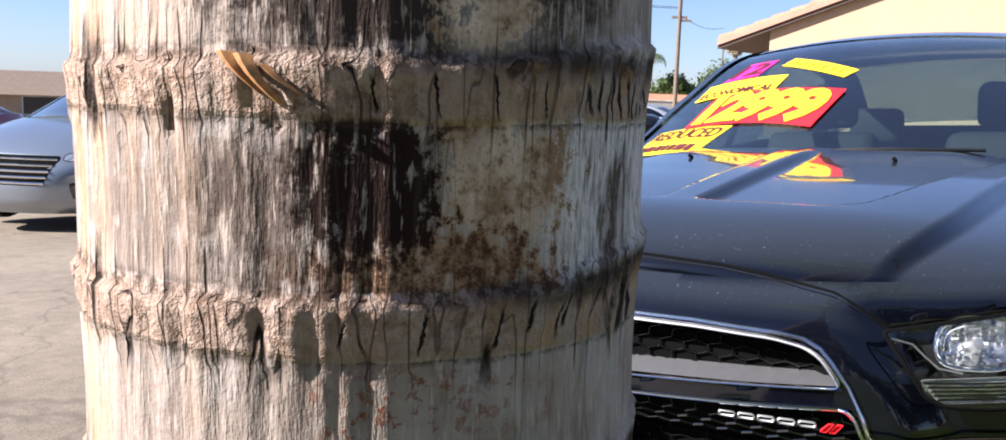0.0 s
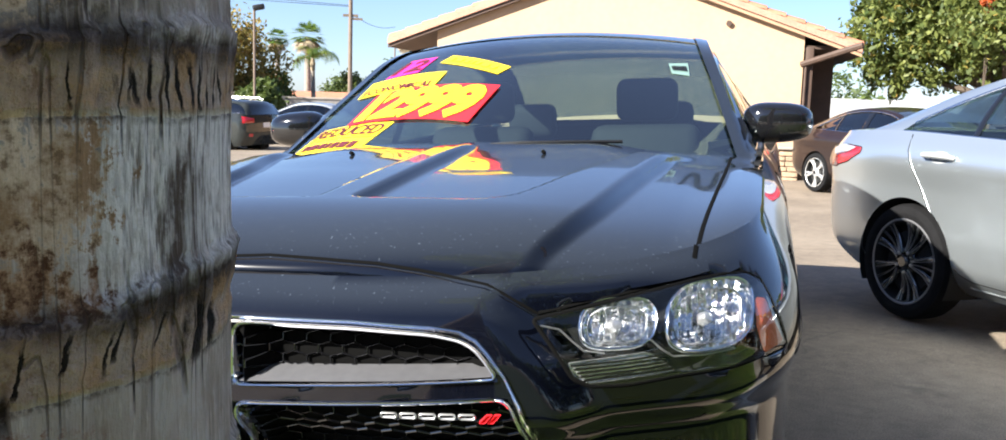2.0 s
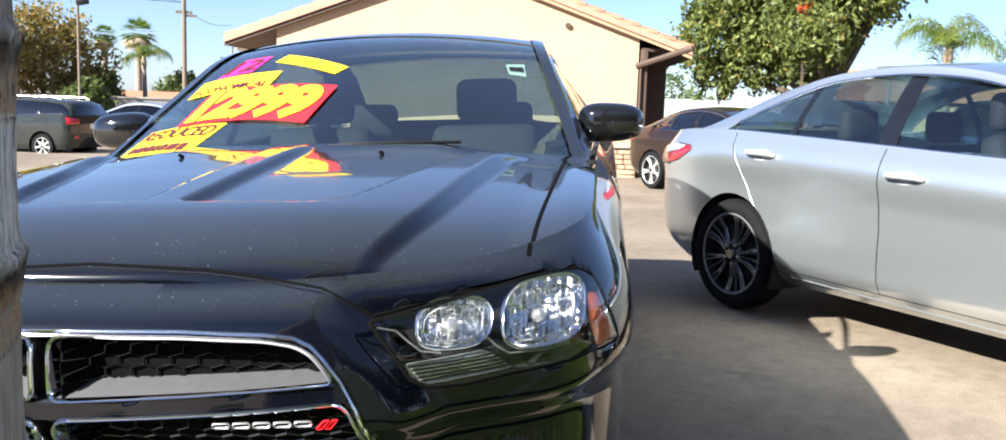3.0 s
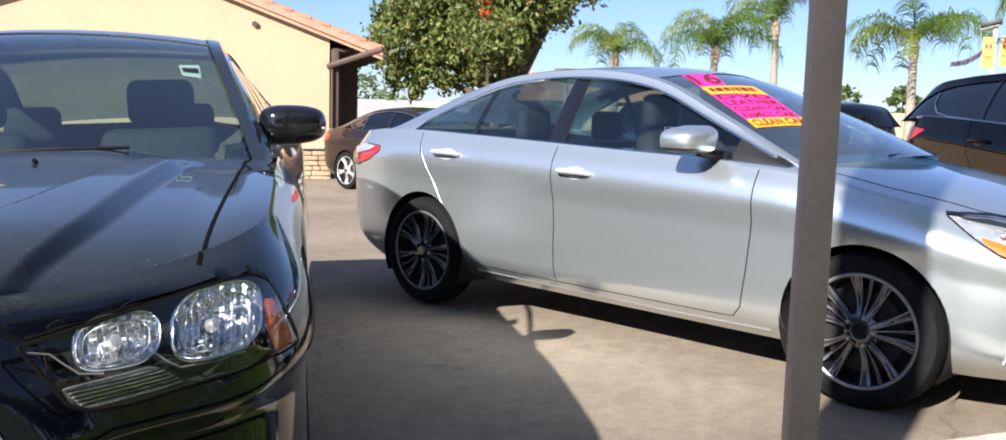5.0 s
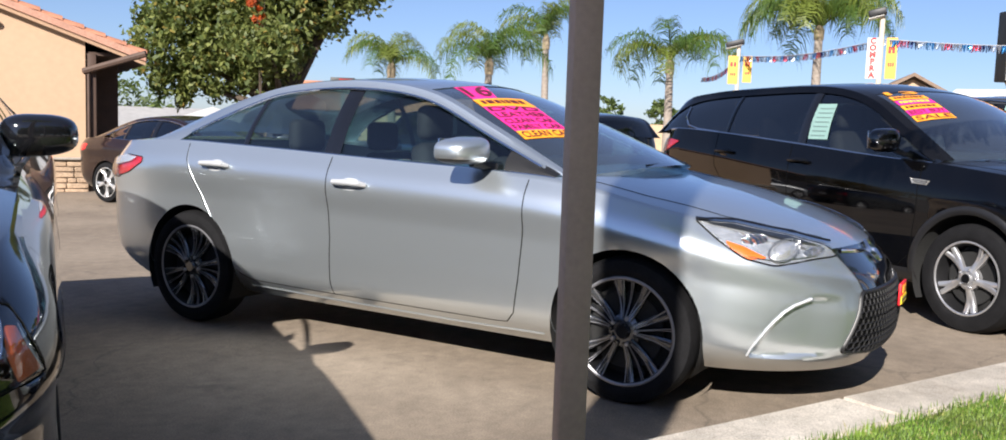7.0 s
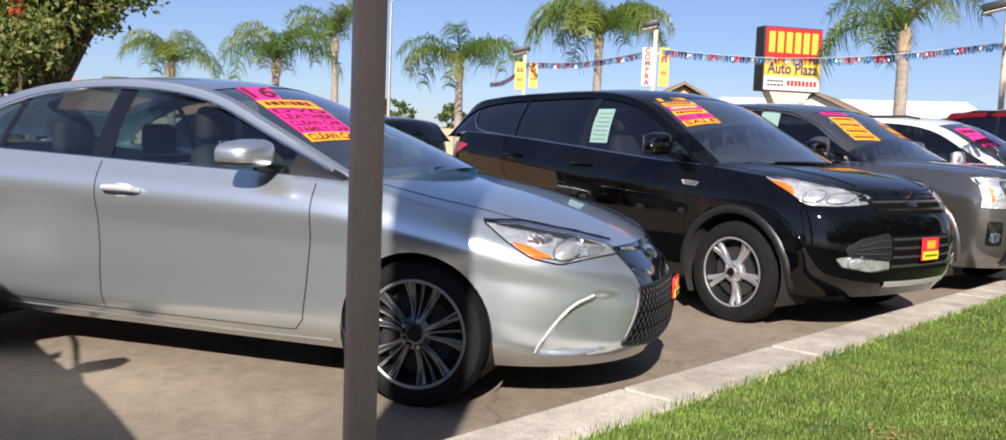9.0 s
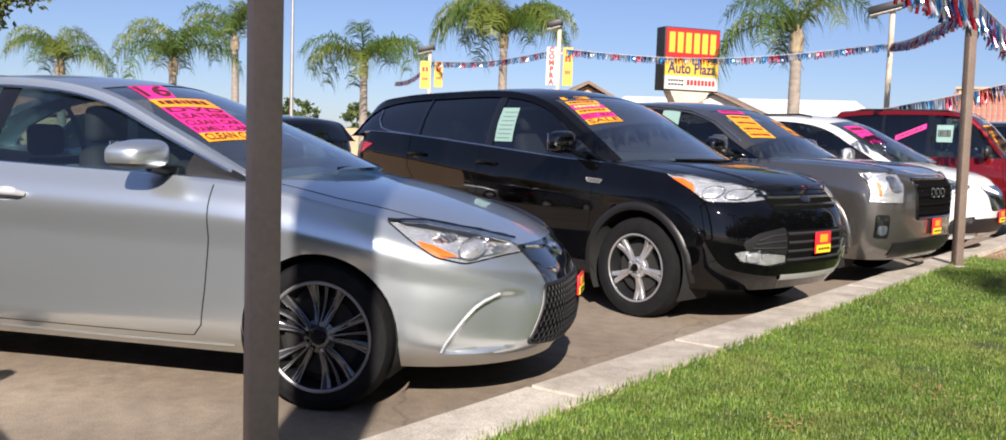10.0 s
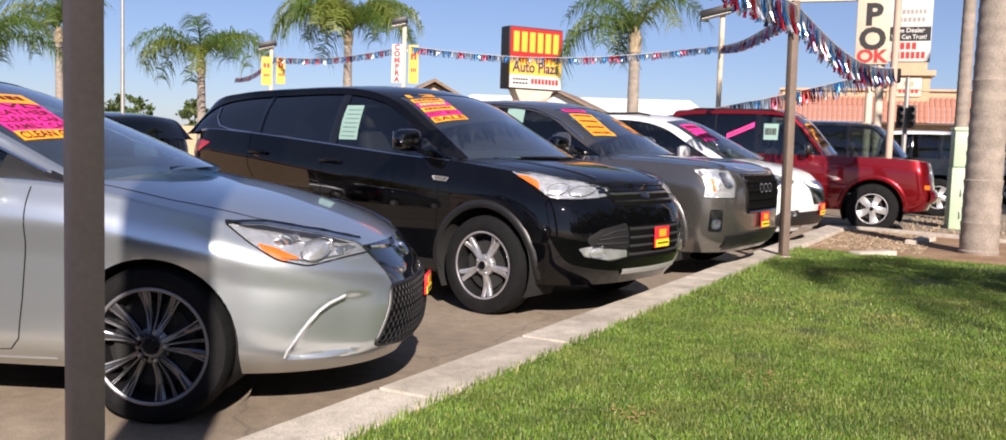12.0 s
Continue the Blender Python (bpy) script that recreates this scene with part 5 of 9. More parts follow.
def bowl(bvh, side, cx, cy, rx, ry, lip, deep, p=2.8, n=36, rings=8):
    """A lamp bowl: rim near the skin, hollow behind it."""
    rows = []
    for k in range(rings + 1):
        t = 1 - k / rings
        row = []
        for x, y in oval(cx, cy, rx, ry, n, p):
            s, nrm = onto(bvh, side, cx + (x - cx) * max(t, 0.02), cy + (y - cy) * max(t, 0.02))
            row.append(s + nrm * (-lip - deep * (1 - t * t)))
        rows.append(row)
    return grid(rows, closed=True)


def cell_loft(front, back, n=18):
    """A plate between a line on the skin and a line on the pressed body."""
    rows = []
    for k in range(n + 1):
        a, b = Vector(front[0]).lerp(Vector(front[-1]), k / n), Vector(back[0]).lerp(Vector(back[-1]), k / n)
        p, q = onto(S, "front", a.x, a.y)[0], onto(S, "front", b.x, b.y)[0] + Vector((-0.054, 0, 0))
        rows.append([p.lerp(q, j / 4) for j in range(5)])
    return grid(rows)


for sg in (1, -1):
    side = "left" if sg > 0 else "right"
    head = mirrored(LAMP_CUT, sg)
    h = part("headlamp", decal(B, "front", head, 0.001, 0, step=0.012, rings=14), BEZEL, black_car)
    for cx, cz, rx, ry, deep in ((0.644, 0.793, 0.060, 0.040, 0.026), (0.792, 0.792, 0.070, 0.057, 0.030)):
        part("reflector", bowl(S, "front", cx * sg, cz, rx * 0.96, ry * 0.96, 0.006, deep), REFLECTOR, h)
        part("reflector_rim", strip(S, "front", oval(cx * sg, cz, rx, ry, 36, 2.9), 0.008, -0.008, 0.006, closed=True, step=0.1), CHROME, h)
        part("reflector_ring", strip(S, "front", oval(cx * sg, cz, rx * 0.80, ry * 0.80, 36, 2.8), 0.004, -0.016, 0.004, closed=True, step=0.1), DULL_CHROME, h)
        p, nrm = onto(S, "front", cx * sg, cz)
        part("lamp_bulb", lathe([(0.0, 0.0), (0.008, 0.001), (0.011, 0.006), (0.012, 0.02)], 14, m=Matrix.Translation(p - nrm * 0.012) @ nrm.to_track_quat("-Y", "Z").to_matrix().to_4x4()), SATIN, h)
    part("amber_reflector", decal(S, "front", rounded(mirrored([(0.864, 0.808), (0.882, 0.802), (0.916, 0.715), (0.882, 0.708), (0.868, 0.76)], sg), 0.006), -0.003, 0.002, step=0.02, rings=3), AMBER, h)
    part("side_marker", decal(S, "front", rounded(mirrored([(0.884, 0.806), (0.892, 0.795), (0.919, 0.712), (0.916, 0.713), (0.905, 0.74)], sg), 0.003), -0.004, 0.001, step=0.02, rings=2), WHITE_PLASTIC, h)
    block = part("signal_lens", decal(S, "front", rounded(mirrored([(0.566, 0.732), (0.69, 0.744), (0.705, 0.738), (0.738, 0.708), (0.60, 0.696), (0.578, 0.704)], sg), 0.006), -0.010, 0.002, rings=3), LAMP_SILVER, h)
    for k in range(5):
        part("signal_rib", strip(S, "front", mirrored([(0.572 + 0.005 * k, 0.726 - 0.0065 * k), (0.65, 0.731 - 0.0065 * k), (0.715 + 0.005 * k, 0.735 - 0.0060 * k)], sg), 0.0034, -0.007, 0.004), SEAM, block)
    part("lamp_bezel", strip(S, "front", mirrored([(0.520, 0.795), (0.552, 0.788), (0.572, 0.770), (0.592, 0.752), (0.625, 0.746)], sg), 0.0035, -0.010, 0.004), SATIN, h)
    part("lamp_bezel", strip(S, "front", mirrored([(0.695, 0.768), (0.715, 0.748), (0.735, 0.731), (0.79, 0.727), (0.835, 0.729)], sg), 0.0035, -0.010, 0.004), SATIN, h)
    ls = part("lamp_lens", decal(S, "front", rounded(head, 0.008), -0.001, 0.010, step=0.012, rings=14), LENS, h)
    ls.visible_shadow = False
    part("lamp_gap", strip(S, "front", rounded(head, 0.008), 0.008, -0.002, 0.002, closed=True, step=0.015), SEAM, h)
    seam(black_car, B, "top", [(0.92, 0.775 * sg), (1.4, 0.778 * sg), (1.8, 0.768 * sg), (2.05, 0.760 * sg), (2.19, 0.756 * sg)], 0.009)
    part("wing_badge_line", strip(B, side, [(2.03, 0.672), (1.9, 0.70), (1.6, 0.74)], 0.006, 0.001, 0.001), SEAM, black_car)
    for cell in (CELL_TOP, CELL_LOW):
        cm = [(y - (0.026 if sg > 0 else 0.046) if abs(y) < 0.02 else y, z) for y, z in mirrored(cell, sg)]
        g = part("grille_opening", decal(B, "front", cm, 0.001, 0, step=0.02, rings=10), SEAM, black_car)
        part("honeycomb", honeycomb(B, "front", cm, 0.046, 0.025, 0.0042, 0.006, 0.0035), GLOSS_BLACK, g)
        part("grille_frame", strip(S, "front", rounded(cm, 0.022, 6), 0.0085, 0.001, 0.008, closed=True, step=0.015), CHROME, g)
        part("grille_wall", grid([[onto(S, "front", p.x, p.y)[0] + Vector((-0.062 * t, 0, 0)) for t in (0, 0.5, 1)] for p in dense([*rounded(cm, 0.022, 6), rounded(cm, 0.022, 6)[0]], 0.015, False)]), GUNMETAL, g)
    part("grille_shelf", cell_loft([(0.014 * sg - 0.03, 0.687), (0.447 * sg, 0.709)], [(0.055 * sg - 0.03, 0.707), (0.432 * sg, 0.722)]), LIP_GREY, black_car)
    part("grille_post", cell_loft([(0.010 * sg - 0.03, 0.690), (0.008 * sg - 0.03, 0.782)], [(0.040 * sg - 0.03, 0.708), (0.030 * sg - 0.03, 0.778)]), CHROME, black_car)
    part("grille_post", cell_loft([(0.010 * sg - 0.03, 0.50), (0.008 * sg - 0.03, 0.643)], [(0.036 * sg - 0.03, 0.51), (0.036 * sg - 0.03, 0.635)]), CHROME, black_car)
    wing_mirror(black_car, 0.46, 0.915 * sg, 1.087, sg, GLOSS_BLACK, (0.17, 0.235, 0.14))
    part("washer_nozzle", tube([(1.35, 0.287 * sg, 1.014), (1.345, 0.287 * sg, 1.030), (1.36, 0.287 * sg, 1.034)], 0.006, 8), SEAM, black_car)
surround_line = [(0.0, 0.798), (0.2, 0.797), (0.34, 0.790), (0.39, 0.783), (0.417, 0.770), (0.437, 0.748), (0.463, 0.712), (0.486, 0.662), (0.503, 0.60), (0.505, 0.55), (0.48, 0.48)]
part("grille_surround", strip(S, "front", [(-a, b) for a, b in surround_line[::-1]] + surround_line[1:], 0.009, 0.001, 0.008, step=0.015), CHROME, black_car)
hood = [(0.0, 0.894), (0.10, 0.890), (0.213, 0.884), (0.297, 0.873), (0.367, 0.861), (0.419, 0.853), (0.45, 0.839), (0.481, 0.820), (0.507, 0.803)]
seam(black_car, B, "front", [(-a, b) for a, b in hood[::-1]] + hood[1:], 0.006)
part("hood_lip", strip(B, "front", [(-a, b - 0.0055) for a, b in hood[::-1]] + [(a, b - 0.0055) for a, b in hood[1:]], 0.005, -0.001, 0.003), BLACK_PAINT, black_car)
seam(black_car, B, "front", [(0.507, 0.806), (0.582, 0.822), (0.673, 0.839), (0.756, 0.852)], 0.006)
bm = bmesh.new()
for k in range(5):
    u0 = 0.250 + 0.034 * k
    strip(S, "front", rounded([(u0, 0.628), (u0 + 0.027, 0.628), (u0 + 0.027, 0.640), (u0, 0.640)], 0.004), 0.0040, -0.012, 0.003, closed=True, bm=bm, step=0.01)
part("grille_badge", bm, SATIN, black_car)
bm = bmesh.new()
for k in range(2):
    decal(S, "front", [(0.420 + 0.014 * k, 0.626), (0.429 + 0.014 * k, 0.626), (0.443 + 0.014 * k, 0.643), (0.434 + 0.014 * k, 0.643)], -0.010, 0, rings=1, bm=bm)
part("badge_slash", bm, STICK_RED, black_car)
part("wiper", tube([(1.095, 0.05, 1.043), (1.09, 0.15, 1.048), (1.055, 0.30, 1.048), (0.985, 0.45, 1.045)], 0.006, 6), TRIM, black_car)
side_seams(black_car, B, [[(0.62, 0.30), (0.66, 0.6), (0.62, 0.98)], [(-0.45, 0.30), (-0.42, 0.97)]], [], BLACK_PAINT, 0)
P = on_tree(ch_glass)
banner(black_car, P, [(0.862, -0.752), (1.03, -0.43), (0.869, -0.346), (0.734, -0.677)], [(0.52, 1, STICK_YELLOW, "REDUCED", INK), (0, 0.5, STICK_YELLOW, "-", INK)], 0.002)
banner(black_car, P, [(0.794, -0.557), (0.954, -0.057), (0.706, -0.013), (0.581, -0.517)], [(0, 1, STICK_RED, "12999", STICK_YELLOW)], 0.007, 0.94)
banner(black_car, P, [(0.533, -0.631), (0.65, -0.285), (0.518, -0.271), (0.407, -0.617)], [(0.5, 1, STICK_YELLOW, "", INK), (0, 0.5, STICK_YELLOW, "ECONOMICAL", INK)], 0.004)
banner(black_car, P, [(0.412, -0.565), (0.451, -0.412), (0.332, -0.369), (0.295, -0.493)], [(0, 1, STICK_PINK, "12", INK)], 0.002)
banner(black_car, P, [(0.409, -0.335), (0.60, -0.054), (0.544, -0.017), (0.357, -0.299)], [(0, 1, STICK_YELLOW, "-", STICK_ORANGE)], 0.002)
banner(black_car, P, [(0.437, 0.549), (0.415, 0.609), (0.323, 0.595), (0.368, 0.53)], [(0, 1, PAPER, "-", BLACK_INK)], 0.002)

# silver sedan ----------------------------------------------------------
B = ca_bvh
for sg, side in ((1, "left"), (-1, "right")):
    head = [(1.66, 0.845), (1.80, 0.835), (2.0, 0.79), (2.13, 0.745), (2.185, 0.70), (2.125, 0.697), (2.0, 0.672), (1.885, 0.70), (1.77, 0.77)]
    h = lamp(silver_car, B, side, head, [(1.90, 0.775, 0.045, 0.022), (2.105, 0.722, 0.030, 0.018)], [(1.80, 0.765), (1.87, 0.745), (1.965, 0.702), (1.905, 0.695), (1.83, 0.735)], housing=LAMP_SILVER, bulb=REFLECTOR, rim=False)
    part("lamp_bezel", decal(B, side, [(1.69, 0.838), (1.80, 0.828), (2.0, 0.784), (2.12, 0.740), (2.06, 0.753), (1.97, 0.776), (1.84, 0.808), (1.74, 0.824)], 0.0075, 0, step=0.02), BEZEL, h)
    part("projector", decal(B, side, oval(2.012, 0.728, 0.044, 0.040, 28), 0.004, 0.024, rings=8, step=0.1), LAMP_SILVER, h)
    part("projector_ring", strip(B, side, oval(2.012, 0.728, 0.048, 0.043, 32), 0.010, 0.006, 0.008, closed=True, step=0.1), DULL_CHROME, h)
    part("lamp_brow", strip(B, side, [(1.66, 0.846), (1.80, 0.838), (2.0, 0.795), (2.13, 0.752)], 0.018, 0.012, 0.006), GLOSS_BLACK, h)
    part("lamp_divider", strip(B, side, [(1.84, 0.80), (1.93, 0.765), (2.02, 0.75), (2.12, 0.722)], 0.006, 0.005, 0.004), DULL_CHROME, h)
    part("lamp_divider", strip(B, side, [(1.90, 0.705), (2.0, 0.69), (2.12, 0.705)], 0.006, 0.005, 0.004), DULL_CHROME, h)
    part("fog_trim", strip(SKIN["silver_sedan"], side, [(FOG_FIN(z) - 0.004, z) for z in (0.285, 0.32, 0.36, 0.40, 0.44, 0.48, 0.51, 0.538)], 0.014, 0.001, 0.007), HANDLE, silver_car)
    tail = [(-2.12, 0.93), (-1.96, 0.965), (-1.80, 0.955), (-1.80, 0.925), (-1.92, 0.86), (-2.05, 0.83)]
    lamp(silver_car, B, side, tail, [], None, housing=RED_LAMP, name="tail_lamp")
    lamp(silver_car, B, "rear", mirrored([(0.86, 0.93), (0.5, 0.96), (0.5, 0.86), (0.87, 0.82)], sg), [], None, housing=RED_LAMP, name="tail_lamp")
    wing_mirror(silver_car, 0.56, 0.985 * sg, 1.10, sg, SILVER_PAINT, (0.26, 0.24, 0.150), two_tone=True)
    part("mirror_triangle", grid([[ca_side(x, v, 0.01, sg) for v in (0.03, 0.45, 0.95)] for x in (0.98, 0.88, 0.76, 0.70)]), TRIM, silver_car)
side_seams(silver_car, B, [
    [(-1.43, 1.05), (-1.40, 0.96), (-1.30, 0.79), (-1.16, 0.56), (-1.06, 0.40), (-0.98, 0.325), (-0.90, 0.298), (-0.60, 0.292), (-0.31, 0.288), (0.2, 0.285), (0.70, 0.283), (0.77, 0.287), (0.82, 0.34), (0.845, 0.50), (0.865, 0.75), (0.86, 0.97)],
    [(-0.31, 0.288), (-0.305, 0.60), (-0.34, 1.02)],
    ], [(-1.155, 0.937), (-0.165, 0.889)], HANDLE, 0)
for side in ("left", "right"):
    part("door_edge", strip(B, side, [(x + 0.008, z) for x, z in ((-1.43, 1.03), (-1.40, 0.96), (-1.30, 0.79), (-1.16, 0.56), (-1.06, 0.41), (-0.985, 0.335))], 0.004, 0.0, 0.0015), SILVER_PAINT, silver_car)
    part("clear_lamp_band", decal(B, side, [(-2.10, 0.932), (-1.96, 0.960), (-1.84, 0.950), (-1.90, 0.922), (-2.07, 0.893)], 0.0165, 0.002, step=0.02), LAMP_SILVER, silver_car)
    part("sill_crease", strip(B, side, [(-0.95, 0.262), (-0.3, 0.248), (0.4, 0.24), (0.95, 0.245)], 0.012, 0.0, 0.006), SILVER_PAINT, silver_car)
for sg in (1, -1):
    seam(silver_car, B, "top", [(0.95, 0.74 * sg), (1.4, 0.735 * sg), (1.75, 0.68 * sg), (2.0, 0.52 * sg), (2.1, 0.38 * sg)], 0.008)
low = [(-0.53, 0.30), (-0.42, 0.55), (0.42, 0.55), (0.53, 0.30), (0.3, 0.275), (-0.3, 0.275)]
g = part("grille_opening", decal(B, "front", rounded(low, 0.03), 0.004, 0, step=0.02, rings=26), SEAM, silver_car)
part("grille_mesh", honeycomb(B, "front", low, 0.038, 0.034, 0.006, 0.006, 0.006), TRIM, g)
part("grille_frame", strip(B, "front", rounded(low, 0.03), 0.02, 0.002, 0.01, closed=True), TRIM, g)
part("grille_opening", decal(B, "front", rounded([(-0.44, 0.728), (0.44, 0.728), (0.43, 0.64), (0.40, 0.545), (-0.40, 0.545), (-0.43, 0.64)], 0.03), 0.004, 0.0, step=0.02, rings=20), GLOSS_BLACK, silver_car)
part("grille_bar", strip(B, "front", [(-0.38, 0.715), (-0.15, 0.70), (0, 0.695), (0.15, 0.70), (0.38, 0.715)], 0.02, 0.006, 0.008), CHROME, silver_car)
part("nose_emblem", strip(B, "front", oval(0, 0.685, 0.065, 0.042), 0.014, 0.012, 0.01, closed=True, step=0.1), CHROME, silver_car)
part("nose_emblem", strip(B, "front", oval(0, 0.69, 0.025, 0.036), 0.010, 0.014, 0.008, closed=True, step=0.1), CHROME, silver_car)
plate(silver_car, B, 0.08, 0.49, 0.20, 0.10)
part("wiper", tube([(1.22, -0.3, 1.045), (1.24, -0.05, 1.053), (1.20, 0.3, 1.05)], 0.006, 6), TRIM, silver_car)
P = on_tree(ca_glass)
banner(silver_car, P, [(0.315, -0.501), (0.376, -0.356), (0.169, -0.177), (0.119, -0.41)], [(0, 1, STICK_PINK, "16", INK)], 0.002)
banner(silver_car, P, [(0.392, -0.533), (0.541, -0.218), (0.431, -0.183), (0.311, -0.508)], [(0, 1, STICK_ORANGE, "-", INK)], 0.003)
banner(silver_car, P, [(0.639, -0.609), (0.786, -0.333), (0.541, -0.218), (0.392, -0.533)], [(0.76, 1, STICK_PINK, "DVD", INK), (0.5, 0.76, STICK_PINK, "LEATHER", INK), (0.25, 0.5, STICK_PINK, "CLEAN CAR", INK), (0, 0.25, STICK_PINK, "FAMILY CAR", INK)], 0.002)
banner(silver_car, P, [(0.713, -0.639), (0.86, -0.375), (0.788, -0.334), (0.64, -0.609)], [(0, 1, STICK_ORANGE, "CLEAN CAR", INK)], 0.003)
banner(silver_car, on_pane(ca_side, 1), [(-1.234, 1.064), (-1.12, 1.064), (-1.12, 1.14), (-1.234, 1.14)], [(0, 1, PAPER, "-", BLACK_INK)], 0.003)

# black suv -------------------------------------------------------------
B = es_bvh
for sg, side in ((1, "left"), (-1, "right")):
    h = lamp(jet_car, B, side, [(1.526, 1.02), (1.684, 1.012), (1.91, 0.972), (2.03, 0.925), (2.08, 0.862), (1.986, 0.845), (1.854, 0.845), (1.737, 0.915)],
             [(1.86, 0.905, 0.05, 0.038), (1.97, 0.895, 0.045, 0.034)], [(1.58, 0.995), (1.66, 0.99), (1.735, 0.955), (1.77, 0.895), (1.735, 0.92)], housing=LAMP_SILVER, bulb=LAMP_SILVER)
    pod = mirrored([(0.70, 0.585), (0.60, 0.65), (0.37, 0.69), (0.36, 0.50), (0.66, 0.52)], sg)
    g = part("fog_pod", decal(B, "front", rounded(pod, 0.03), 0.002, 0), TRIM, jet_car)
    for k in range(3):
        part("pod_slat", strip(B, "front", mirrored([(0.38, 0.55 + 0.045 * k), (0.50, 0.55 + 0.04 * k), (0.64 - 0.02 * k, 0.55 + 0.025 * k)], sg), 0.012, 0.003, 0.008), DASH, g)
    lamp(jet_car, B, "front", mirrored([(0.74, 0.52), (0.62, 0.545), (0.34, 0.495), (0.34, 0.455), (0.52, 0.43), (0.70, 0.46)], sg), [(0.62 * sg, 0.49, 0.05, 0.035)], None, housing=LAMP_SILVER, name="fog_lamp", bulb=LAMP_SILVER)
    v = part("fender_vent", strip(B, side, [(0.86, 0.955), (1.01, 0.948), (0.99, 0.925), (0.88, 0.93)], 0.010, 0.002, 0.008, closed=True), ALLOY, jet_car)
    part("vent_bar", strip(B, side, [(0.88, 0.942), (0.99, 0.937)], 0.007, 0.002, 0.006), ALLOY, v)
    wing_mirror(jet_car, 0.68, 1.0 * sg, 1.21, sg, GLOSS_BLACK, (0.18, 0.25, 0.17))
    lamp(jet_car, B, side, [(-2.18, 1.15), (-1.95, 1.16), (-1.80, 1.14), (-1.95, 1.06), (-2.16, 1.0)], [], None, housing=RED_LAMP, name="tail_lamp")
    part("sill_cladding", strip(B, side, [(-0.93, 0.31), (0, 0.30), (0.93, 0.31)], 0.09, 0.0, 0.012), TRIM, jet_car)
    pane_end = [es_side(x, v, 0.012, sg) for x, v in ((-1.30, 0.02), (-1.60, 0.04), (-1.76, 0.12), (-1.84, 0.35), (-1.87, 0.66))]
    part("window_trim", tube(pane_end, 0.008, 6), CHROME, jet_car)
    part("belt_trim", tube([es_side(x, 0.02, 0.014, sg) for x in (0.55, 0.3, 0.0, -0.4, -0.8, -1.3)], 0.006, 6), DULL_CHROME, jet_car)
    papr = [(-0.22, 1.20), (-0.02, 1.20), (-0.05, 1.475), (-0.25, 1.475)]
    if sg < 0:
        banner(jet_car, on_pane(es_side, -1), papr, [(0, 1, PAPER, "", INK)] , 0.006)
        for k in range(7):
            q = [(x, 1.225 + 0.035 * k + 0.008 * j) for x, j in ((-0.20, 0), (-0.05, 0), (-0.055, 1), (-0.205, 1))]
            banner(jet_car, on_pane(es_side, -1), q, [(0, 1, GREY_INK, "", INK)], 0.009)
arch_trim(jet_car, B, JET_SUV_SPEC, 0.055, 0.02, TRIM)
side_seams(jet_car, B, [[(0.90, 0.45), (0.80, 0.36), (0.2, 0.345), (-0.30, 0.345), (-0.32, 0.75), (-0.34, 1.15)], [(0.90, 0.45), (0.93, 0.75), (0.92, 1.06)], [(-0.30, 0.345), (-0.90, 0.35), (-1.08, 0.75), (-1.25, 0.95), (-1.27, 1.22)]], [(-0.22, 1.02), (-1.12, 1.06)], JET_PAINT, 0)
for poly, nm in (([(-0.46, 0.90), (0.46, 0.90), (0.42, 0.80), (-0.42, 0.80)], 2), ([(-0.42, 0.665), (0.42, 0.665), (0.36, 0.43), (-0.36, 0.43)], 4)):
    g = part("grille_opening", decal(B, "front", rounded(poly, 0.02), 0.002, 0), SEAM, jet_car)
    for k in range(nm):
        z = poly[3][1] + (poly[0][1] - poly[3][1]) * (k + 0.6) / nm
        w = 0.36 if nm == 4 else 0.42
        part("grille_bar", strip(B, "front", [(-w, z), (0, z), (w, z)], 0.022, 0.003, 0.01), (DULL_CHROME if k == 1 else GLOSS_BLACK) if nm == 2 else DASH, g)
part("nose_emblem", decal(B, "front", oval(0, 0.862, 0.055, 0.024), 0.014, 0.004), NAVY_PAINT, jet_car)
part("skid_plate", strip(B, "front", [(-0.38, 0.345), (0, 0.34), (0.38, 0.345)], 0.05, 0.002, 0.012), ALLOY, jet_car)
part("grille_end", strip(B, "front", [(0.42, 0.66), (0.40, 0.42)], 0.018, 0.004, 0.01), CHROME, jet_car)
part("hood_seam", strip(B, "front", [(-0.5, 0.925), (0, 0.93), (0.5, 0.925)], 0.008, 0.001, 0.001), SEAM, jet_car)
for sg in (1, -1):
    seam(jet_car, B, "top", [(1.0, 0.80 * sg), (1.5, 0.765 * sg), (1.85, 0.68 * sg), (2.0, 0.5 * sg)], 0.008)
    part("hood_ridge", strip(B, "top", [(1.15, 0.52 * sg), (1.6, 0.50 * sg), (1.95, 0.42 * sg)], 0.10, -0.003, 0.010), JET_PAINT, jet_car)
plate(jet_car, B, 0.02, 0.575)
P = on_tree(es_glass)
banner(jet_car, P, [(0.626, -0.615), (0.715, -0.325), (0.30, -0.27), (0.22, -0.54)], [
    (0.86, 1.08, None, "13", STICK_ORANGE), (0.67, 0.82, STICK_ORANGE, "-", INK), (0.50, 0.65, STICK_PINK, "-", STICK_YELLOW), (0.34, 0.48, STICK_ORANGE, "-", INK), (0.18, 0.33, STICK_PINK, "BEST BUY", INK), (0, 0.16, STICK_ORANGE, "SALE", INK)], 0.003)

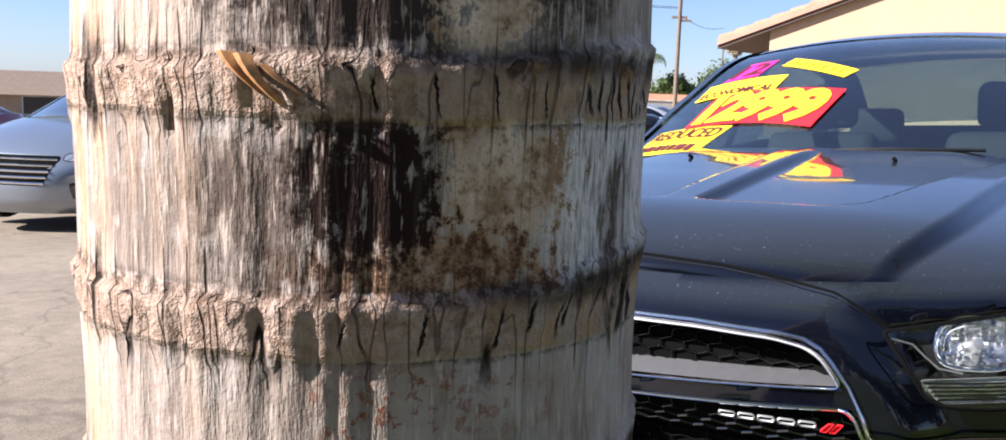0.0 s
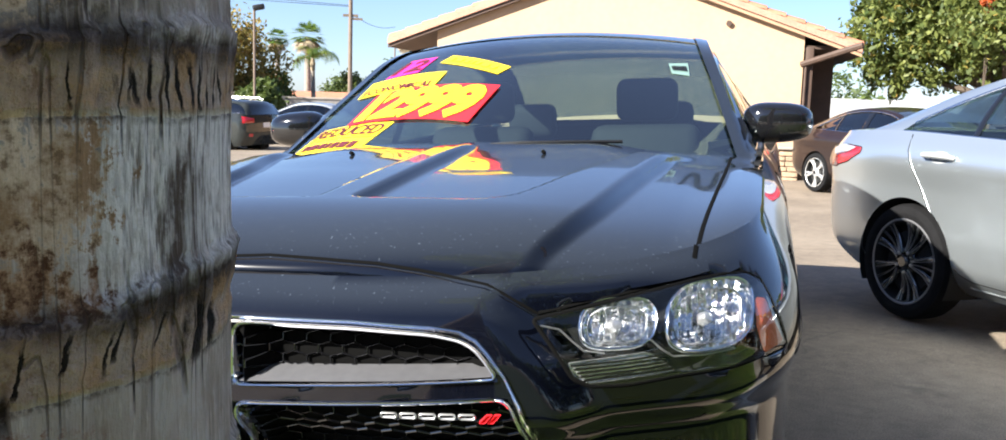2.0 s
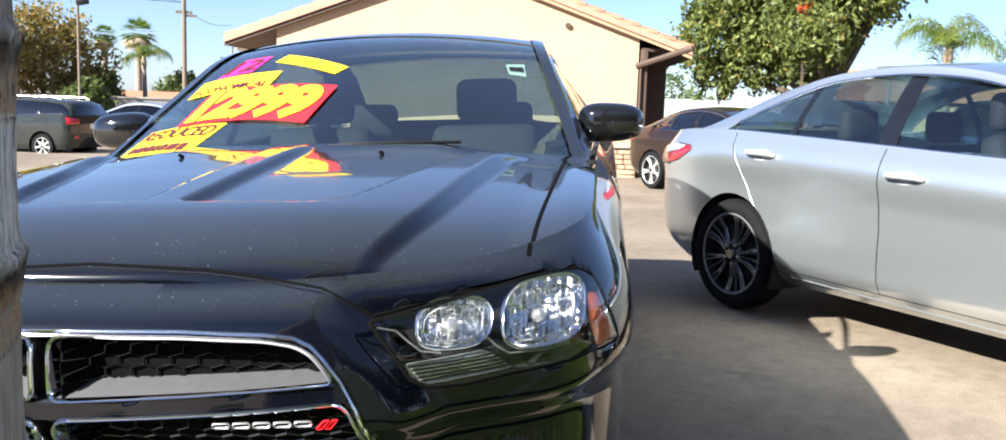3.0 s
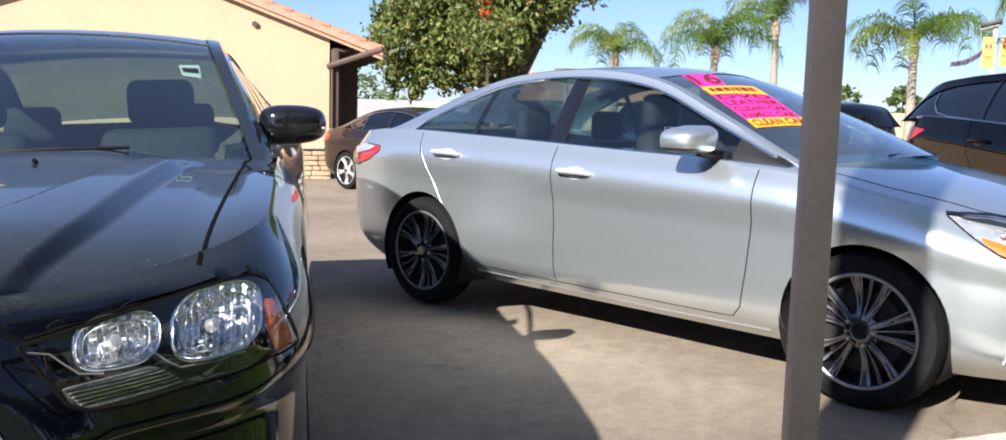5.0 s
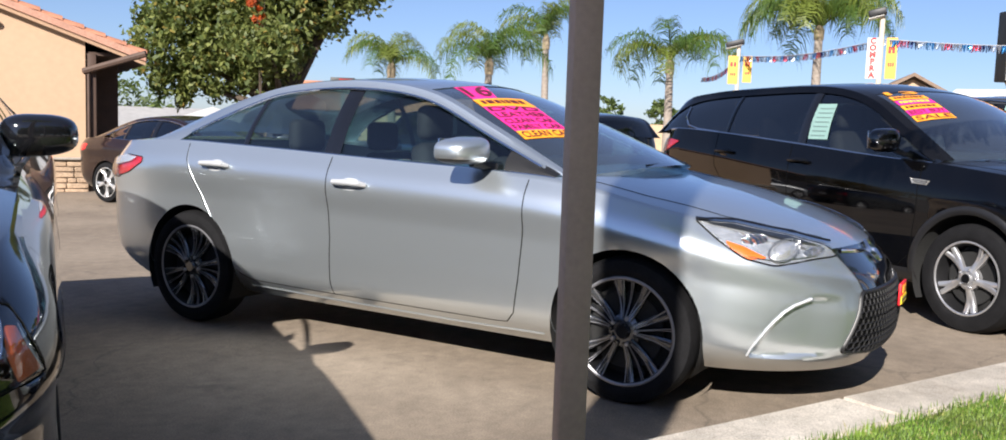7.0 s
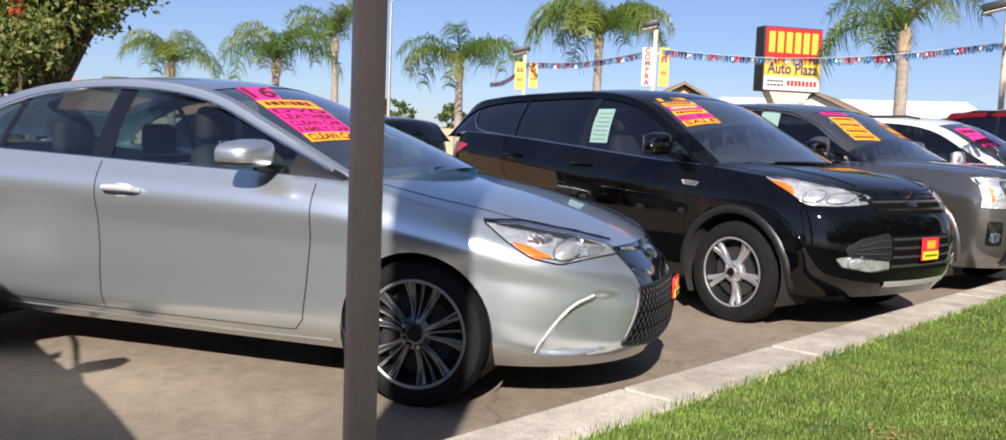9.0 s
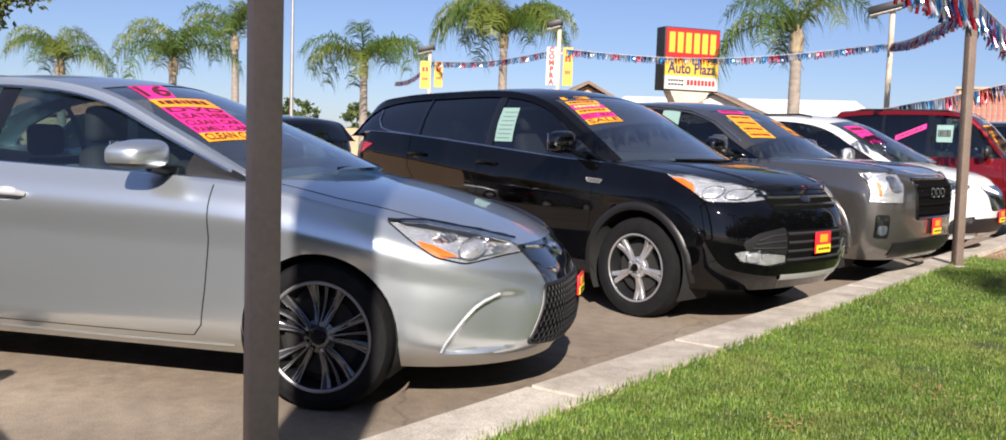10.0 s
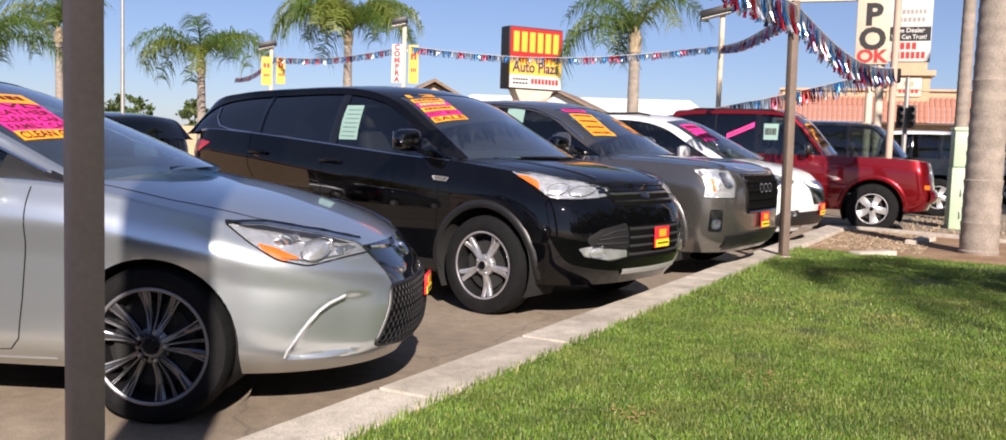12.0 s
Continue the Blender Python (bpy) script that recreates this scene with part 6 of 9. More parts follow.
# grey suv --------------------------------------------------------------
B = te_bvh
for sg, side in ((1, "left"), (-1, "right")):
    lamp(bronze_car, B, "front", mirrored([(0.86, 1.03), (0.62, 1.04), (0.66, 0.77), (0.89, 0.77)], sg), [(0.72 * sg, 0.93, 0.05, 0.07)], mirrored([(0.846, 0.95), (0.826, 0.95), (0.83, 0.83), (0.85, 0.83)], sg), housing=LAMP_SILVER)
    lamp(bronze_car, B, "front", mirrored([(0.86, 0.66), (0.78, 0.66), (0.78, 0.46), (0.86, 0.46)], sg), [(0.82 * sg, 0.53, 0.03, 0.04)], None, housing=GLOSS_BLACK, name="fog_lamp")
    wing_mirror(bronze_car, 0.60, 1.02 * sg, 1.25, sg, GREY_PAINT, (0.17, 0.24, 0.17))
    part("fender_bulge", strip(B, side, [(1.43 + 0.46 * math.cos(a), 0.36 + 0.52 * math.sin(a)) for a in (math.radians(180 * k / 20) for k in range(21))], 0.08, -0.002, 0.016, step=0.2), GREY_PAINT, bronze_car)
    part("window_trim", tube([te_side(x, 0.97, 0.02, sg) for x in (0.7, 0.4, 0.1, -0.4, -1.0, -1.6)], 0.010, 6), CHROME, bronze_car)
    seam(bronze_car, B, "top", [(1.0, 0.80 * sg), (1.6, 0.78 * sg), (2.05, 0.66 * sg), (2.18, 0.4 * sg)], 0.008)
    part("hood_ridge", strip(B, "top", [(1.15, 0.60 * sg), (1.6, 0.58 * sg), (2.1, 0.52 * sg)], 0.06, -0.002, 0.010), GREY_PAINT, bronze_car)
poly = [(-0.47, 0.985), (0.47, 0.985), (0.44, 0.63), (-0.44, 0.63)]
g = part("grille_opening", decal(B, "front", rounded(poly, 0.03), 0.002, 0), SEAM, bronze_car)
for k in range(4):
    part("grille_bar", strip(B, "front", [(-0.45, 0.67 + 0.08 * k), (0, 0.67 + 0.08 * k), (0.45, 0.67 + 0.08 * k)], 0.035, 0.003, 0.012), SEAM, g)
part("grille_frame", strip(B, "front", rounded(poly, 0.03), 0.03, 0.002, 0.014, closed=True), GLOSS_BLACK, g)
bm = bmesh.new()
for k in range(3):
    strip(B, "front", oval(-0.13 + 0.13 * k, 0.855, 0.045, 0.035, 14, 4), 0.016, 0.02, 0.006, closed=True, step=0.1, bm=bm)
part("grille_badge", bm, CHROME, bronze_car)
part("bumper_valance", strip(B, "front", [(-0.72, 0.35), (-0.4, 0.37), (0, 0.37), (0.4, 0.37), (0.72, 0.35)], 0.17, 0.002, 0.012), TRIM, bronze_car)
plate(bronze_car, B, -0.02, 0.55, 0.22, 0.15)
arch_trim(bronze_car, B, BRONZE_SUV_SPEC, 0.04, 0.015, TRIM)
P = on_tree(te_glass)
banner(bronze_car, P, [(0.753, -0.617), (0.892, -0.375), (0.404, -0.236), (0.289, -0.503)], [(0.85, 1, STICK_PINK, "-", INK), (0.58, 0.75, STICK_ORANGE, "-", INK), (0.39, 0.56, STICK_ORANGE, "-", INK), (0.20, 0.37, STICK_ORANGE, "-", INK), (0, 0.18, STICK_ORANGE, "-", INK)], 0.003)
banner(bronze_car, P, [(0.893, 0.025), (0.95, 0.22), (0.66, 0.26), (0.60, 0.06)], [(0.5, 1, STICK_ORANGE, "-", INK), (0, 0.48, STICK_ORANGE, "-", INK)], 0.003)
banner(bronze_car, on_pane(te_side, -1), [(-0.19, 1.40), (-0.01, 1.40), (-0.03, 1.575), (-0.25, 1.575)], [(0, 1, PAPER, "", INK)], 0.006)

# white suv -------------------------------------------------------------
B = en_bvh
for sg, side in ((1, "left"), (-1, "right")):
    lamp(white_car, B, side, [(1.45, 0.985), (1.70, 0.93), (1.88, 0.86), (1.86, 0.80), (1.72, 0.77), (1.55, 0.82)], [(1.72, 0.85, 0.05, 0.04)], None, housing=LAMP_SILVER)
    lamp(white_car, B, "front", mirrored([(0.74, 0.50), (0.60, 0.52), (0.60, 0.44), (0.72, 0.43)], sg), [(0.67 * sg, 0.475, 0.035, 0.03)], None, housing=TRIM, name="fog_lamp")
    wing_mirror(white_car, 0.60, 0.99 * sg, 1.17, sg, WHITE_PAINT, (0.17, 0.24, 0.16))
    seam(white_car, B, "top", [(1.0, 0.80 * sg), (1.5, 0.74 * sg), (1.8, 0.6 * sg)], 0.008)
    part("roof_rail", tube([(0.0, 0.61 * sg, 1.63), (-0.15, 0.61 * sg, 1.655), (-1.4, 0.61 * sg, 1.64), (-1.55, 0.61 * sg, 1.58)], 0.014, 8), TRIM, white_car)
g = part("grille_opening", decal(B, "front", rounded([(-0.38, 0.86), (0.38, 0.86), (0.30, 0.58), (-0.30, 0.58)], 0.05), 0.002, 0), SEAM, white_car)
for k in range(11):
    y = -0.32 + 0.064 * k
    part("grille_bar", strip(B, "front", [(y * 0.85, 0.59), (y, 0.85)], 0.018, 0.003, 0.01), CHROME, g)
part("lower_bumper", strip(B, "front", [(-0.80, 0.40), (-0.4, 0.42), (0, 0.42), (0.4, 0.42), (0.80, 0.40)], 0.17, 0.001, 0.012), TRIM, white_car)
part("skid_plate", strip(B, "front", [(-0.45, 0.31), (0, 0.31), (0.45, 0.31)], 0.06, 0.004, 0.014), ALLOY, white_car)
arch_trim(white_car, B, SMALL_SUV_SPEC, 0.06, 0.02, TRIM)
plate(white_car, B, 0.0, 0.52, 0.28, 0.15)
banner(white_car, on_tree(en_glass), [(0.75, -0.55), (0.84, -0.28), (0.45, -0.22), (0.36, -0.5)], [(0.6, 1, STICK_PINK, "-", INK), (0, 0.55, STICK_PINK, "-", INK)], 0.003)

# red suv ---------------------------------------------------------------
B = li_bvh
for sg, side in ((1, "left"), (-1, "right")):
    lamp(red_car, B, "front", oval(0.64 * sg, 0.93, 0.105, 0.10, 24, 3), [(0.64 * sg, 0.93, 0.08, 0.08, 2)], None, housing=LAMP_SILVER)
    part("corner_lamp", decal(B, side, [(1.95, 0.77), (2.03, 0.77), (2.03, 0.71), (1.96, 0.71)], 0.004, 0.003, rings=3), AMBER, red_car)
    wing_mirror(red_car, 0.24, 0.98 * sg, 1.27, sg, TRIM, (0.15, 0.22, 0.18))
    part("belt_strip", strip(B, side, [(-0.8, 0.72), (0.3, 0.72), (0.85, 0.72)], 0.06, 0.0, 0.012), RED_PAINT, red_car)
    part("roof_rail", tube([(-0.2, 0.62 * sg, 1.84), (-0.35, 0.62 * sg, 1.885), (-1.6, 0.62 * sg, 1.885), (-1.75, 0.62 * sg, 1.84)], 0.016, 8), TRIM, red_car)
part("hood_seam", strip(B, "front", [(-0.75, 1.045), (0, 1.055), (0.75, 1.045)], 0.008, 0.001, 0.001), SEAM, red_car)
for k in range(7):
    y = -0.36 + 0.12 * k
    part("grille_slot", decal(B, "front", oval(y, 0.91, 0.04, 0.10, 20, 4), 0.002, 0), SEAM, red_car)
part("front_bumper", strip(B, "front", [(-0.86, 0.60), (-0.4, 0.60), (0.4, 0.60), (0.86, 0.60)], 0.20, 0.01, 0.05), RED_PAINT, red_car)
part("bumper_opening", decal(B, "front", [(-0.4, 0.50), (0.4, 0.50), (0.4, 0.42), (-0.4, 0.42)], 0.004, 0), SEAM, red_car)
arch_trim(red_car, B, BOXY_SUV_SPEC, 0.07, 0.02, RED_PAINT)
side_seams(red_car, B, [[(0.47, 1.12), (0.50, 0.80), (0.48, 0.45), (-0.55, 0.43), (-0.56, 1.14)], [(-0.56, 0.43), (-0.95, 0.50), (-1.16, 0.85), (-1.20, 1.14)]], [(-0.45, 1.02), (-1.12, 1.02)], RED_PAINT, 0)
banner(red_car, on_tree(li_glass), [(0.45, -0.62), (0.52, -0.2), (0.24, -0.15), (0.14, -0.58)], [(0.66, 1, STICK_ORANGE, "-", INK), (0.33, 0.63, STICK_ORANGE, "-", INK), (0, 0.3, STICK_ORANGE, "-", INK)], 0.003)
banner(red_car, on_pane(li_side, -1), [(-0.46, 1.40), (-0.24, 1.40), (-0.24, 1.66), (-0.47, 1.66)], [(0, 1, PAPER, "-", BLACK_INK)], 0.006)
banner(red_car, on_pane(li_side, -1), [(-1.05, 1.40), (-0.62, 1.60), (-0.62, 1.68), (-1.05, 1.48)], [(0, 1, STICK_PINK, "-", INK)], 0.006)

# ---------------------------------------------------------------- more parked cars
def far_car(name, spec, m, label, category="car"):
    return build_car(name, spec, m, label, category)


brown, bb, _, _ = far_car("brown_sedan", dict(SEDAN, wheel=(0.335, 0.245, 0.215, "five", ALLOY)), at(12.02, 11.33, -94, -0.27), "dark brown sedan parked by the office porch")
for side in ("left", "right"):
    part("tail_lamp", decal(bb, side, [(-2.12, 0.93), (-1.96, 0.965), (-1.86, 0.955), (-1.92, 0.86), (-2.05, 0.83)], 0.003, 0.003), RED_LAMP, brown)
sor, so_b, _, _ = far_car("dark_suv", dict(SUV, paint=paint("dark_green_grey_paint", (0.02, 0.024, 0.024), dust=0.03)), at(2.9, 30.3, 135, lie(2.9, 29.5) - 0.15), "dark grey suv with silver roof rails seen from behind", "suv")
for sg in (1, -1):
    part("tail_lamp", decal(so_b, "rear", mirrored([(0.84, 1.16), (0.52, 1.10), (0.54, 0.98), (0.86, 0.96)], sg), 0.003, 0.004), RED_LAMP, sor)
    part("roof_rail", tube([(0.05, 0.60 * sg, 1.65), (-0.1, 0.60 * sg, 1.70), (-1.6, 0.60 * sg, 1.69), (-1.75, 0.60 * sg, 1.63)], 0.02, 8), ALLOY, sor)
    part("bumper_reflector", decal(so_b, "rear", mirrored([(0.72, 0.66), (0.60, 0.66), (0.60, 0.58), (0.72, 0.58)], sg), 0.003, 0.002), RED_LAMP, sor)
part("rear_plate", decal(so_b, "rear", [(-0.16, 0.98), (0.16, 0.98), (0.16, 0.84), (-0.16, 0.84)], 0.006, 0), WHITE_PLASTIC, sor)
far_car("pale_sedan", dict(SEDAN, paint=paint("pale_grey_paint", (0.5, 0.52, 0.54), metal=0.6)), at(6.6, 33.5, 150, lie(6.6, 33)), "pale grey sedan parked beside a dark suv")
grs, gr_b, _, _ = far_car("blue_grey_sedan", dict(SEDAN, paint=BLUEGREY_PAINT, side_glass=[MID_GLASS]), at(-3.35, 10.94, -104, -0.27), "blue-grey sedan with a chrome slatted grille")
for sg, side in ((1, "left"), (-1, "right")):
    lamp(grs, gr_b, side, [(1.62, 0.845), (1.80, 0.825), (2.0, 0.78), (2.13, 0.735), (2.185, 0.68), (2.0, 0.64), (1.80, 0.70)], [(1.95, 0.72, 0.06, 0.045)], None, housing=LAMP_SILVER)
    lamp(grs, gr_b, "front", mirrored([(0.78, 0.50), (0.56, 0.48), (0.58, 0.34), (0.74, 0.34)], sg), [(0.66 * sg, 0.41, 0.05, 0.045)], None, housing=GLOSS_BLACK, name="fog_lamp")
g = part("grille_opening", decal(gr_b, "front", rounded([(-0.46, 0.72), (0.46, 0.72), (0.36, 0.46), (-0.36, 0.46)], 0.05), 0.002, 0), SEAM, grs)
for k in range(5):
    part("grille_bar", strip(gr_b, "front", [(-0.37 - 0.015 * k, 0.48 + 0.052 * k), (0, 0.48 + 0.052 * k), (0.37 + 0.015 * k, 0.48 + 0.052 * k)], 0.024, 0.003, 0.01), CHROME, g)
far_car("red_sedan", dict(SEDAN, paint=RED_PAINT), at(-7.6, 13.4, -95, lie(-7.6, 12.6)), "dark red sedan behind another in a row")
far_car("pale_blue_sedan", dict(SEDAN, paint=BLUEGREY_PAINT), at(-10.4, 14.6, -95, lie(-10.4, 13.8)), "grey-blue sedan at the end of a row")
far_car("blue_suv", dict(BOXY_SUV_SPEC, paint=NAVY_PAINT), at(20.6, -8.6, -112), "dark blue boxy suv behind a red one", "suv")
far_car("white_pickup", dict(BOXY_SUV_SPEC, paint=WHITE_PAINT), at(25.6, -13.0, -112), "white pickup at the end of the row", "pickup")
far_car("dark_wagon", SUV, at(16.6, 9.6, 55, lie(16.6, 9.6)), "dark suv parked across the lot", "suv")
far_car("black_wagon", dict(SUV, paint=JET_PAINT), at(18.3, 7.6, 55, lie(18.3, 7.6)), "black suv parked across the lot", "suv")
far_car("bronze_wagon", dict(SUV, paint=GREY_PAINT), at(15.0, 12.2, 55, lie(15.0, 12.2)), "grey suv parked across the lot", "suv")

# ---------------------------------------------------------------- signs, lamps, bunting
STEEL = plain("galvanised_steel", (0.42, 0.41, 0.39), rough=0.5, metal=0.7, vary=0.15, scale=4)
BEIGE = plain("beige_paint", (0.60, 0.52, 0.40), rough=0.6, vary=0.1, scale=3)
SIGN_WHITE = plain("sign_white", (0.56, 0.55, 0.53), rough=0.5, vary=0.05, scale=2)
SIGN_YELLOW = plain("sign_yellow", (0.78, 0.44, 0.05), rough=0.5, vary=0.06, scale=2)
SIGN_RED = plain("sign_red", (0.42, 0.022, 0.022), rough=0.5, vary=0.06, scale=2)
SIGN_NAVY = plain("sign_navy", (0.03, 0.025, 0.09), rough=0.5, vary=0)
SIGN_BLACK = plain("sign_black", (0.015, 0.015, 0.016), rough=0.5, vary=0.1, scale=2)
TIMBER = plain("pole_timber", (0.19, 0.145, 0.11), rough=0.85, vary=0.2, scale=3, bump=0.2)


def facing(x, y, z, turn=0.0):
    """A pose whose -y side looks at the origin of the plan, turned by turn degrees."""
    return pose(x, y, z + lie(x, y), 0, 0, math.degrees(math.atan2(y, x)) - 90 + turn)


def panel(sign, x, z, w, h, mat, y=-0.0, name="panel", d=0.03):
    return part(name, box(w, d, h, (x, y, z)), mat, sign, smooth=False)


def words(holder, text, x, z, size, mat, y, squeeze=1.0, bold=0.0, name="lettering"):
    return part(name, lettering(text, size, lambda u, v: Vector((x + u, y, z + v)), bold=bold, squeeze=squeeze), mat, holder, smooth=False)


def marks(holder, x, z, w, h, n, mat, y):
    for k in range(n):
        part("writing_bar", box(w / n * 0.7, 0.004, h, (x - w / 2 + w * (k + 0.5) / n, y, z)), mat, holder, smooth=False)


# dealer sign
sign = thing("dealer_sign", facing(32.05, -1.72, 0, 32), "large red and yellow dealer sign on a pedestal", "sign")
part("cabinet", box(2.1, 0.55, 2.05, (0, 0.28, 4.05), 0.02), SIGN_BLACK, sign)
panel(sign, 0, 4.56, 2.02, 0.96, SIGN_RED, -0.012)
panel(sign, 0, 3.79, 2.02, 0.58, SIGN_YELLOW, -0.012)
panel(sign, 0, 3.28, 2.02, 0.44, SIGN_WHITE, -0.012)
marks(sign, -0.02, 4.58, 1.86, 0.66, 6, SIGN_YELLOW, -0.034)
words(sign, "Auto Plaza", 0, 3.74, 0.50, SIGN_NAVY, -0.034, 0.84, 0.012)
marks(sign, 0.35, 3.30, 1.1, 0.17, 8, SIGN_RED, -0.034)
marks(sign, -0.6, 3.35, 0.6, 0.06, 6, SIGN_BLACK, -0.034)
marks(sign, -0.6, 3.22, 0.6, 0.06, 5, SIGN_BLACK, -0.034)
part("pedestal", prism([(-0.35, 0), (0.35, 0), (0.35, 2.3), (0.75, 3.03), (-0.75, 3.03), (-0.35, 2.3)], 0.05, 0.5), BEIGE, sign, smooth=False)


def flag_lamp(at_, h, label, panels, lamp_w=0.55):
    """Lamp pole with banners on it."""
    t = thing("lot_lamp", facing(at_[0], at_[1], 0), label, "lamp post", "lamp posts of the lot")
    part("pole", tube([(0, 0, 0), (0, 0, h)], 0.06, 10), BEIGE, t)
    part("lamp_head", box(lamp_w, 0.45, 0.16, (-0.12, 0, h + 0.05), 0.03, m=Matrix.Rotation(radians(-14), 4, "Y")), SIGN_BLACK, t)
    part("lamp_window", box(lamp_w * 0.86, 0.36, 0.02, (-0.14, 0, h - 0.05), 0.004, m=Matrix.Rotation(radians(-14), 4, "Y")), WHITE_PLASTIC, t)
    for x, z, w, hh, mat, text, ink in panels:
        p = part("banner", box(w, 0.02, hh, (x, -0.05, z), 0.004), mat, t, smooth=False)
        if text:
            n = len(text)
            for k, ch in enumerate(text):
                words(p, ch, x, z + hh / 2 - hh * (k + 0.5) / n, hh / n * 1.15, ink, -0.064, 1.0, 0.01)
        else:
            marks(p, x, z + hh * 0.2, w * 0.7, hh * 0.16, 2, ink, -0.064)
            marks(p, x, z - hh * 0.15, w * 0.6, hh * 0.1, 3, ink, -0.064)
    return t


flag_lamp((29.42, 6.5), 4.0, "lot lamp post with orange and white banners", [(-0.14, 3.25, 0.30, 0.85, SIGN_YELLOW, "", SIGN_RED), (0.28, 3.28, 0.26, 0.8, SIGN_YELLOW, "", SIGN_RED)])
flag_lamp((24.05, 2.0), 4.1, "lot lamp post with red-lettered white banner", [(-0.17, 3.1, 0.26, 0.95, SIGN_WHITE, "COMPRA", SIGN_RED), (0.24, 3.1, 0.24, 0.95, SIGN_YELLOW, "", SIGN_RED)], 0.4)
flag_lamp((21.5, -5.32), 4.25, "tall lot lamp post wound with tinsel", [], 0.75)


def street_light(at_, h, arm, label):
    t = thing("street_light", facing(at_[0], at_[1], 0), label, "street light")
    part("pole", tube([(0, 0, 0), (0, 0, h * 0.5), (0, 0, h)], [0.085, 0.07, 0.05], 10), STEEL, t)
    part("arm", tube([(0, 0, h), (arm * 0.15, 0, h + 0.3), (arm * 0.45, 0, h + 0.45), (arm, 0, h + 0.5)], 0.02, 8), STEEL, t)
    part("lamp_head", box(0.5, 0.2, 0.08, (arm + 0.2, 0, h + 0.48), 0.04), STEEL, t)


street_light((33.9, 12.7), 6.35, 1.3, "grey street light with a curved arm")
for p, h in (((5.49, 37.7), 5.0), ((16.9, 57.6), 5.9)):
    t = thing("lot_lamp", facing(p[0], p[1], 0), "tan lamp post with a dark box head", "lamp post", "lamp posts of the lot")
    part("pole", tube([(0, 0, 0), (0, 0, h)], 0.05, 10), TIMBER, t)
    part("lamp_head", box(0.45, 0.4, 0.2, (0.16, 0, h + 0.08), 0.05, m=Matrix.Rotation(radians(-12), 4, "Y")), SIGN_BLACK, t)
util = thing("utility_pole", facing(10.72, 43.8, 0), "wooden utility pole with a crossarm", "utility pole")
part("shaft", tube([(0, 0, 0), (0, 0, 10)], [0.11, 0.09], 10), TIMBER, util)
part("crossarm", box(0.7, 0.1, 0.12, (0, 0, 5.6)), TIMBER, util)
part("bracket", box(0.5, 0.1, 0.1, (0.3, 0, 5.45)), TIMBER, util)
WIRE = plain("cable", (0.05, 0.05, 0.05), rough=0.6, vary=0)
for a, b, sag in (((10.72, 43.8, 4.75), (16.9, 57.6, 5.2), 0.3), ((10.72, 43.8, 5.1), (-30, 48, 7.8), 0.5), ((10.72, 43.8, 5.05), (-30, 49, 7.2), 0.5)):
    pts = [Vector(a).lerp(Vector(b), k / 16) - Vector((0, 0, sag * math.sin(math.pi * k / 16))) for k in range(17)]
    tagged(part("overhead_wire", tube(pts, 0.013, 5), WIRE), "thin dark overhead wire", "wire", "overhead wires")

# tinsel bunting
FOIL = {c: plain("foil_" + c, v, rough=0.22, metal=0.75, vary=0.2, scale=20) for c, v in (("red", (0.36, 0.015, 0.03)), ("blue", (0.04, 0.19, 0.42)), ("silver", (0.34, 0.35, 0.38)), ("navy", (0.02, 0.03, 0.10)))}
ORDER = ["red", "silver", "blue", "silver", "navy", "red", "blue", "silver"]


def tassel(rnd, w, h, n):
    bm = bmesh.new()
    for k in range(n):
        x = w * (k / (n - 1) - 0.5) + rnd.uniform(-0.01, 0.01)
        l = h * rnd.uniform(0.75, 1.1)
        b = w / n * 0.62
        dx, dy, tw = rnd.uniform(-0.05, 0.05) * h, rnd.uniform(-0.25, 0.25) * h, rnd.uniform(-1, 1)
        rows = []
        for j in range(4):
            t = j / 3
            c = Vector((x + dx * t * t, dy * t * t, -l * t))
            o = Vector((b * math.cos(tw * t * 2), b * math.sin(tw * t * 2), 0))
            rows.append([c - o, c + o])
        grid(rows, bm=bm)
    return bm


TASSELS = {}


def bunting(points, sag, w, h, label, step=None):
    t = thing("tinsel_bunting", Matrix(), label, "bunting", "strings of tinsel bunting")
    rnd = random.Random(len(points) * 7 + int(h * 100))
    pts = []
    for a, b, s in zip(points, points[1:], sag):
        a, b = Vector(a), Vector(b)
        pts += [a.lerp(b, k / 20) - Vector((0, 0, s * math.sin(math.pi * k / 20))) for k in range(20)]
    pts.append(Vector(points[-1]))
    part("cord", tube(pts, 0.006 if h < 0.3 else 0.008, 5), SIGN_WHITE, t)
    dist, k, i = 0.0, 0, 0
    total = sum((b - a).length for a, b in zip(pts, pts[1:]))
    s = w / 2
    while s < total:
        acc = 0.0
        for a, b in zip(pts, pts[1:]):
            L = (b - a).length
            if acc + L >= s:
                p = a.lerp(b, (s - acc) / L)
                d = b - a
                break
            acc += L
        c = ORDER[k % len(ORDER)]
        key_ = (c, k % 3, round(w, 2), round(h, 2))
        if key_ not in TASSELS:
            o = part("tassel", tassel(random.Random(k + 3), w * 0.96, h, 11), FOIL[c], None, smooth=False)
            TASSELS[key_] = o.data
            bpy.data.objects.remove(o)
        o = new("tassel", TASSELS[key_])
        o.parent = t
        o.matrix_local = Matrix.Translation(p) @ Matrix.Rotation(math.atan2(d.y, d.x), 4, "Z") @ Matrix.Rotation(-math.atan2(d.z, math.hypot(d.x, d.y)), 4, "Y")
        s += w
        k += 1
    return t



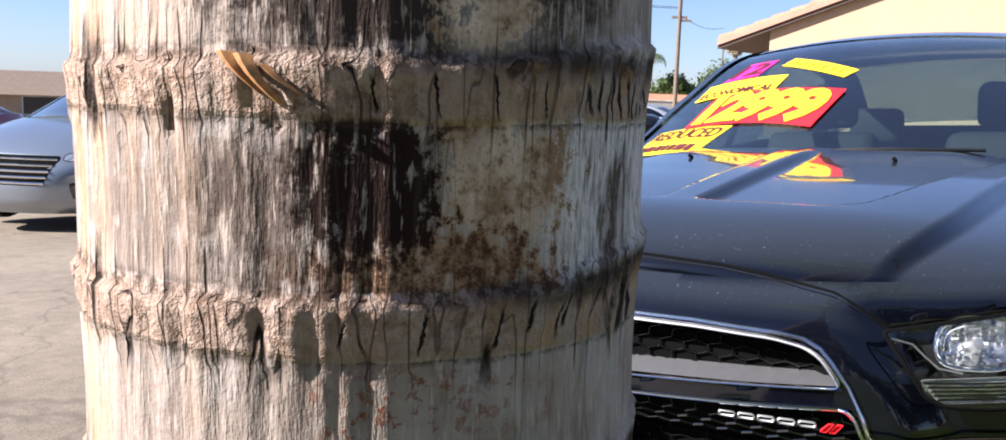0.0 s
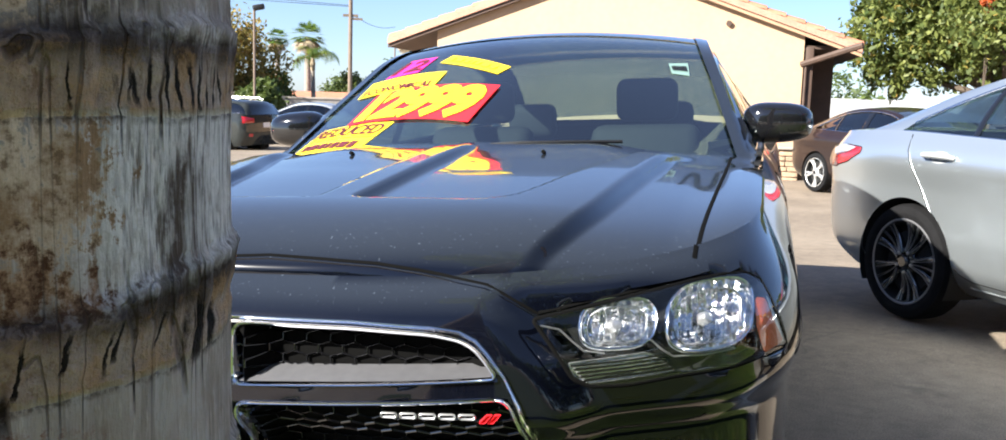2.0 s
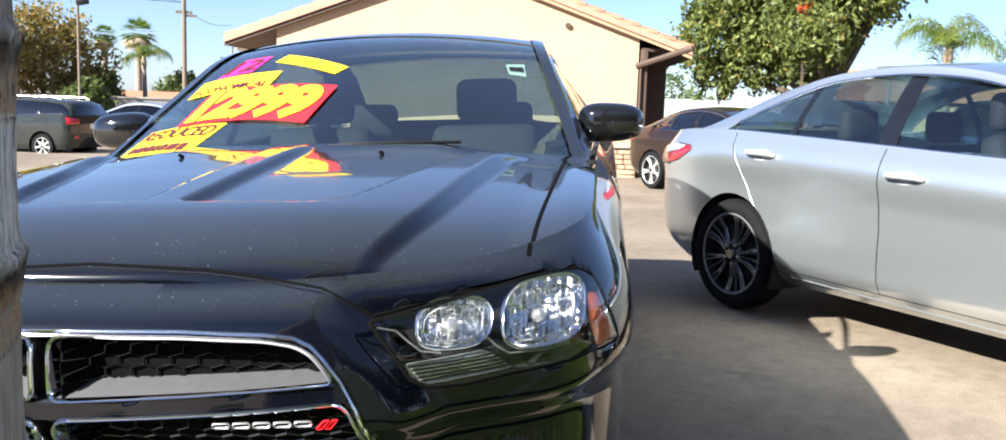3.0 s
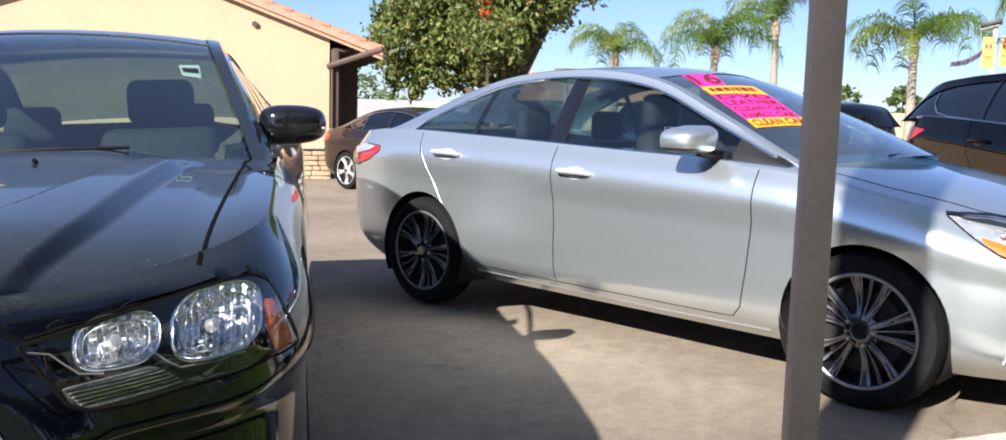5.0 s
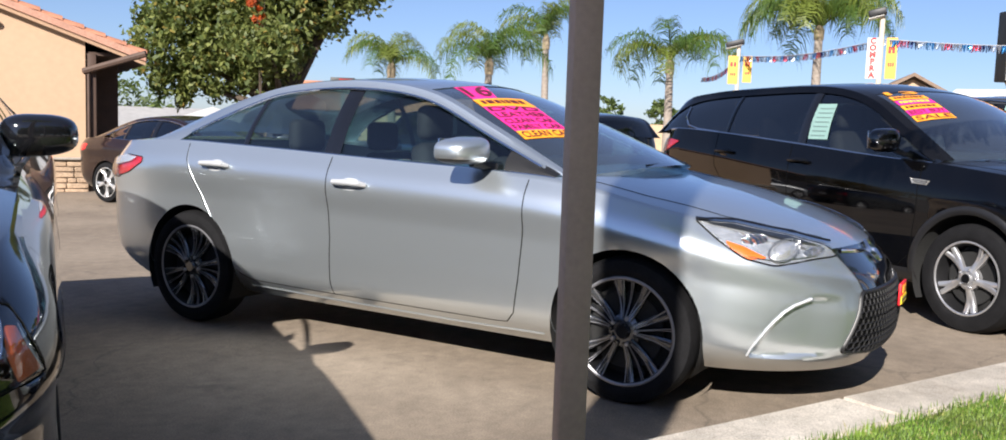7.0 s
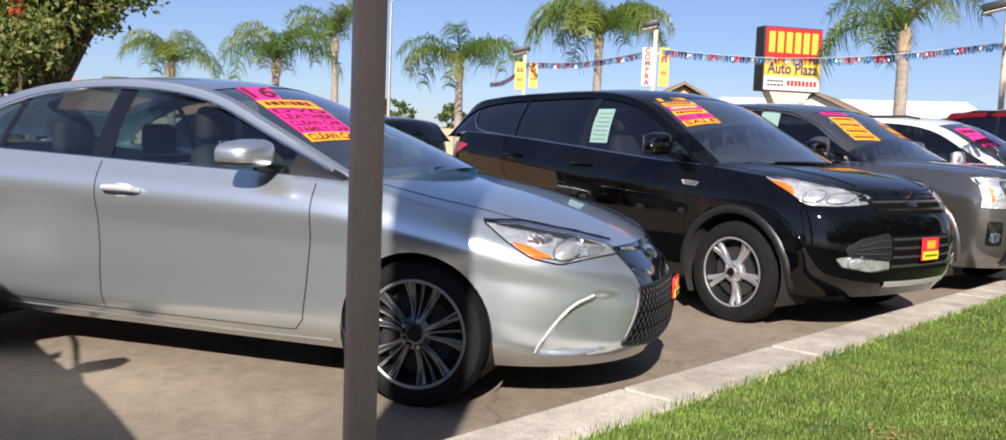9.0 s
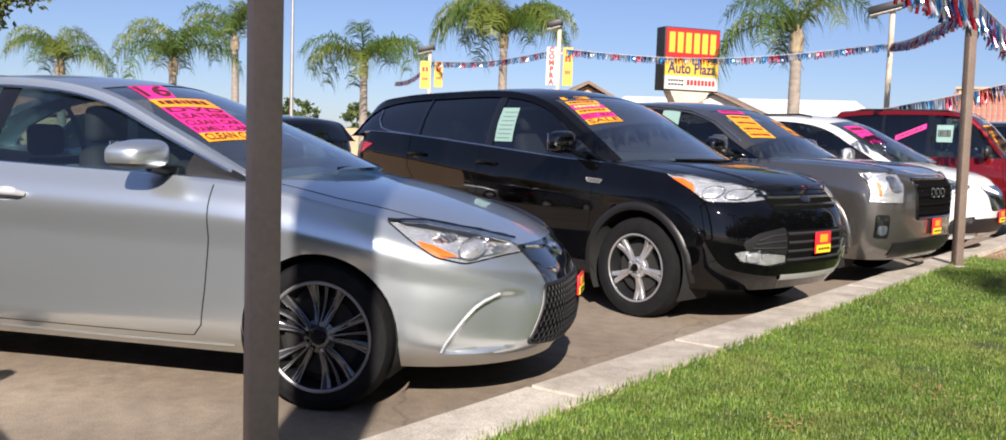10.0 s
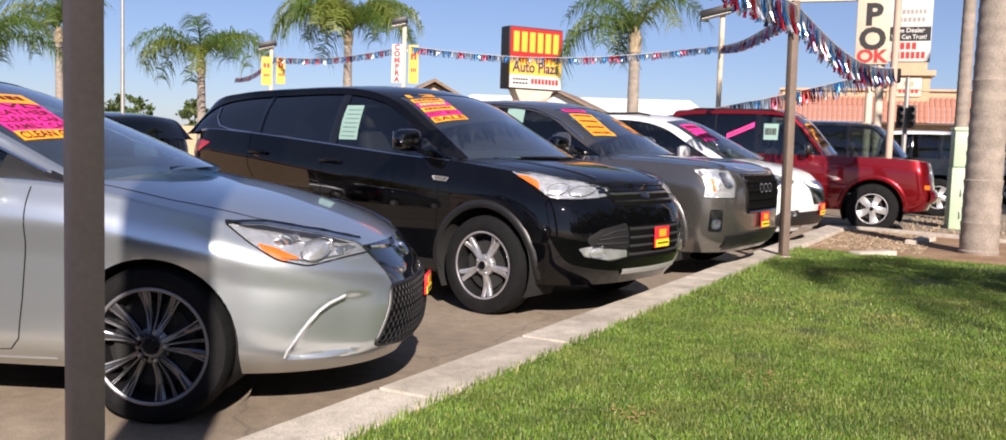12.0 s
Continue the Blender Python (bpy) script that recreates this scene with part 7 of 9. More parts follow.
bunting([(2.67, 0.985, 3.2), (10.28, -3.34, 2.76), (16.7, -7.2, 2.74), (21.0, -2.75, 1.72)], (0.25, 0.22, 0.12), 0.21, 0.30, "red, blue and silver tinsel bunting strung between posts")
bunting([(10.28, -3.34, 2.76), (21.5, -5.35, 3.55), (24.05, 1.95, 3.55), (29.42, 6.45, 3.6), (35.5, 9.2, 3.3)], (0.1, 0.28, 0.15, 0.2), 0.20, 0.17, "faded tinsel bunting strung across the lot")
tall = thing("utility_post", pose(16.72, -7.2, 0, 0, 0, 20), "tall tan timber post with bunting and dark boxes", "post")
part("shaft", tube([(0, 0, 0), (0, 0, 6)], 0.06, 10), POST_M, tall)
part("signal_box", box(0.34, 0.22, 0.26, (0.25, -0.15, 2.62), 0.03), SIGN_BLACK, tall)

# ---------------------------------------------------------------- the near palm trunk
def trunk_material():
    m, n, l, b = mat_base("palm_bark")
    tc = n.new("ShaderNodeTexCoord")

    def mapped(sx, sy, sz):
        q = n.new("ShaderNodeMapping")
        q.inputs["Scale"].default_value = (sx, sy, sz)
        l.new(tc.outputs["Object"], q.inputs["Vector"])
        return q.outputs[0]

    def noise_(vec, scale, detail=5, rough=0.6):
        t = n.new("ShaderNodeTexNoise")
        t.inputs["Scale"].default_value, t.inputs["Detail"].default_value, t.inputs["Roughness"].default_value = scale, detail, rough
        l.new(vec, t.inputs["Vector"])
        return t.outputs[0]

    def rng(v, a, b_, c=0.0, d=1.0):
        r = n.new("ShaderNodeMapRange")
        for k, q in zip((1, 2, 3, 4), (a, b_, c, d)):
            r.inputs[k].default_value = q
        l.new(v, r.inputs[0])
        return r.outputs[0]

    def mth(op, a, b_=None):
        t = n.new("ShaderNodeMath")
        t.operation = op
        for k, v in enumerate((a, b_)):
            if v is None:
                continue
            if isinstance(v, (int, float)):
                t.inputs[k].default_value = v
            else:
                l.new(v, t.inputs[k])
        return t.outputs[0]

    def mix(f, a, b_):
        t = n.new("ShaderNodeMix")
        t.data_type = "RGBA"
        l.new(f, t.inputs["Factor"])
        for k, v in (("A", a), ("B", b_)):
            if isinstance(v, tuple):
                t.inputs[k].default_value = (*v, 1)
            else:
                l.new(v, t.inputs[k])
        return t.outputs["Result"]
    whole = mapped(1, 1, 1)
    fibre = noise_(mapped(1, 1, 0.13), 95, 4, 0.7)
    fine = noise_(mapped(1, 1, 0.16), 260, 3, 0.6)
    coarse = noise_(mapped(1, 1, 0.06), 30, 4, 0.6)
    big = noise_(whole, 11, 5, 0.6)
    blotch = noise_(whole, 30, 6, 0.7)
    speck = noise_(whole, 120, 4, 0.75)
    line_a, line_b = noise_(mapped(1, 1, 0.05), 30, 1, 0.4), noise_(mapped(1, 1, 0.02), 60, 1, 0.4)

    def crackle(v, w):
        """Thin lines where a noise crosses its middle."""
        return rng(mth("ABSOLUTE", mth("SUBTRACT", v, 0.5)), w * 0.35, w, 1.0, 0.0)
    sep = n.new("ShaderNodeSeparateXYZ")
    l.new(tc.outputs["Object"], sep.inputs[0])
    X, Z = sep.outputs[0], sep.outputs[2]
    col = mix(rng(big, 0.38, 0.62), (0.245, 0.20, 0.168), (0.42, 0.36, 0.315))
    col = mix(rng(blotch, 0.50, 0.62, 0.0, 0.5), col, (0.42, 0.40, 0.395))
    col = mix(rng(coarse, 0.34, 0.46, 0.35, 0.0), col, (0.16, 0.12, 0.095))
    col = mix(rng(fibre, 0.36, 0.50, 0.45, 0.0), col, (0.15, 0.115, 0.095))
    col = mix(rng(fine, 0.57, 0.66, 0.0, 0.7), col, (0.50, 0.435, 0.385))

    def patch(cx, cz, rx, rz, wob, soft_):
        a = mth("DIVIDE", mth("SUBTRACT", X, cx), rx)
        c = mth("DIVIDE", mth("SUBTRACT", Z, cz), rz)
        d = mth("ADD", mth("MULTIPLY", a, a), mth("MULTIPLY", c, c))
        d = mth("ADD", d, mth("MULTIPLY", mth("SUBTRACT", blotch, 0.5), wob))
        d = mth("ADD", d, mth("MULTIPLY", mth("SUBTRACT", fine, 0.5), wob * 0.45))
        d = mth("ADD", d, mth("MULTIPLY", mth("SUBTRACT", speck, 0.5), wob * 0.5))
        return rng(d, 1.0 - soft_, 1.0 + soft_, 1.0, 0.0)
    cream = mix(rng(blotch, 0.40, 0.58), (0.30, 0.19, 0.11), (0.74, 0.60, 0.47))
    cream = mix(rng(speck, 0.34, 0.44, 0.5, 0.0), cream, (0.10, 0.07, 0.05))
    rust = mix(rng(speck, 0.40, 0.60), (0.09, 0.042, 0.022), (0.38, 0.235, 0.14))
    flecked = rng(fine, 0.50, 0.58, 1.0, 0.12)
    # peeled, scorched and rusty places of the bark; the first, pale patch also paints in sky light
    col = mix(patch(0.15, 1.15, 0.055, 0.07, 4.0, 0.6), col, mix(rng(fine, 0.40, 0.56), mix(rng(fibre, 0.40, 0.54), (0.17, 0.145, 0.13), (0.44, 0.415, 0.40)), (0.68, 0.65, 0.635)))
    col = mix(patch(0.078, 1.152, 0.034, 0.042, 7.0, 0.3), col, cream)
    col = mix(patch(0.042, 1.106, 0.058, 0.024, 6.0, 0.5), col, rust)
    col = mix(mth("MULTIPLY", patch(-0.020, 1.138, 0.050, 0.050, 4.0, 0.8), mth("MULTIPLY", flecked, 0.7)), col, (0.040, 0.026, 0.022))
    col = mix(mth("MULTIPLY", patch(0.012, 1.152, 0.036, 0.042, 4.5, 0.35), rng(fine, 0.58, 0.64, 1.0, 0.4)), col, (0.020, 0.010, 0.008))
    col = mix(mth("MULTIPLY", patch(0.030, 1.255, 0.095, 0.044, 3.5, 0.5), rng(fine, 0.55, 0.63, 1.0, 0.25)), col, (0.045, 0.032, 0.028))
    col = mix(patch(0.070, 1.237, 0.027, 0.022, 5.0, 0.3), col, cream)
    col = mix(mth("MULTIPLY", patch(0.045, 1.035, 0.06, 0.030, 4.0, 0.6), rng(speck, 0.52, 0.60)), col, (0.20, 0.06, 0.022))
    # tan streaks, stronger towards -x
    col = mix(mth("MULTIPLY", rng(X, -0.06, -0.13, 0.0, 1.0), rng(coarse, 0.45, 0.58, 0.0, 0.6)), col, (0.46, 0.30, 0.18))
    col = mix(mth("MULTIPLY", patch(0.152, 1.115, 0.012, 0.050, 3.0, 0.7), rng(fibre, 0.40, 0.60, 1.0, 0.3)), col, (0.085, 0.062, 0.052))
    # leaf scar rings
    ph = mth("FRACT", mth("DIVIDE", mth("ADD", mth("SUBTRACT", Z, 1.060 - 0.121 * 20), mth("MULTIPLY", mth("SUBTRACT", big, 0.5), 0.012)), 0.121))
    ring = mth("MULTIPLY", rng(ph, 0.0, 0.03), rng(ph, 0.26, 0.30, 1.0, 0.0))
    tan = mix(rng(speck, 0.4, 0.62), (0.25, 0.162, 0.115), (0.49, 0.375, 0.305))
    tan = mix(rng(big, 0.46, 0.56, 0.0, 0.6), tan, (0.35, 0.25, 0.19))
    col = mix(mth("MULTIPLY", ring, rng(fibre, 0.35, 0.6, 0.95, 0.6)), col, tan)
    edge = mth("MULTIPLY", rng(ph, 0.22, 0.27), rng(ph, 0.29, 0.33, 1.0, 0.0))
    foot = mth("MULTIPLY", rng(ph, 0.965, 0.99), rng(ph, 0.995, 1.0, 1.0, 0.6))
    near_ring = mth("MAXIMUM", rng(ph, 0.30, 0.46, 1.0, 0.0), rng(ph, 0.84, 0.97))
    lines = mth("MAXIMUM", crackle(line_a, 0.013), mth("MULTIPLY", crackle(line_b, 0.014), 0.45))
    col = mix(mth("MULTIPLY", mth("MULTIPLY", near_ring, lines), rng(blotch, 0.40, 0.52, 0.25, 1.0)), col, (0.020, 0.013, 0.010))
    col = mix(mth("MULTIPLY", crackle(line_b, 0.010), 0.35), col, (0.06, 0.045, 0.036))
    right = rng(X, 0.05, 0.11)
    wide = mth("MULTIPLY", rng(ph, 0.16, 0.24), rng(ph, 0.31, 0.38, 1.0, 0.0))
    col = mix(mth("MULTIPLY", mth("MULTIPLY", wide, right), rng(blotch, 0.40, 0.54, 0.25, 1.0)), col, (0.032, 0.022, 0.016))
    col = mix(mth("MULTIPLY", mth("MULTIPLY", ring, right), rng(blotch, 0.50, 0.60, 0.0, 0.6)), col, (0.42, 0.25, 0.12))
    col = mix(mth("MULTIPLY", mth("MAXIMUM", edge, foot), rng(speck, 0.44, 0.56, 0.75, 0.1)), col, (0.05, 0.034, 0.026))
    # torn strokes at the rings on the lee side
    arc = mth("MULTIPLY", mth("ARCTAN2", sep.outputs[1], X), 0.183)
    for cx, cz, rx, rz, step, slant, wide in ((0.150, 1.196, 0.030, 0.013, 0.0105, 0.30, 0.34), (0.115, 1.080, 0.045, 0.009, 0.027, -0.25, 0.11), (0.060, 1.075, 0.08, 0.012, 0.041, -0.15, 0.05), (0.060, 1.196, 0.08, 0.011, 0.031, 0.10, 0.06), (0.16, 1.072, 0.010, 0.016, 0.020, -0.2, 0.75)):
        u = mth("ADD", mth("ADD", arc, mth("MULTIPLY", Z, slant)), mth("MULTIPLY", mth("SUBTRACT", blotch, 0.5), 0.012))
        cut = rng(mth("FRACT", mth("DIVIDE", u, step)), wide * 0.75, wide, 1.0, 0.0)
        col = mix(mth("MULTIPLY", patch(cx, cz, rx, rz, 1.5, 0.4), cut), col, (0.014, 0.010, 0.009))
    weather = n.new("ShaderNodeMix")
    weather.data_type, weather.blend_type = "RGBA", "MULTIPLY"
    weather.inputs["Factor"].default_value, weather.inputs["B"].default_value = 1.0, (1.03, 0.995, 1.0, 1)
    l.new(col, weather.inputs["A"])
    l.new(weather.outputs["Result"], b.inputs["Base Color"])
    b.inputs["Roughness"].default_value = 0.92
    b.inputs["Specular IOR Level"].default_value = 0.2
    h = mth("ADD", mth("MULTIPLY", fibre, 0.7), mth("ADD", mth("MULTIPLY", fine, 0.4), mth("MULTIPLY", mth("MULTIPLY", ring, speck), 1.2)))
    h = mth("SUBTRACT", mth("ADD", h, mth("MULTIPLY", speck, 0.35)), mth("MULTIPLY", mth("MULTIPLY", near_ring, lines), 0.9))
    bp = n.new("ShaderNodeBump")
    bp.inputs["Strength"].default_value, bp.inputs["Distance"].default_value = 1.0, 0.0032
    l.new(h, bp.inputs["Height"]), l.new(bp.outputs[0], b.inputs["Normal"])
    return m


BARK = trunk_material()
PALE_BARK = plain("palm_bark_far", (0.265, 0.225, 0.19), rough=0.9, vary=0.3, scale=6, bump=0.4)
def through_light(m, color, share):
    """Lets part of the light pass through a leaf."""
    n, l = m.node_tree.nodes, m.node_tree.links
    tl, mx = n.new("ShaderNodeBsdfTranslucent"), n.new("ShaderNodeMixShader")
    tl.inputs[0].default_value, mx.inputs[0].default_value = (*color, 1), share
    l.new(n["Principled BSDF"].outputs[0], mx.inputs[1]), l.new(tl.outputs[0], mx.inputs[2])
    l.new(mx.outputs[0], n["Material Output"].inputs[0])
    return m


FROND = [through_light(plain("frond_green", (0.075, 0.135, 0.028), rough=0.42, vary=0.35, scale=2), (0.20, 0.30, 0.05), 0.4), through_light(plain("frond_yellow", (0.15, 0.195, 0.036), rough=0.42, vary=0.35, scale=2), (0.34, 0.38, 0.06), 0.4)]
HUSK = plain("palm_husk", (0.34, 0.27, 0.18), rough=0.9, vary=0.3, scale=8, bump=0.3)


def ring_out(z):
    """Radius added by the leaf scars."""
    ph = ((z - 1.060) / 0.121) % 1.0
    return 0.0045 * (ph / 0.29) ** 1.3 if ph < 0.29 else 0.0012 * max(0.0, 1 - (ph - 0.29) / 0.04) - 0.0008 * math.sin(math.pi * (ph - 0.29) / 0.71)


zz = [0.05, 0.12, 0.2, 0.3, 0.4, 0.5, 0.6, 0.7, 0.78] + [0.80 + 0.0045 * k for k in range(123)] + [1.37, 1.45, 1.6, 1.9, 2.4, 3.2, 4.2, 6.0, 8.0, 9.0]
rows = []
for z in zz:
    row = []
    for i in range(300):
        a = 2 * math.pi * i / 300
        c, s = math.cos(a), math.sin(a)
        wob = 0.004 * noise.noise(Vector((c * 1.3, s * 1.3, z * 2)))
        fib = 0.0022 * noise.noise(Vector((c * 22, s * 22, z * 3.0))) + 0.0012 * noise.noise(Vector((c * 60, s * 60, z * 6.0)))
        zt_ = z + 0.010 * noise.noise(Vector((c * 1.6, s * 1.6, 3.0))) - 0.012 * c
        lump = 0.0
        ph = ((zt_ - 1.060) / 0.121) % 1.0
        if ph < 0.33:
            lump = 0.0022 * noise.noise(Vector((c * 18, s * 18, z * 60))) - 0.007 * max(0, noise.noise(Vector((c * 30, s * 30, 5 + math.floor((zt_ - 1.06) / 0.121)))) - 0.28)
        r = 0.1855 + wob + fib + lump + ring_out(zt_) + 0.02 * max(0, 0.5 - z)
        row.append(Vector((r * c, r * s, z)))
    rows.append(row)
near_palm = thing("palm_tree", Matrix.Translation((TRUNK_AT.x, TRUNK_AT.y, 0)), "ringed grey palm trunk with scorched and peeling bark", "palm tree", "palm trees")
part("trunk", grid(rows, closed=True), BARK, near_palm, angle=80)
# torn husk on the upper ring
bm = bmesh.new()
for k, (a0, z0, w, h_, out) in enumerate(((-108, 1.214, 0.005, 0.020, 0.006), (-105, 1.213, 0.005, 0.024, 0.009), (-102, 1.208, 0.003, 0.014, 0.006))):
    a = math.radians(a0)
    rr = []
    for j in range(6):
        t = j / 5
        r = 0.187 + out * math.sin(math.pi * (0.15 + 0.8 * t))
        z = z0 - h_ * t
        a2 = a + 0.10 * t
        p = Vector((r * math.cos(a2), r * math.sin(a2), z))
        o = Vector((-math.sin(a2), math.cos(a2), 0)) * w * (1 - 0.6 * t)
        rr.append([p - o, p + Vector((math.cos(a2), math.sin(a2), 0)) * 0.004, p + o])
    grid(rr, bm=bm)
part("torn_husk", bm, plain("torn_husk", (0.45, 0.22, 0.08), rough=0.8, vary=0.4, scale=30), near_palm)


def frond_mesh(rnd, L, end, up, leaf, n):
    """A stalk that rises and arches over, with long leaflets hanging from it."""
    bm = bmesh.new()
    pts = [Vector((0, 0, 0))]
    side = rnd.uniform(-0.25, 0.25)
    for k in range(16):
        t = (k + 0.5) / 16
        el = up - (up - end) * t ** 1.15
        yaw = side * t * t
        pts.append(pts[-1] + Vector((math.cos(el) * math.cos(yaw), math.cos(el) * math.sin(yaw), math.sin(el))) * (L / 16))
    tube(pts, [0.034 * (1 - 0.85 * k / 16) for k in range(17)], 5, bm=bm, caps=False)
    for k in range(n):
        t = 0.13 + 0.86 * (k + rnd.uniform(-0.4, 0.4)) / n
        f = t * 16
        i = min(int(f), 15)
        p = pts[i].lerp(pts[i + 1], f - i)
        d = (pts[i + 1] - pts[i]).normalized()
        for sg in (1, -1):
            ln = leaf * (0.45 + 0.75 * math.sin(math.pi * min(1, 0.12 + 0.78 * t))) * rnd.uniform(0.65, 1.2)
            o = (d * rnd.uniform(0.2, 0.7) + Vector((0, sg, 0)) * rnd.uniform(0.45, 1.0) + Vector((0, 0, rnd.uniform(-0.2, 0.55)))).normalized()
            hang = rnd.uniform(0.45, 0.95)
            a = p + o * ln * 0.38
            b = p + o * ln * 0.60 + Vector((0, 0, -hang * 0.45 * ln))
            c = p + o * ln * 0.66 + Vector((0, 0, -hang * 0.95 * ln))
            w = d * rnd.uniform(0.010, 0.019)
            v = [bm.verts.new(q) for q in (p - w, p + w, a + w, a - w, b + w * 0.7, b - w * 0.7, c)]
            bm.faces.new(v[:4])
            bm.faces.new((v[3], v[2], v[4], v[5]))
            bm.faces.new((v[5], v[4], v[6]))
    return bm


FRONDS = []
rnd = random.Random(21)
for k in range(7):
    o = part("frond", frond_mesh(rnd, 3.1 * rnd.uniform(0.85, 1.12), radians(rnd.uniform(-88, -60)), radians(rnd.uniform(48, 80)), 0.72, 54), FROND[k % 2], None, smooth=False)
    FRONDS.append(o.data)
    bpy.data.objects.remove(o)


def queen_palm(x, y, zc, r0, scale, count, seed, label, spread=0.5):
    rnd = random.Random(seed)
    z0 = lie(x, y)
    t = thing("palm_tree", pose(x, y, z0), label, "palm tree", "palm trees")
    H = zc - z0
    pr = []
    lean = rnd.uniform(-0.15, 0.15)
    n = int(H / 0.17)
    for k in range(n + 1):
        z = H * k / n
        r = r0 * (1.15 - 0.35 * k / n)
        c = Vector((lean * (k / n) ** 2, 0, z))
        pr += [(r, c), (r * rnd.uniform(1.02, 1.05), c + Vector((0, 0, 0.09))), (r * 0.99, c + Vector((0, 0, 0.105)))]
    rows = [[c + Vector((r * math.cos(a), r * math.sin(a), 0)) for a in (2 * math.pi * i / 18 for i in range(18))] for r, c in pr]
    part("trunk", grid(rows, closed=True), PALE_BARK, t)
    part("crown_shaft", tube([(lean, 0, H - 0.15), (lean, 0, H + 0.25), (lean, 0, H + 0.6)], [r0 * 1.0, r0 * 1.1, r0 * 0.35], 10), HUSK, t)
    for k in range(count):
        o = new("frond", FRONDS[rnd.randrange(7)])
        o.parent = t
        az = 2 * math.pi * k / count * 2.4 + rnd.uniform(-0.3, 0.3)
        o.matrix_local = Matrix.Translation((lean, 0, H + 0.3)) @ Matrix.Rotation(az, 4, "Z") @ Matrix.Rotation(-rnd.uniform(-spread * 0.8, spread), 4, "Y") @ Matrix.Scale(scale * rnd.uniform(0.85, 1.1), 4)
    return t


rnd = random.Random(77)
for k in range(16):
    o = new("frond", FRONDS[rnd.randrange(7)])
    o.parent = near_palm
    o.matrix_local = Matrix.Translation((0, 0, 9.1)) @ Matrix.Rotation(2.4 * k, 4, "Z") @ Matrix.Rotation(-rnd.uniform(-0.4, 0.5), 4, "Y")
queen_palm(-3.6, -6.3, 6.6, 0.17, 0.8, 12, 19, "palm whose shadow falls over the lawn")
queen_palm(32.0, 20.66, 3.1, 0.16, 0.85, 15, 1, "queen palm with drooping green fronds")
queen_palm(32.11, 16.51, 3.3, 0.16, 0.95, 16, 2, "queen palm with yellowing lower fronds")
queen_palm(40.03, 17.6, 4.9, 0.17, 1.1, 14, 3, "tall slender queen palm beyond the lot")
queen_palm(36.58, 10.73, 3.6, 0.17, 1.15, 14, 4, "queen palm with long arching fronds")
queen_palm(41.71, 5.95, 5.4, 0.20, 1.35, 30, 5, "full-crowned palm with a thick trunk", spread=0.35)
queen_palm(26.81, -4.22, 4.0, 0.17, 0.98, 12, 6, "dark green palm standing behind the cars", spread=0.7)
queen_palm(10.3, 50.0, 2.35, 0.12, 0.55, 14, 7, "low palm behind the wall")
queen_palm(11.45, -6.10, 7.0, 0.190, 1.2, 14, 8, "pale ringed palm trunk in a soil bed")
queen_palm(17.9, -9.06, 8.0, 0.115, 1.2, 12, 9, "slim ringed palm trunk behind another")


def fan_palm(x, y, zc, r, seed):
    """Fan palm with a round crown over a skirt of dead leaves."""
    rnd = random.Random(seed)
    z0 = lie(x, y)
    t = thing("fan_palm", pose(x, y, z0), "fan palm with a round crown and dry skirt", "palm tree", "palm trees")
    H = zc - z0
    part("trunk", tube([(0, 0, 0), (0, 0, H * 0.5), (0, 0, H)], [0.24, 0.2, 0.17], 10), PALE_BARK, t)
    for nm, lo, hi, mat, cnt in (("crown", -0.35, 1.0, FROND[0], 90), ("skirt", -1.0, -0.45, HUSK, 50)):
        bm = bmesh.new()
        for k in range(cnt):
            el, az = math.asin(rnd.uniform(lo, hi)), rnd.uniform(0, 2 * math.pi)
            d = Vector((math.cos(el) * math.cos(az), math.cos(el) * math.sin(az), math.sin(el)))
            s = d.cross(Vector((0, 0, 1))).normalized()
            c = Vector((0, 0, H)) + d * r * rnd.uniform(0.45, 0.7)
            for j in range(7):
                a = (j - 3) * 0.26
                tip = c + (d * math.cos(a) + s * math.sin(a)) * r * 0.45 + Vector((0, 0, -0.12 * r))
                v = [bm.verts.new(q) for q in (c - s * 0.05 + s * 0.05 * (j - 3), c + s * 0.05 + s * 0.05 * (j - 3), tip)]
                bm.faces.new(v)
        part(nm, bm, mat, t, smooth=False)


fan_palm(11.75, 58.9, 4.4, 1.15, 11)
fan_palm(12.45, 74.0, 4.9, 1.0, 12)
fan_palm(20.58, 67.0, 4.9, 0.95, 13)

# ---------------------------------------------------------------- broadleaf trees
def leaf_material(name, c1, c2, c3):
    m, n, l, b = mat_base(name)
    g, r = n.new("ShaderNodeNewGeometry"), n.new("ShaderNodeValToRGB")
    r.color_ramp.elements[0].color, r.color_ramp.elements[1].color = (*c1, 1), (*c2, 1)
    e = r.color_ramp.elements.new(0.93)
    e.color = (*c2, 1)
    r.color_ramp.elements[2].color = (*c3, 1)
    l.new(g.outputs["Random Per Island"], r.inputs[0]), l.new(r.outputs[0], b.inputs["Base Color"])
    b.inputs["Roughness"].default_value = 0.6
    return through_light(m, tuple(1.5 * v for v in c2), 0.3)


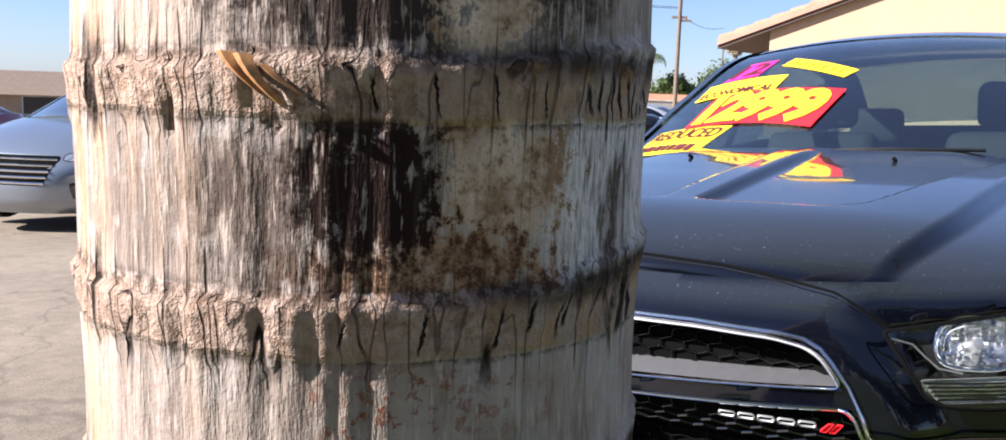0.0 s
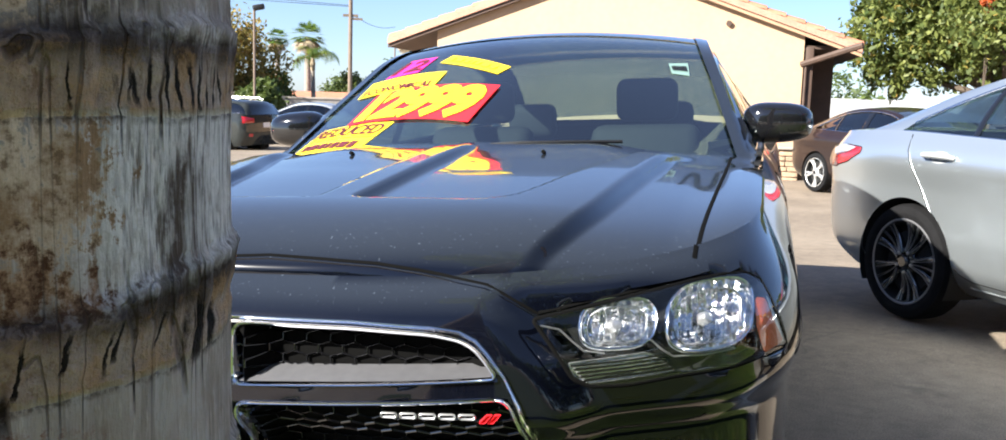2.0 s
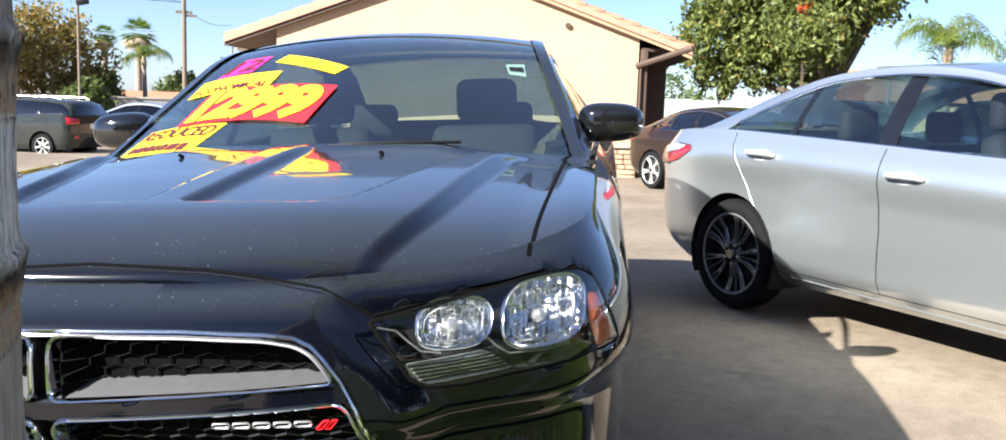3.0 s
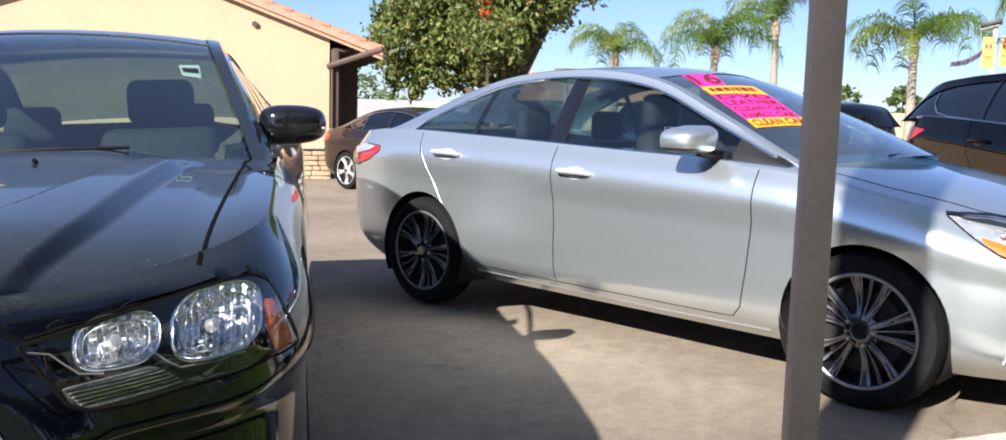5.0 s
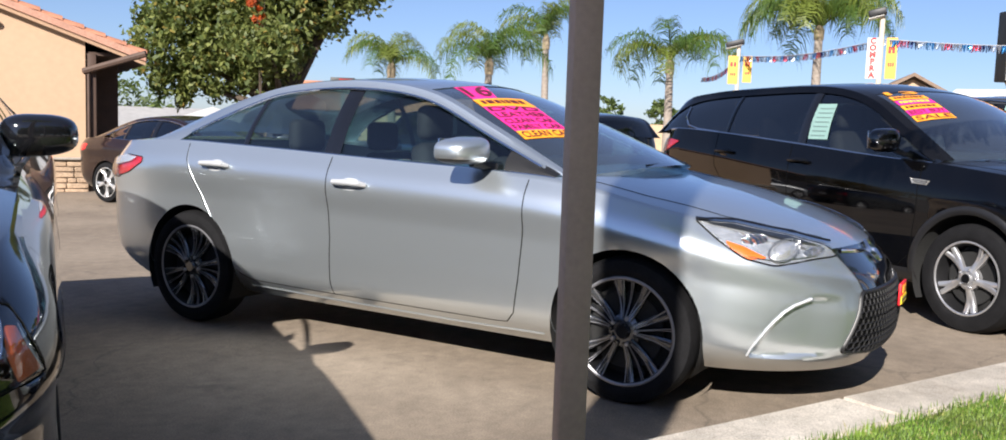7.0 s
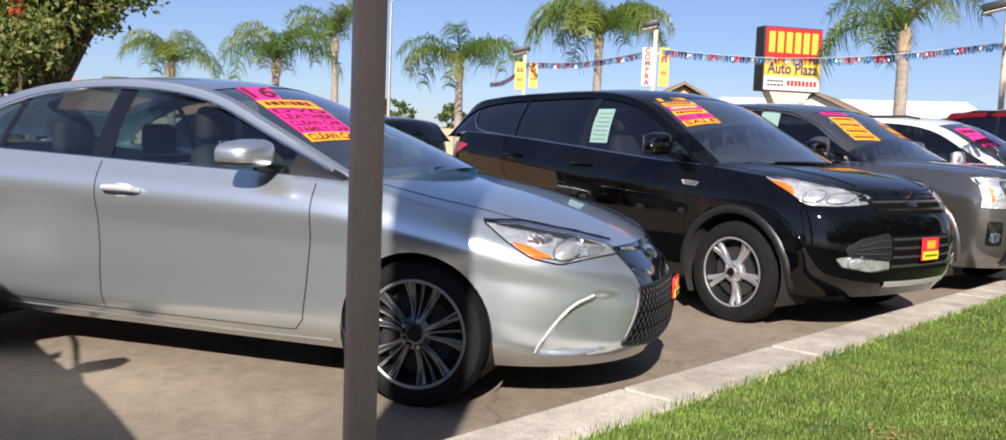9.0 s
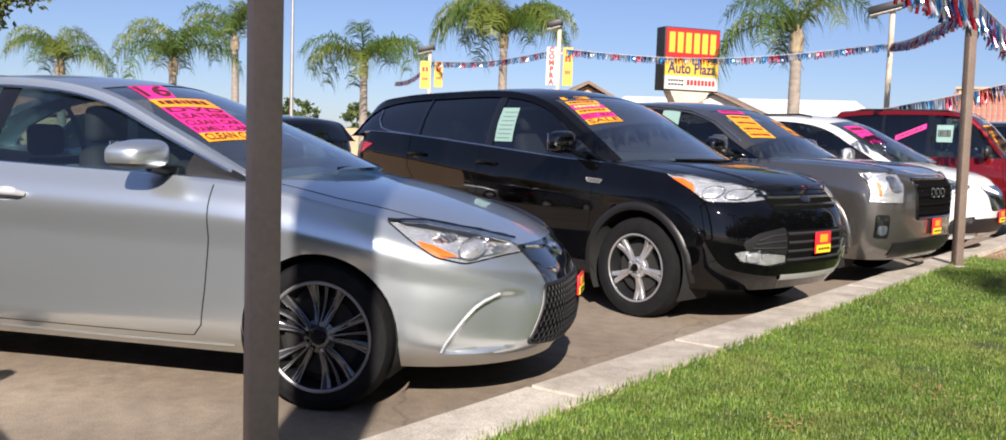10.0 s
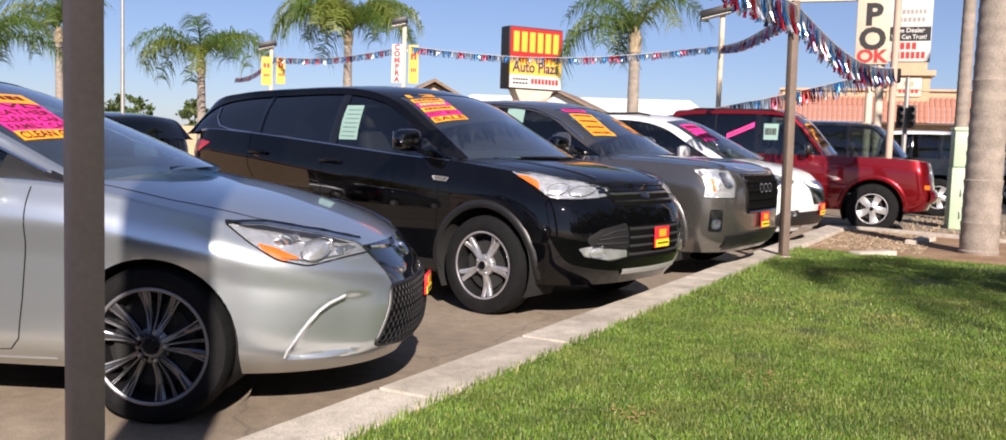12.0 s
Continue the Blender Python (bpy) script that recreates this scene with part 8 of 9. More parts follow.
LEAF_A = leaf_material("leaf_green", (0.045, 0.075, 0.018), (0.20, 0.225, 0.058), (0.33, 0.20, 0.04))
LEAF_RED = leaf_material("leaf_red", (0.30, 0.05, 0.012), (0.50, 0.11, 0.02), (0.42, 0.16, 0.03))
LEAF_B = leaf_material("leaf_autumn", (0.10, 0.10, 0.022), (0.26, 0.19, 0.045), (0.30, 0.12, 0.03))
LEAF_C = leaf_material("leaf_dark", (0.045, 0.075, 0.018), (0.12, 0.16, 0.04), (0.10, 0.14, 0.03))
TWIG = plain("tree_bark", (0.10, 0.075, 0.055), rough=0.9, vary=0.3, scale=5, bump=0.4)


def leafy_tree(x, y, z0, lobes, leaves, size, mat, seed, label, trunk=0.16, fork=1.6):
    """lobes: (dx, dy, z, r) clusters of the crown."""
    rs = np.random.RandomState(seed)
    t = thing("tree", pose(x, y, z0), label, "tree", "broadleaf trees")
    part("trunk", tube([(0, 0, 0), (0.05, 0, fork * 0.5), (0, 0.05, fork)], [trunk * 1.2, trunk, trunk * 0.85], 10), TWIG, t)
    for dx, dy, z, r in lobes:
        part("limb", tube([(0, 0.05, fork - 0.1), (dx * 0.35, dy * 0.35, fork + (z - fork) * 0.45), (dx * 0.85, dy * 0.85, z)], [trunk * 0.6, trunk * 0.4, trunk * 0.12], 7), TWIG, t)
    w = np.array([r ** 2 for *_, r in lobes])
    per = (leaves * w / w.sum()).astype(int)
    V, F = [], []
    k = 0
    for (dx, dy, z, r), cnt in zip(lobes, per):
        clumps = max(6, cnt // 26)
        d = rs.normal(size=(clumps, 3))
        d /= np.linalg.norm(d, axis=1)[:, None]
        rad = r * (0.45 + 0.6 * rs.rand(clumps) ** 0.6)
        cc = np.array([dx, dy, z]) + d * rad[:, None] * np.array([1, 1, 0.82])
        for c in cc:
            m_ = 26
            p = c + rs.normal(size=(m_, 3)) * r * 0.13
            u = rs.normal(size=(m_, 3))
            u /= np.linalg.norm(u, axis=1)[:, None]
            v = np.cross(u, rs.normal(size=(m_, 3)))
            v /= np.linalg.norm(v, axis=1)[:, None]
            s = size * (0.6 + 0.7 * rs.rand(m_))[:, None]
            for q in (p - u * s, p + v * s * 0.5, p + u * s, p - v * s * 0.5):
                V.append(q)
            F += [(k + i, k + m_ + i, k + 2 * m_ + i, k + 3 * m_ + i) for i in range(m_)]
            k += 4 * m_
    me = bpy.data.meshes.new("crown")
    me.from_pydata(np.concatenate(V).tolist(), [], F)
    me.materials.append(mat)
    o = new("crown", me)
    o.parent = t
    return t


lobes = [(-2.7, 3.0, 0.95), (-2.4, 3.9, 0.95), (-2.6, 2.3, 0.6), (-1.7, 2.6, 0.8), (-1.4, 3.6, 1.1), (-0.6, 2.5, 0.7), (-0.5, 3.3, 1.0), (-0.2, 4.4, 1.3), (0.7, 4.3, 0.9), (1.6, 4.9, 0.9), (2.4, 5.6, 1.0), (-1.8, 4.9, 1.2), (0, 5.6, 1.5), (0.2, 3.2, 0.45)]
leafy_tree(18.7, 15.2, lie(18.7, 15.2), [(u * 0.63, -u * 0.776, z, r) for u, z, r in lobes] + [(-1.2, -0.5, 3.2, 0.8), (0.6, 1.2, 3.8, 0.9)], 42000, 0.085, LEAF_A, 31, "leafy green tree with reddening leaves", 0.2, 1.7)
leafy_tree(17.3, 14.7, lie(17.3, 14.7), [(0.0, 0, 3.7, 0.20), (-0.1, 0.1, 4.1, 0.18), (0.05, -0.05, 4.5, 0.2)], 420, 0.075, LEAF_RED, 32, "slender sapling with red autumn leaves", 0.025, 1.7)
for i, (x, y, z, r, mt) in enumerate(((1.5, 46.0, 3.0, 2.7, LEAF_B), (5.4, 48.0, 2.7, 2.4, LEAF_B), (7.6, 49, 0.9, 1.3, LEAF_C), (14.5, 60, 1.0, 1.6, LEAF_C), (18.5, 62, 1.6, 2.0, LEAF_C), (23, 63, 2.6, 2.5, LEAF_C), (6.5, 43.4, 0.5, 0.9, LEAF_C), (28.0, 60.0, 2.6, 2.4, LEAF_C))):
    leafy_tree(x, y, lie(x, y), [(0, 0, z + 1, r), (-r * 0.7, 0, z + 0.4, r * 0.75), (r * 0.7, 0.3, z + 0.5, r * 0.75), (0.2, 0, z + 1.2 + r * 0.3, r * 0.7)], 9000, 0.12, mt, 40 + i, ("olive-brown broadleaf tree in the distance", "dense green broadleaf tree in the distance")[mt is LEAF_C], 0.18, 1.3)
for i, (x, y, r) in enumerate(((43, 21, 1.1), (46, 17.6, 1.2), (49, 19.0, 1.3), (58, 29, 1.8), (30, 33, 2.0))):
    leafy_tree(x, y, lie(x, y), [(0, 0, 1.9, r), (r * 0.8, 0.2, 1.3, r * 0.7), (-r * 0.8, 0, 1.4, r * 0.7)], 2000, 0.14, LEAF_C, 60 + i, "low green tree on the far side of the street", 0.12, 0.8)

# unseen trees across the street, added tall to darken what the paint mirrors
for i, (x, y, r) in enumerate(((-34, -12, 3.4), (-27, -15, 3.8), (-20, -16, 3.5), (-13, -16.5, 4.0), (-6, -17, 3.6), (1, -17, 3.9), (8, -17.5, 3.5), (15, -18, 3.8))):
    leafy_tree(x, y, 0, [(0, 0, 6.6, r * 1.1), (-r * 0.8, 0.4, 5.0, r * 0.85), (r * 0.8, -0.3, 5.2, r * 0.85), (0.3, 0.2, 2.8, r * 0.8), (0.2, 0, 8.6 + r * 0.4, r * 0.85)], 4600, 0.34, LEAF_C, 90 + i, "unseen green street tree, placed to darken reflections in car paint", 0.22, 1.6)

# ---------------------------------------------------------------- grass and gravel
GRASS_M, gn, gl_, gb = mat_base("grass_blades")
geo_, gr_ = gn.new("ShaderNodeNewGeometry"), gn.new("ShaderNodeValToRGB")
gr_.color_ramp.elements[0].color, gr_.color_ramp.elements[1].color = (0.055, 0.125, 0.010, 1), (0.175, 0.280, 0.030, 1)
ge_ = gr_.color_ramp.elements.new(0.9)
ge_.color = (0.16, 0.25, 0.030, 1)
gr_.color_ramp.elements[2].color = (0.36, 0.30, 0.13, 1)
gt_, gq_, gm_, gx_ = gn.new("ShaderNodeTexCoord"), gn.new("ShaderNodeTexNoise"), gn.new("ShaderNodeMapRange"), gn.new("ShaderNodeVectorMath")
gq_.inputs["Scale"].default_value, gq_.inputs["Detail"].default_value = 4.5, 7
gm_.inputs[1].default_value, gm_.inputs[2].default_value, gm_.inputs[3].default_value, gm_.inputs[4].default_value = 0.32, 0.68, 0.68, 1.18
gx_.operation = "SCALE"
gl_.new(gt_.outputs["Object"], gq_.inputs["Vector"]), gl_.new(gq_.outputs[0], gm_.inputs[0]), gl_.new(gm_.outputs[0], gx_.inputs["Scale"])
gd_, gk_, gy_ = gn.new("ShaderNodeTexNoise"), gn.new("ShaderNodeMapRange"), gn.new("ShaderNodeMix")
gd_.inputs["Scale"].default_value, gd_.inputs["Detail"].default_value = 1.3, 6
gk_.inputs[1].default_value, gk_.inputs[2].default_value, gk_.inputs[4].default_value = 0.50, 0.72, 0.4
gy_.data_type = "RGBA"
gy_.inputs["B"].default_value = (0.30, 0.255, 0.085, 1)
gl_.new(gt_.outputs["Object"], gd_.inputs["Vector"]), gl_.new(gd_.outputs[0], gk_.inputs[0]), gl_.new(gk_.outputs[0], gy_.inputs["Factor"])
gl_.new(gr_.outputs[0], gy_.inputs["A"])
gl_.new(geo_.outputs["Random Per Island"], gr_.inputs[0]), gl_.new(gy_.outputs["Result"], gx_.inputs[0]), gl_.new(gx_.outputs[0], gb.inputs["Base Color"])
gb.inputs["Roughness"].default_value = 0.55
rs = np.random.RandomState(5)


def blades(count, s0, s1, d0, d1, hgt, wid, bare):
    s, d = rs.uniform(s0, s1, count), rs.uniform(d0, d1, count)
    p = np.array(KERB_A)[None, :] + s[:, None] * np.array(E_) + d[:, None] * np.array(N_)
    keep = np.ones(count, bool)
    for bx, by, br in bare:
        keep &= ((p[:, 0] - bx) ** 2 + (p[:, 1] - by) ** 2 > br * br * rs.uniform(0.2, 1.4, count)) | (rs.rand(count) < 0.12)
    keep &= s < 8.65 - 0.10 * (-d) + rs.normal(0, 0.12, count)
    p = p[keep]
    c = len(p)
    a = rs.uniform(0, 2 * np.pi, c)
    h = hgt * rs.uniform(0.5, 1.25, c)
    w = wid * rs.uniform(0.6, 1.2, c)
    side = np.stack([np.cos(a), np.sin(a), np.zeros(c)], 1) * w[:, None]
    bend = np.stack([-np.sin(a), np.cos(a), np.zeros(c)], 1) * (h * rs.uniform(-0.6, 0.9, c))[:, None]
    base = p.copy()
    base[:, 2] = LAWN_Z - 0.004
    tip = base + bend
    tip[:, 2] += h
    V = np.empty((c * 3, 3))
    V[0::3], V[1::3], V[2::3] = base - side, base + side, tip
    return V


bare = [(6.1, -2.2, 0.16), (8.6, -4.1, 0.3), (5.3, -1.6, 0.12), (9.6, -5.2, 0.25), (7.2, -2.9, 0.12)]
V = np.concatenate([blades(230000, -0.4, 3.6, -3.0, -KERB_W, 0.021, 0.0028, bare), blades(165000, 3.6, 8.9, -5.0, -KERB_W, 0.023, 0.0042, bare), blades(15000, -2.2, -0.4, -2.4, -KERB_W, 0.03, 0.005, bare), blades(2500, -2.2, 8.7, -KERB_W - 0.03, -KERB_W + 0.02, 0.05, 0.005, bare)])
me = bpy.data.meshes.new("grass")
me.from_pydata(V.tolist(), [], [(i, i + 1, i + 2) for i in range(0, len(V), 3)])
me.materials.append(GRASS_M)
tagged(new("grass", me), "short mown green grass with dry spots", "grass", kind="stuff")

pebble = bmesh.new()
bmesh.ops.create_icosphere(pebble, subdivisions=1, radius=1)
pv, pf = np.array([v.co[:] for v in pebble.verts]), [[v.index for v in f.verts] for f in pebble.faces]
pebble.free()
# dry leaves lying on the grass
lf = np.random.RandomState(9)
V, F = [], []
for i in range(170):
    cx, cy, sp = ((4.80, -1.53, 0.07), (4.05, -0.69, 0.06), (4.70, -1.42, 0.16), (6.2, -2.3, 0.5))[i % 4]
    x, y, a, r = cx + lf.normal() * sp, cy + lf.normal() * sp, lf.uniform(0, 6.3), lf.uniform(0.006, 0.013)
    c, s_ = math.cos(a) * r, math.sin(a) * r
    z = LAWN_Z + lf.uniform(0.012, 0.022)
    V += [(x - c, y - s_, z), (x - s_ * 0.5, y + c * 0.5, z + 0.004), (x + c, y + s_, z + 0.003), (x + s_ * 0.5, y - c * 0.5, z + 0.005)]
    F.append((4 * i, 4 * i + 1, 4 * i + 2, 4 * i + 3))
me = bpy.data.meshes.new("dry_leaves")
me.from_pydata(V, [], F)
me.materials.append(plain("dry_leaf", (0.34, 0.19, 0.09), rough=0.8, vary=0.4, scale=30))
tagged(new("dry_leaves", me), "small brown dry leaves scattered on grass", "leaves", kind="stuff")
V, F = [], []
for i in range(3200):
    q = kerb_pt(rs.uniform(9.2, 12.4), rs.uniform(-1.6, -KERB_W - 0.03)) if i < 2200 else kerb_pt(rs.uniform(13.2, 18), rs.uniform(-5.5, -0.8))
    r = rs.uniform(0.006, 0.014) if i < 2200 else rs.uniform(0.01, 0.03)
    f = pv * r * rs.uniform(0.6, 1.3, 3) + np.array([q.x, q.y, (LAWN_Z - 0.02 if i < 2200 else 0.0) + r * 0.3])
    F += [[k + 12 * i for k in t] for t in pf]
    V.append(f)
me = bpy.data.meshes.new("gravel")
me.from_pydata(np.concatenate(V).tolist(), [], F)
me.materials.append(GRAVEL_M)
tagged(new("gravel", me), "loose tan gravel on the soil bed", "gravel", kind="stuff")

# loose concrete edging in the soil bed
for (x, y), ln, turn in (((10.9, -4.58), 0.62, -62), ((12.75, -6.0), 0.9, -40)):
    t = thing("concrete_block", pose(x, y, LAWN_Z - 0.075, 0, 0, turn), "chipped grey concrete block lying on soil", "block", "concrete blocks of the bed")
    part("block", box(ln, 0.17, 0.12, (0, 0, 0.05), 0.014), CONCRETE, t)

# ---------------------------------------------------------------- far buildings and street things
TILE_FAR = plain("red_roof_tile", (0.36, 0.16, 0.11), rough=0.85, vary=0.3, scale=3, bump=0.4)
TAN_WALL = plain("tan_wall", (0.46, 0.33, 0.21), rough=0.9, vary=0.12, scale=1.0, bump=0.2)
GREY_WALL = plain("grey_block_wall", (0.30, 0.285, 0.27), rough=0.9, vary=0.15, scale=1.5, bump=0.3)
WHITE_WALL = plain("white_wall", (0.70, 0.69, 0.66), rough=0.85, vary=0.08, scale=1.0)
ROOF_GREY = plain("grey_shingle", (0.36, 0.35, 0.34), rough=0.9, vary=0.15, scale=4, bump=0.2)
ROOF_BROWN = plain("brown_shingle", (0.21, 0.15, 0.11), rough=0.9, vary=0.2, scale=4, bump=0.2)
DARK_GLASS = plain("dark_window", (0.02, 0.025, 0.03), rough=0.08, vary=0.1, scale=2)


def gable_house(m, w, d, eave, ridge, wall, roof, label, windows=()):
    t = thing("house", m, label, "building")
    part("wall", prism([(-w / 2, -0.3), (w / 2, -0.3), (w / 2, eave), (0, ridge - 0.12), (-w / 2, eave)], 0, d), wall, t, smooth=False)
    for sg in (-1, 1):
        x = sg * (w / 2 + 0.5)
        zl = eave - (ridge - eave) * 0.5 / (w / 2)
        part("roof", prism([(0, ridge), (x, zl), (x, zl + 0.18), (0, ridge + 0.2)], -0.6, d + 0.6), roof, t, smooth=False)
    for x, z, a, b in windows:
        win = part("window", box(a, 0.06, b, (x, -0.02, z)), DARK_GLASS, t, smooth=False)
        part("window_frame", box(a + 0.16, 0.04, b + 0.16, (x, 0.0, z)), WHITE_WALL, win, smooth=False)
    return t


def long_house(m, w, d, eave, ridge, wall, roof, label, n=0):
    """Roof ridge along the front."""
    t = thing("house", m, label, "building")
    part("wall", box(w, d, eave + 0.3, (0, d / 2, eave / 2 - 0.15)), wall, t, smooth=False)
    bm = bmesh.new()
    a = [Vector((x, y, z)) for x, y, z in ((-w / 2 - 0.5, -0.6, eave - 0.1), (w / 2 + 0.5, -0.6, eave - 0.1), (w / 2 - 1.0, d / 2, ridge), (-w / 2 + 1.0, d / 2, ridge), (-w / 2 - 0.5, d + 0.6, eave - 0.1), (w / 2 + 0.5, d + 0.6, eave - 0.1))]
    v = [bm.verts.new(p) for p in a]
    for f in ((0, 1, 2, 3), (5, 4, 3, 2), (0, 3, 4), (1, 5, 2), (0, 4, 5, 1)):
        bm.faces.new([v[i] for i in f])
    part("roof", bm, roof, t, smooth=False)
    for k in range(n):
        x = -w / 2 + w * (k + 0.5) / n
        win = part("window", box(w / n * 0.5, 0.06, 1.0, (x, -0.02, eave * 0.55)), DARK_GLASS, t, smooth=False)
        part("window_frame", box(w / n * 0.5 + 0.16, 0.04, 1.16, (x, 0, eave * 0.55)), WHITE_WALL, win, smooth=False)
    return t


# block wall and houses beyond the lot
wl = thing("block_wall", facing(8.97, 44.5, 0), "long grey block wall behind the lot", "wall")
part("wall", box(46, 0.2, 1.75, (0, 0, 0.87)), GREY_WALL, wl, smooth=False)
part("wall_cap", box(46, 0.28, 0.08, (0, 0, 1.78)), CONCRETE, wl, smooth=False)
long_house(facing(11.5, 55.5, 0), 8, 6, 1.55, 2.3, TAN_WALL, ROOF_TILE, "low house with an orange tile roof behind a wall", 2)
long_house(facing(-23.5, 58.0, 0), 16, 8, 1.6, 2.9, TAN_WALL, ROOF_BROWN, "house with a brown shingle roof and a rooftop cooler", 3)
ac = thing("rooftop_cooler", facing(-21.6, 57.5, 2.35), "white metal rooftop cooler with dark louvres", "cooler")
part("cabinet", box(1.3, 1.3, 1.15, (0, 0, 0.6), 0.03), SIGN_WHITE, ac)
part("louvre", box(0.9, 0.04, 0.85, (0.1, -0.66, 0.65)), SIGN_BLACK, ac, smooth=False)
# beyond the tree: grey roof, white canopy
long_house(facing(27.6, 29.0, 0), 9, 6, 1.35, 2.15, TAN_WALL, ROOF_GREY, "low house with a pale grey roof", 3)
tent = thing("shade_canopy", facing(21.9, 20.5, 0, 25), "white peaked canopy on slim legs", "canopy")
bm = bmesh.new()
v = [bm.verts.new(p) for p in ((-1.4, -1.4, 1.3), (1.4, -1.4, 1.3), (1.4, 1.4, 1.3), (-1.4, 1.4, 1.3), (0, 0, 1.95))]
for i in range(4):
    bm.faces.new((v[i], v[(i + 1) % 4], v[4]))
part("cover", bm, SIGN_WHITE, tent, smooth=False)
for x in (-1.35, 1.35):
    for y in (-1.35, 1.35):
        part("leg", tube([(x, y, 0), (x, y, 1.32)], 0.03, 6), STEEL, tent)
for x, y, r in ((51.3, 18.9, 0.75), (52.8, 15.9, 0.55)):
    leafy_tree(x, y, lie(x, y), [(0, 0, 2.6 - lie(x, y), r), (0.3, -r * 0.8, 2.2 - lie(x, y), r * 0.8), (-0.2, r * 0.8, 2.3 - lie(x, y), r * 0.8), (0, 0, 1.4 - lie(x, y), r)], 1500, 0.14, LEAF_C, int(x * 10), "round-topped green tree beyond the tan wall", 0.12, 1.2)
hedge = leafy_tree(24.0, 24.2, lie(24, 24.2), [(-1.5, 0, 0.7, 0.7), (0, 0, 0.75, 0.75), (1.5, 0, 0.7, 0.7)], 2500, 0.10, LEAF_C, 81, "low dark green hedge by the fence", 0.05, 0.3)
rs_ = thing("roadside_sign", facing(32.5, 23.43, 0), "small dark roadside sign with a red panel", "sign")
part("post", tube([(0, 0.1, 0), (0, 0.1, 3.0)], 0.07, 8), STEEL, rs_)
part("cabinet", box(1.0, 0.2, 0.5, (0, 0, 3.25), 0.02), SIGN_BLACK, rs_)
part("face", box(0.6, 0.02, 0.4, (0.15, -0.12, 3.25)), SIGN_RED, rs_, smooth=False)
long_house(facing(47.0, 31.5, 0), 12, 6, 2.6, 4.3, TAN_WALL, ROOF_TILE, "house with an orange roof among palms", 3)
# low wall and roofs along the street
lw_ = thing("street_wall", facing(50, 18.5, 0), "long low tan wall along the street", "wall")
part("wall", box(60, 0.3, 2.0, (0, 0, 1.0)), TAN_WALL, lw_, smooth=False)
gable_house(facing(60.1, 3.2, 0, 8), 5.5, 8, 3.4, 4.9, TAN_WALL, ROOF_BROWN, "tan house with a brown gable roof", [(-1.2, 2.0, 1.0, 1.0), (1.2, 2.0, 1.0, 1.0)])
gable_house(facing(72.0, -5.5, 0, -10), 7.0, 10, 3.6, 5.2, WHITE_WALL, ROOF_BROWN, "pale house with a brown gable roof", [(-1.2, 2.0, 1.0, 1.0)])
long_house(facing(82.0, -8.2, 0), 22, 10, 3.9, 5.6, WHITE_WALL, WHITE_WALL, "long white low-roofed commercial building", 7)

# restaurant with a tiled mansard
res = thing("restaurant", facing(55.0, -24.0, 0, 4), "tan restaurant with a red tile mansard roof and tower", "building")
part("wall", box(15, 9, 3.1, (1.2, 4.6, 1.55)), TAN_WALL, res, smooth=False)
part("parapet", box(15.2, 9, 0.45, (1.2, 4.6, 4.75)), TAN_WALL, res, smooth=False)
part("cornice", box(15.5, 9.3, 0.12, (1.2, 4.6, 5.02)), STUCCO, res, smooth=False)
man = part("roof", prism([(-6.6, 3.0), (9.0, 3.0), (9.0, 3.12), (-6.6, 3.12)], -0.7, 0.3), BROWN_WOOD, res, smooth=False)
rows = []
for t_ in (0.0, 1.0):
    rows.append([Vector((0.13 * math.cos(w), -0.22 * (1 - t_), 0.36 * t_ + 0.06 * math.sin(w))) for w in (math.pi * k / 4 for k in range(5))])
o = part("roof_tile", grid(rows), TILE_FAR)
tile_me = o.data
bpy.data.objects.remove(o)
for r_ in range(5):
    for k in range(56):
        o = new("roof_tile", tile_me)
        o.parent = man
        o.location = (-6.5 + 0.28 * k, -0.62 + 0.16 * r_ + 0.2, 3.1 + 0.33 * r_)
part("tower", box(2.3, 2.0, 5.9, (0.6, 1.0, 2.95)), TAN_WALL, res, smooth=False)
part("tower_cap", box(2.8, 2.5, 0.3, (0.6, 1.0, 6.0)), STUCCO, res, smooth=False)
part("tower_top", box(1.9, 1.7, 0.6, (0.6, 1.0, 6.4)), TAN_WALL, res, smooth=False)
part("tower_sign", box(1.5, 0.06, 1.1, (0.6, -0.02, 5.2), 0.1), BEIGE, res)
marks(res, 0.6, 4.95, 1.1, 0.2, 5, SIGN_RED, -0.07)
marks(res, 0.6, 5.4, 0.6, 0.25, 3, TAN_WALL, -0.07)
for k in range(5):
    w_ = part("window", box(1.6, 0.08, 1.3, (-4.6 + 2.7 * k, 0.08, 1.7)), DARK_GLASS, res, smooth=False)
    part("window_frame", box(1.8, 0.05, 1.5, (-4.6 + 2.7 * k, 0.09, 1.7)), BROWN_WOOD, w_, smooth=False)

# tall pole signs
CREAM = plain("sign_cream", (0.55, 0.47, 0.36), rough=0.5, vary=0.1, scale=2)
po = thing("pole_sign", facing(27.95, -11.36, 0, 0), "tall cream vertical sign with black capitals", "sign")
part("post", tube([(0, 0.2, 0), (0, 0.2, 8)], 0.11, 10), BEIGE, po)
part("cabinet", box(0.92, 0.25, 3.4, (0, 0, 5.55), 0.02), CREAM, po)
words(po, "P", 0, 5.26, 0.86, SIGN_BLACK, -0.135, 1.05, 0.035)
words(po, "O", 0, 4.56, 0.86, SIGN_BLACK, -0.135, 1.05, 0.035)
words(po, "OK", 0, 4.07, 0.50, SIGN_RED, -0.135, 1.1, 0.02)
part("arm", box(2.2, 0.2, 0.25, (-1.3, 0.1, 5.85)), BEIGE, po, smooth=False)
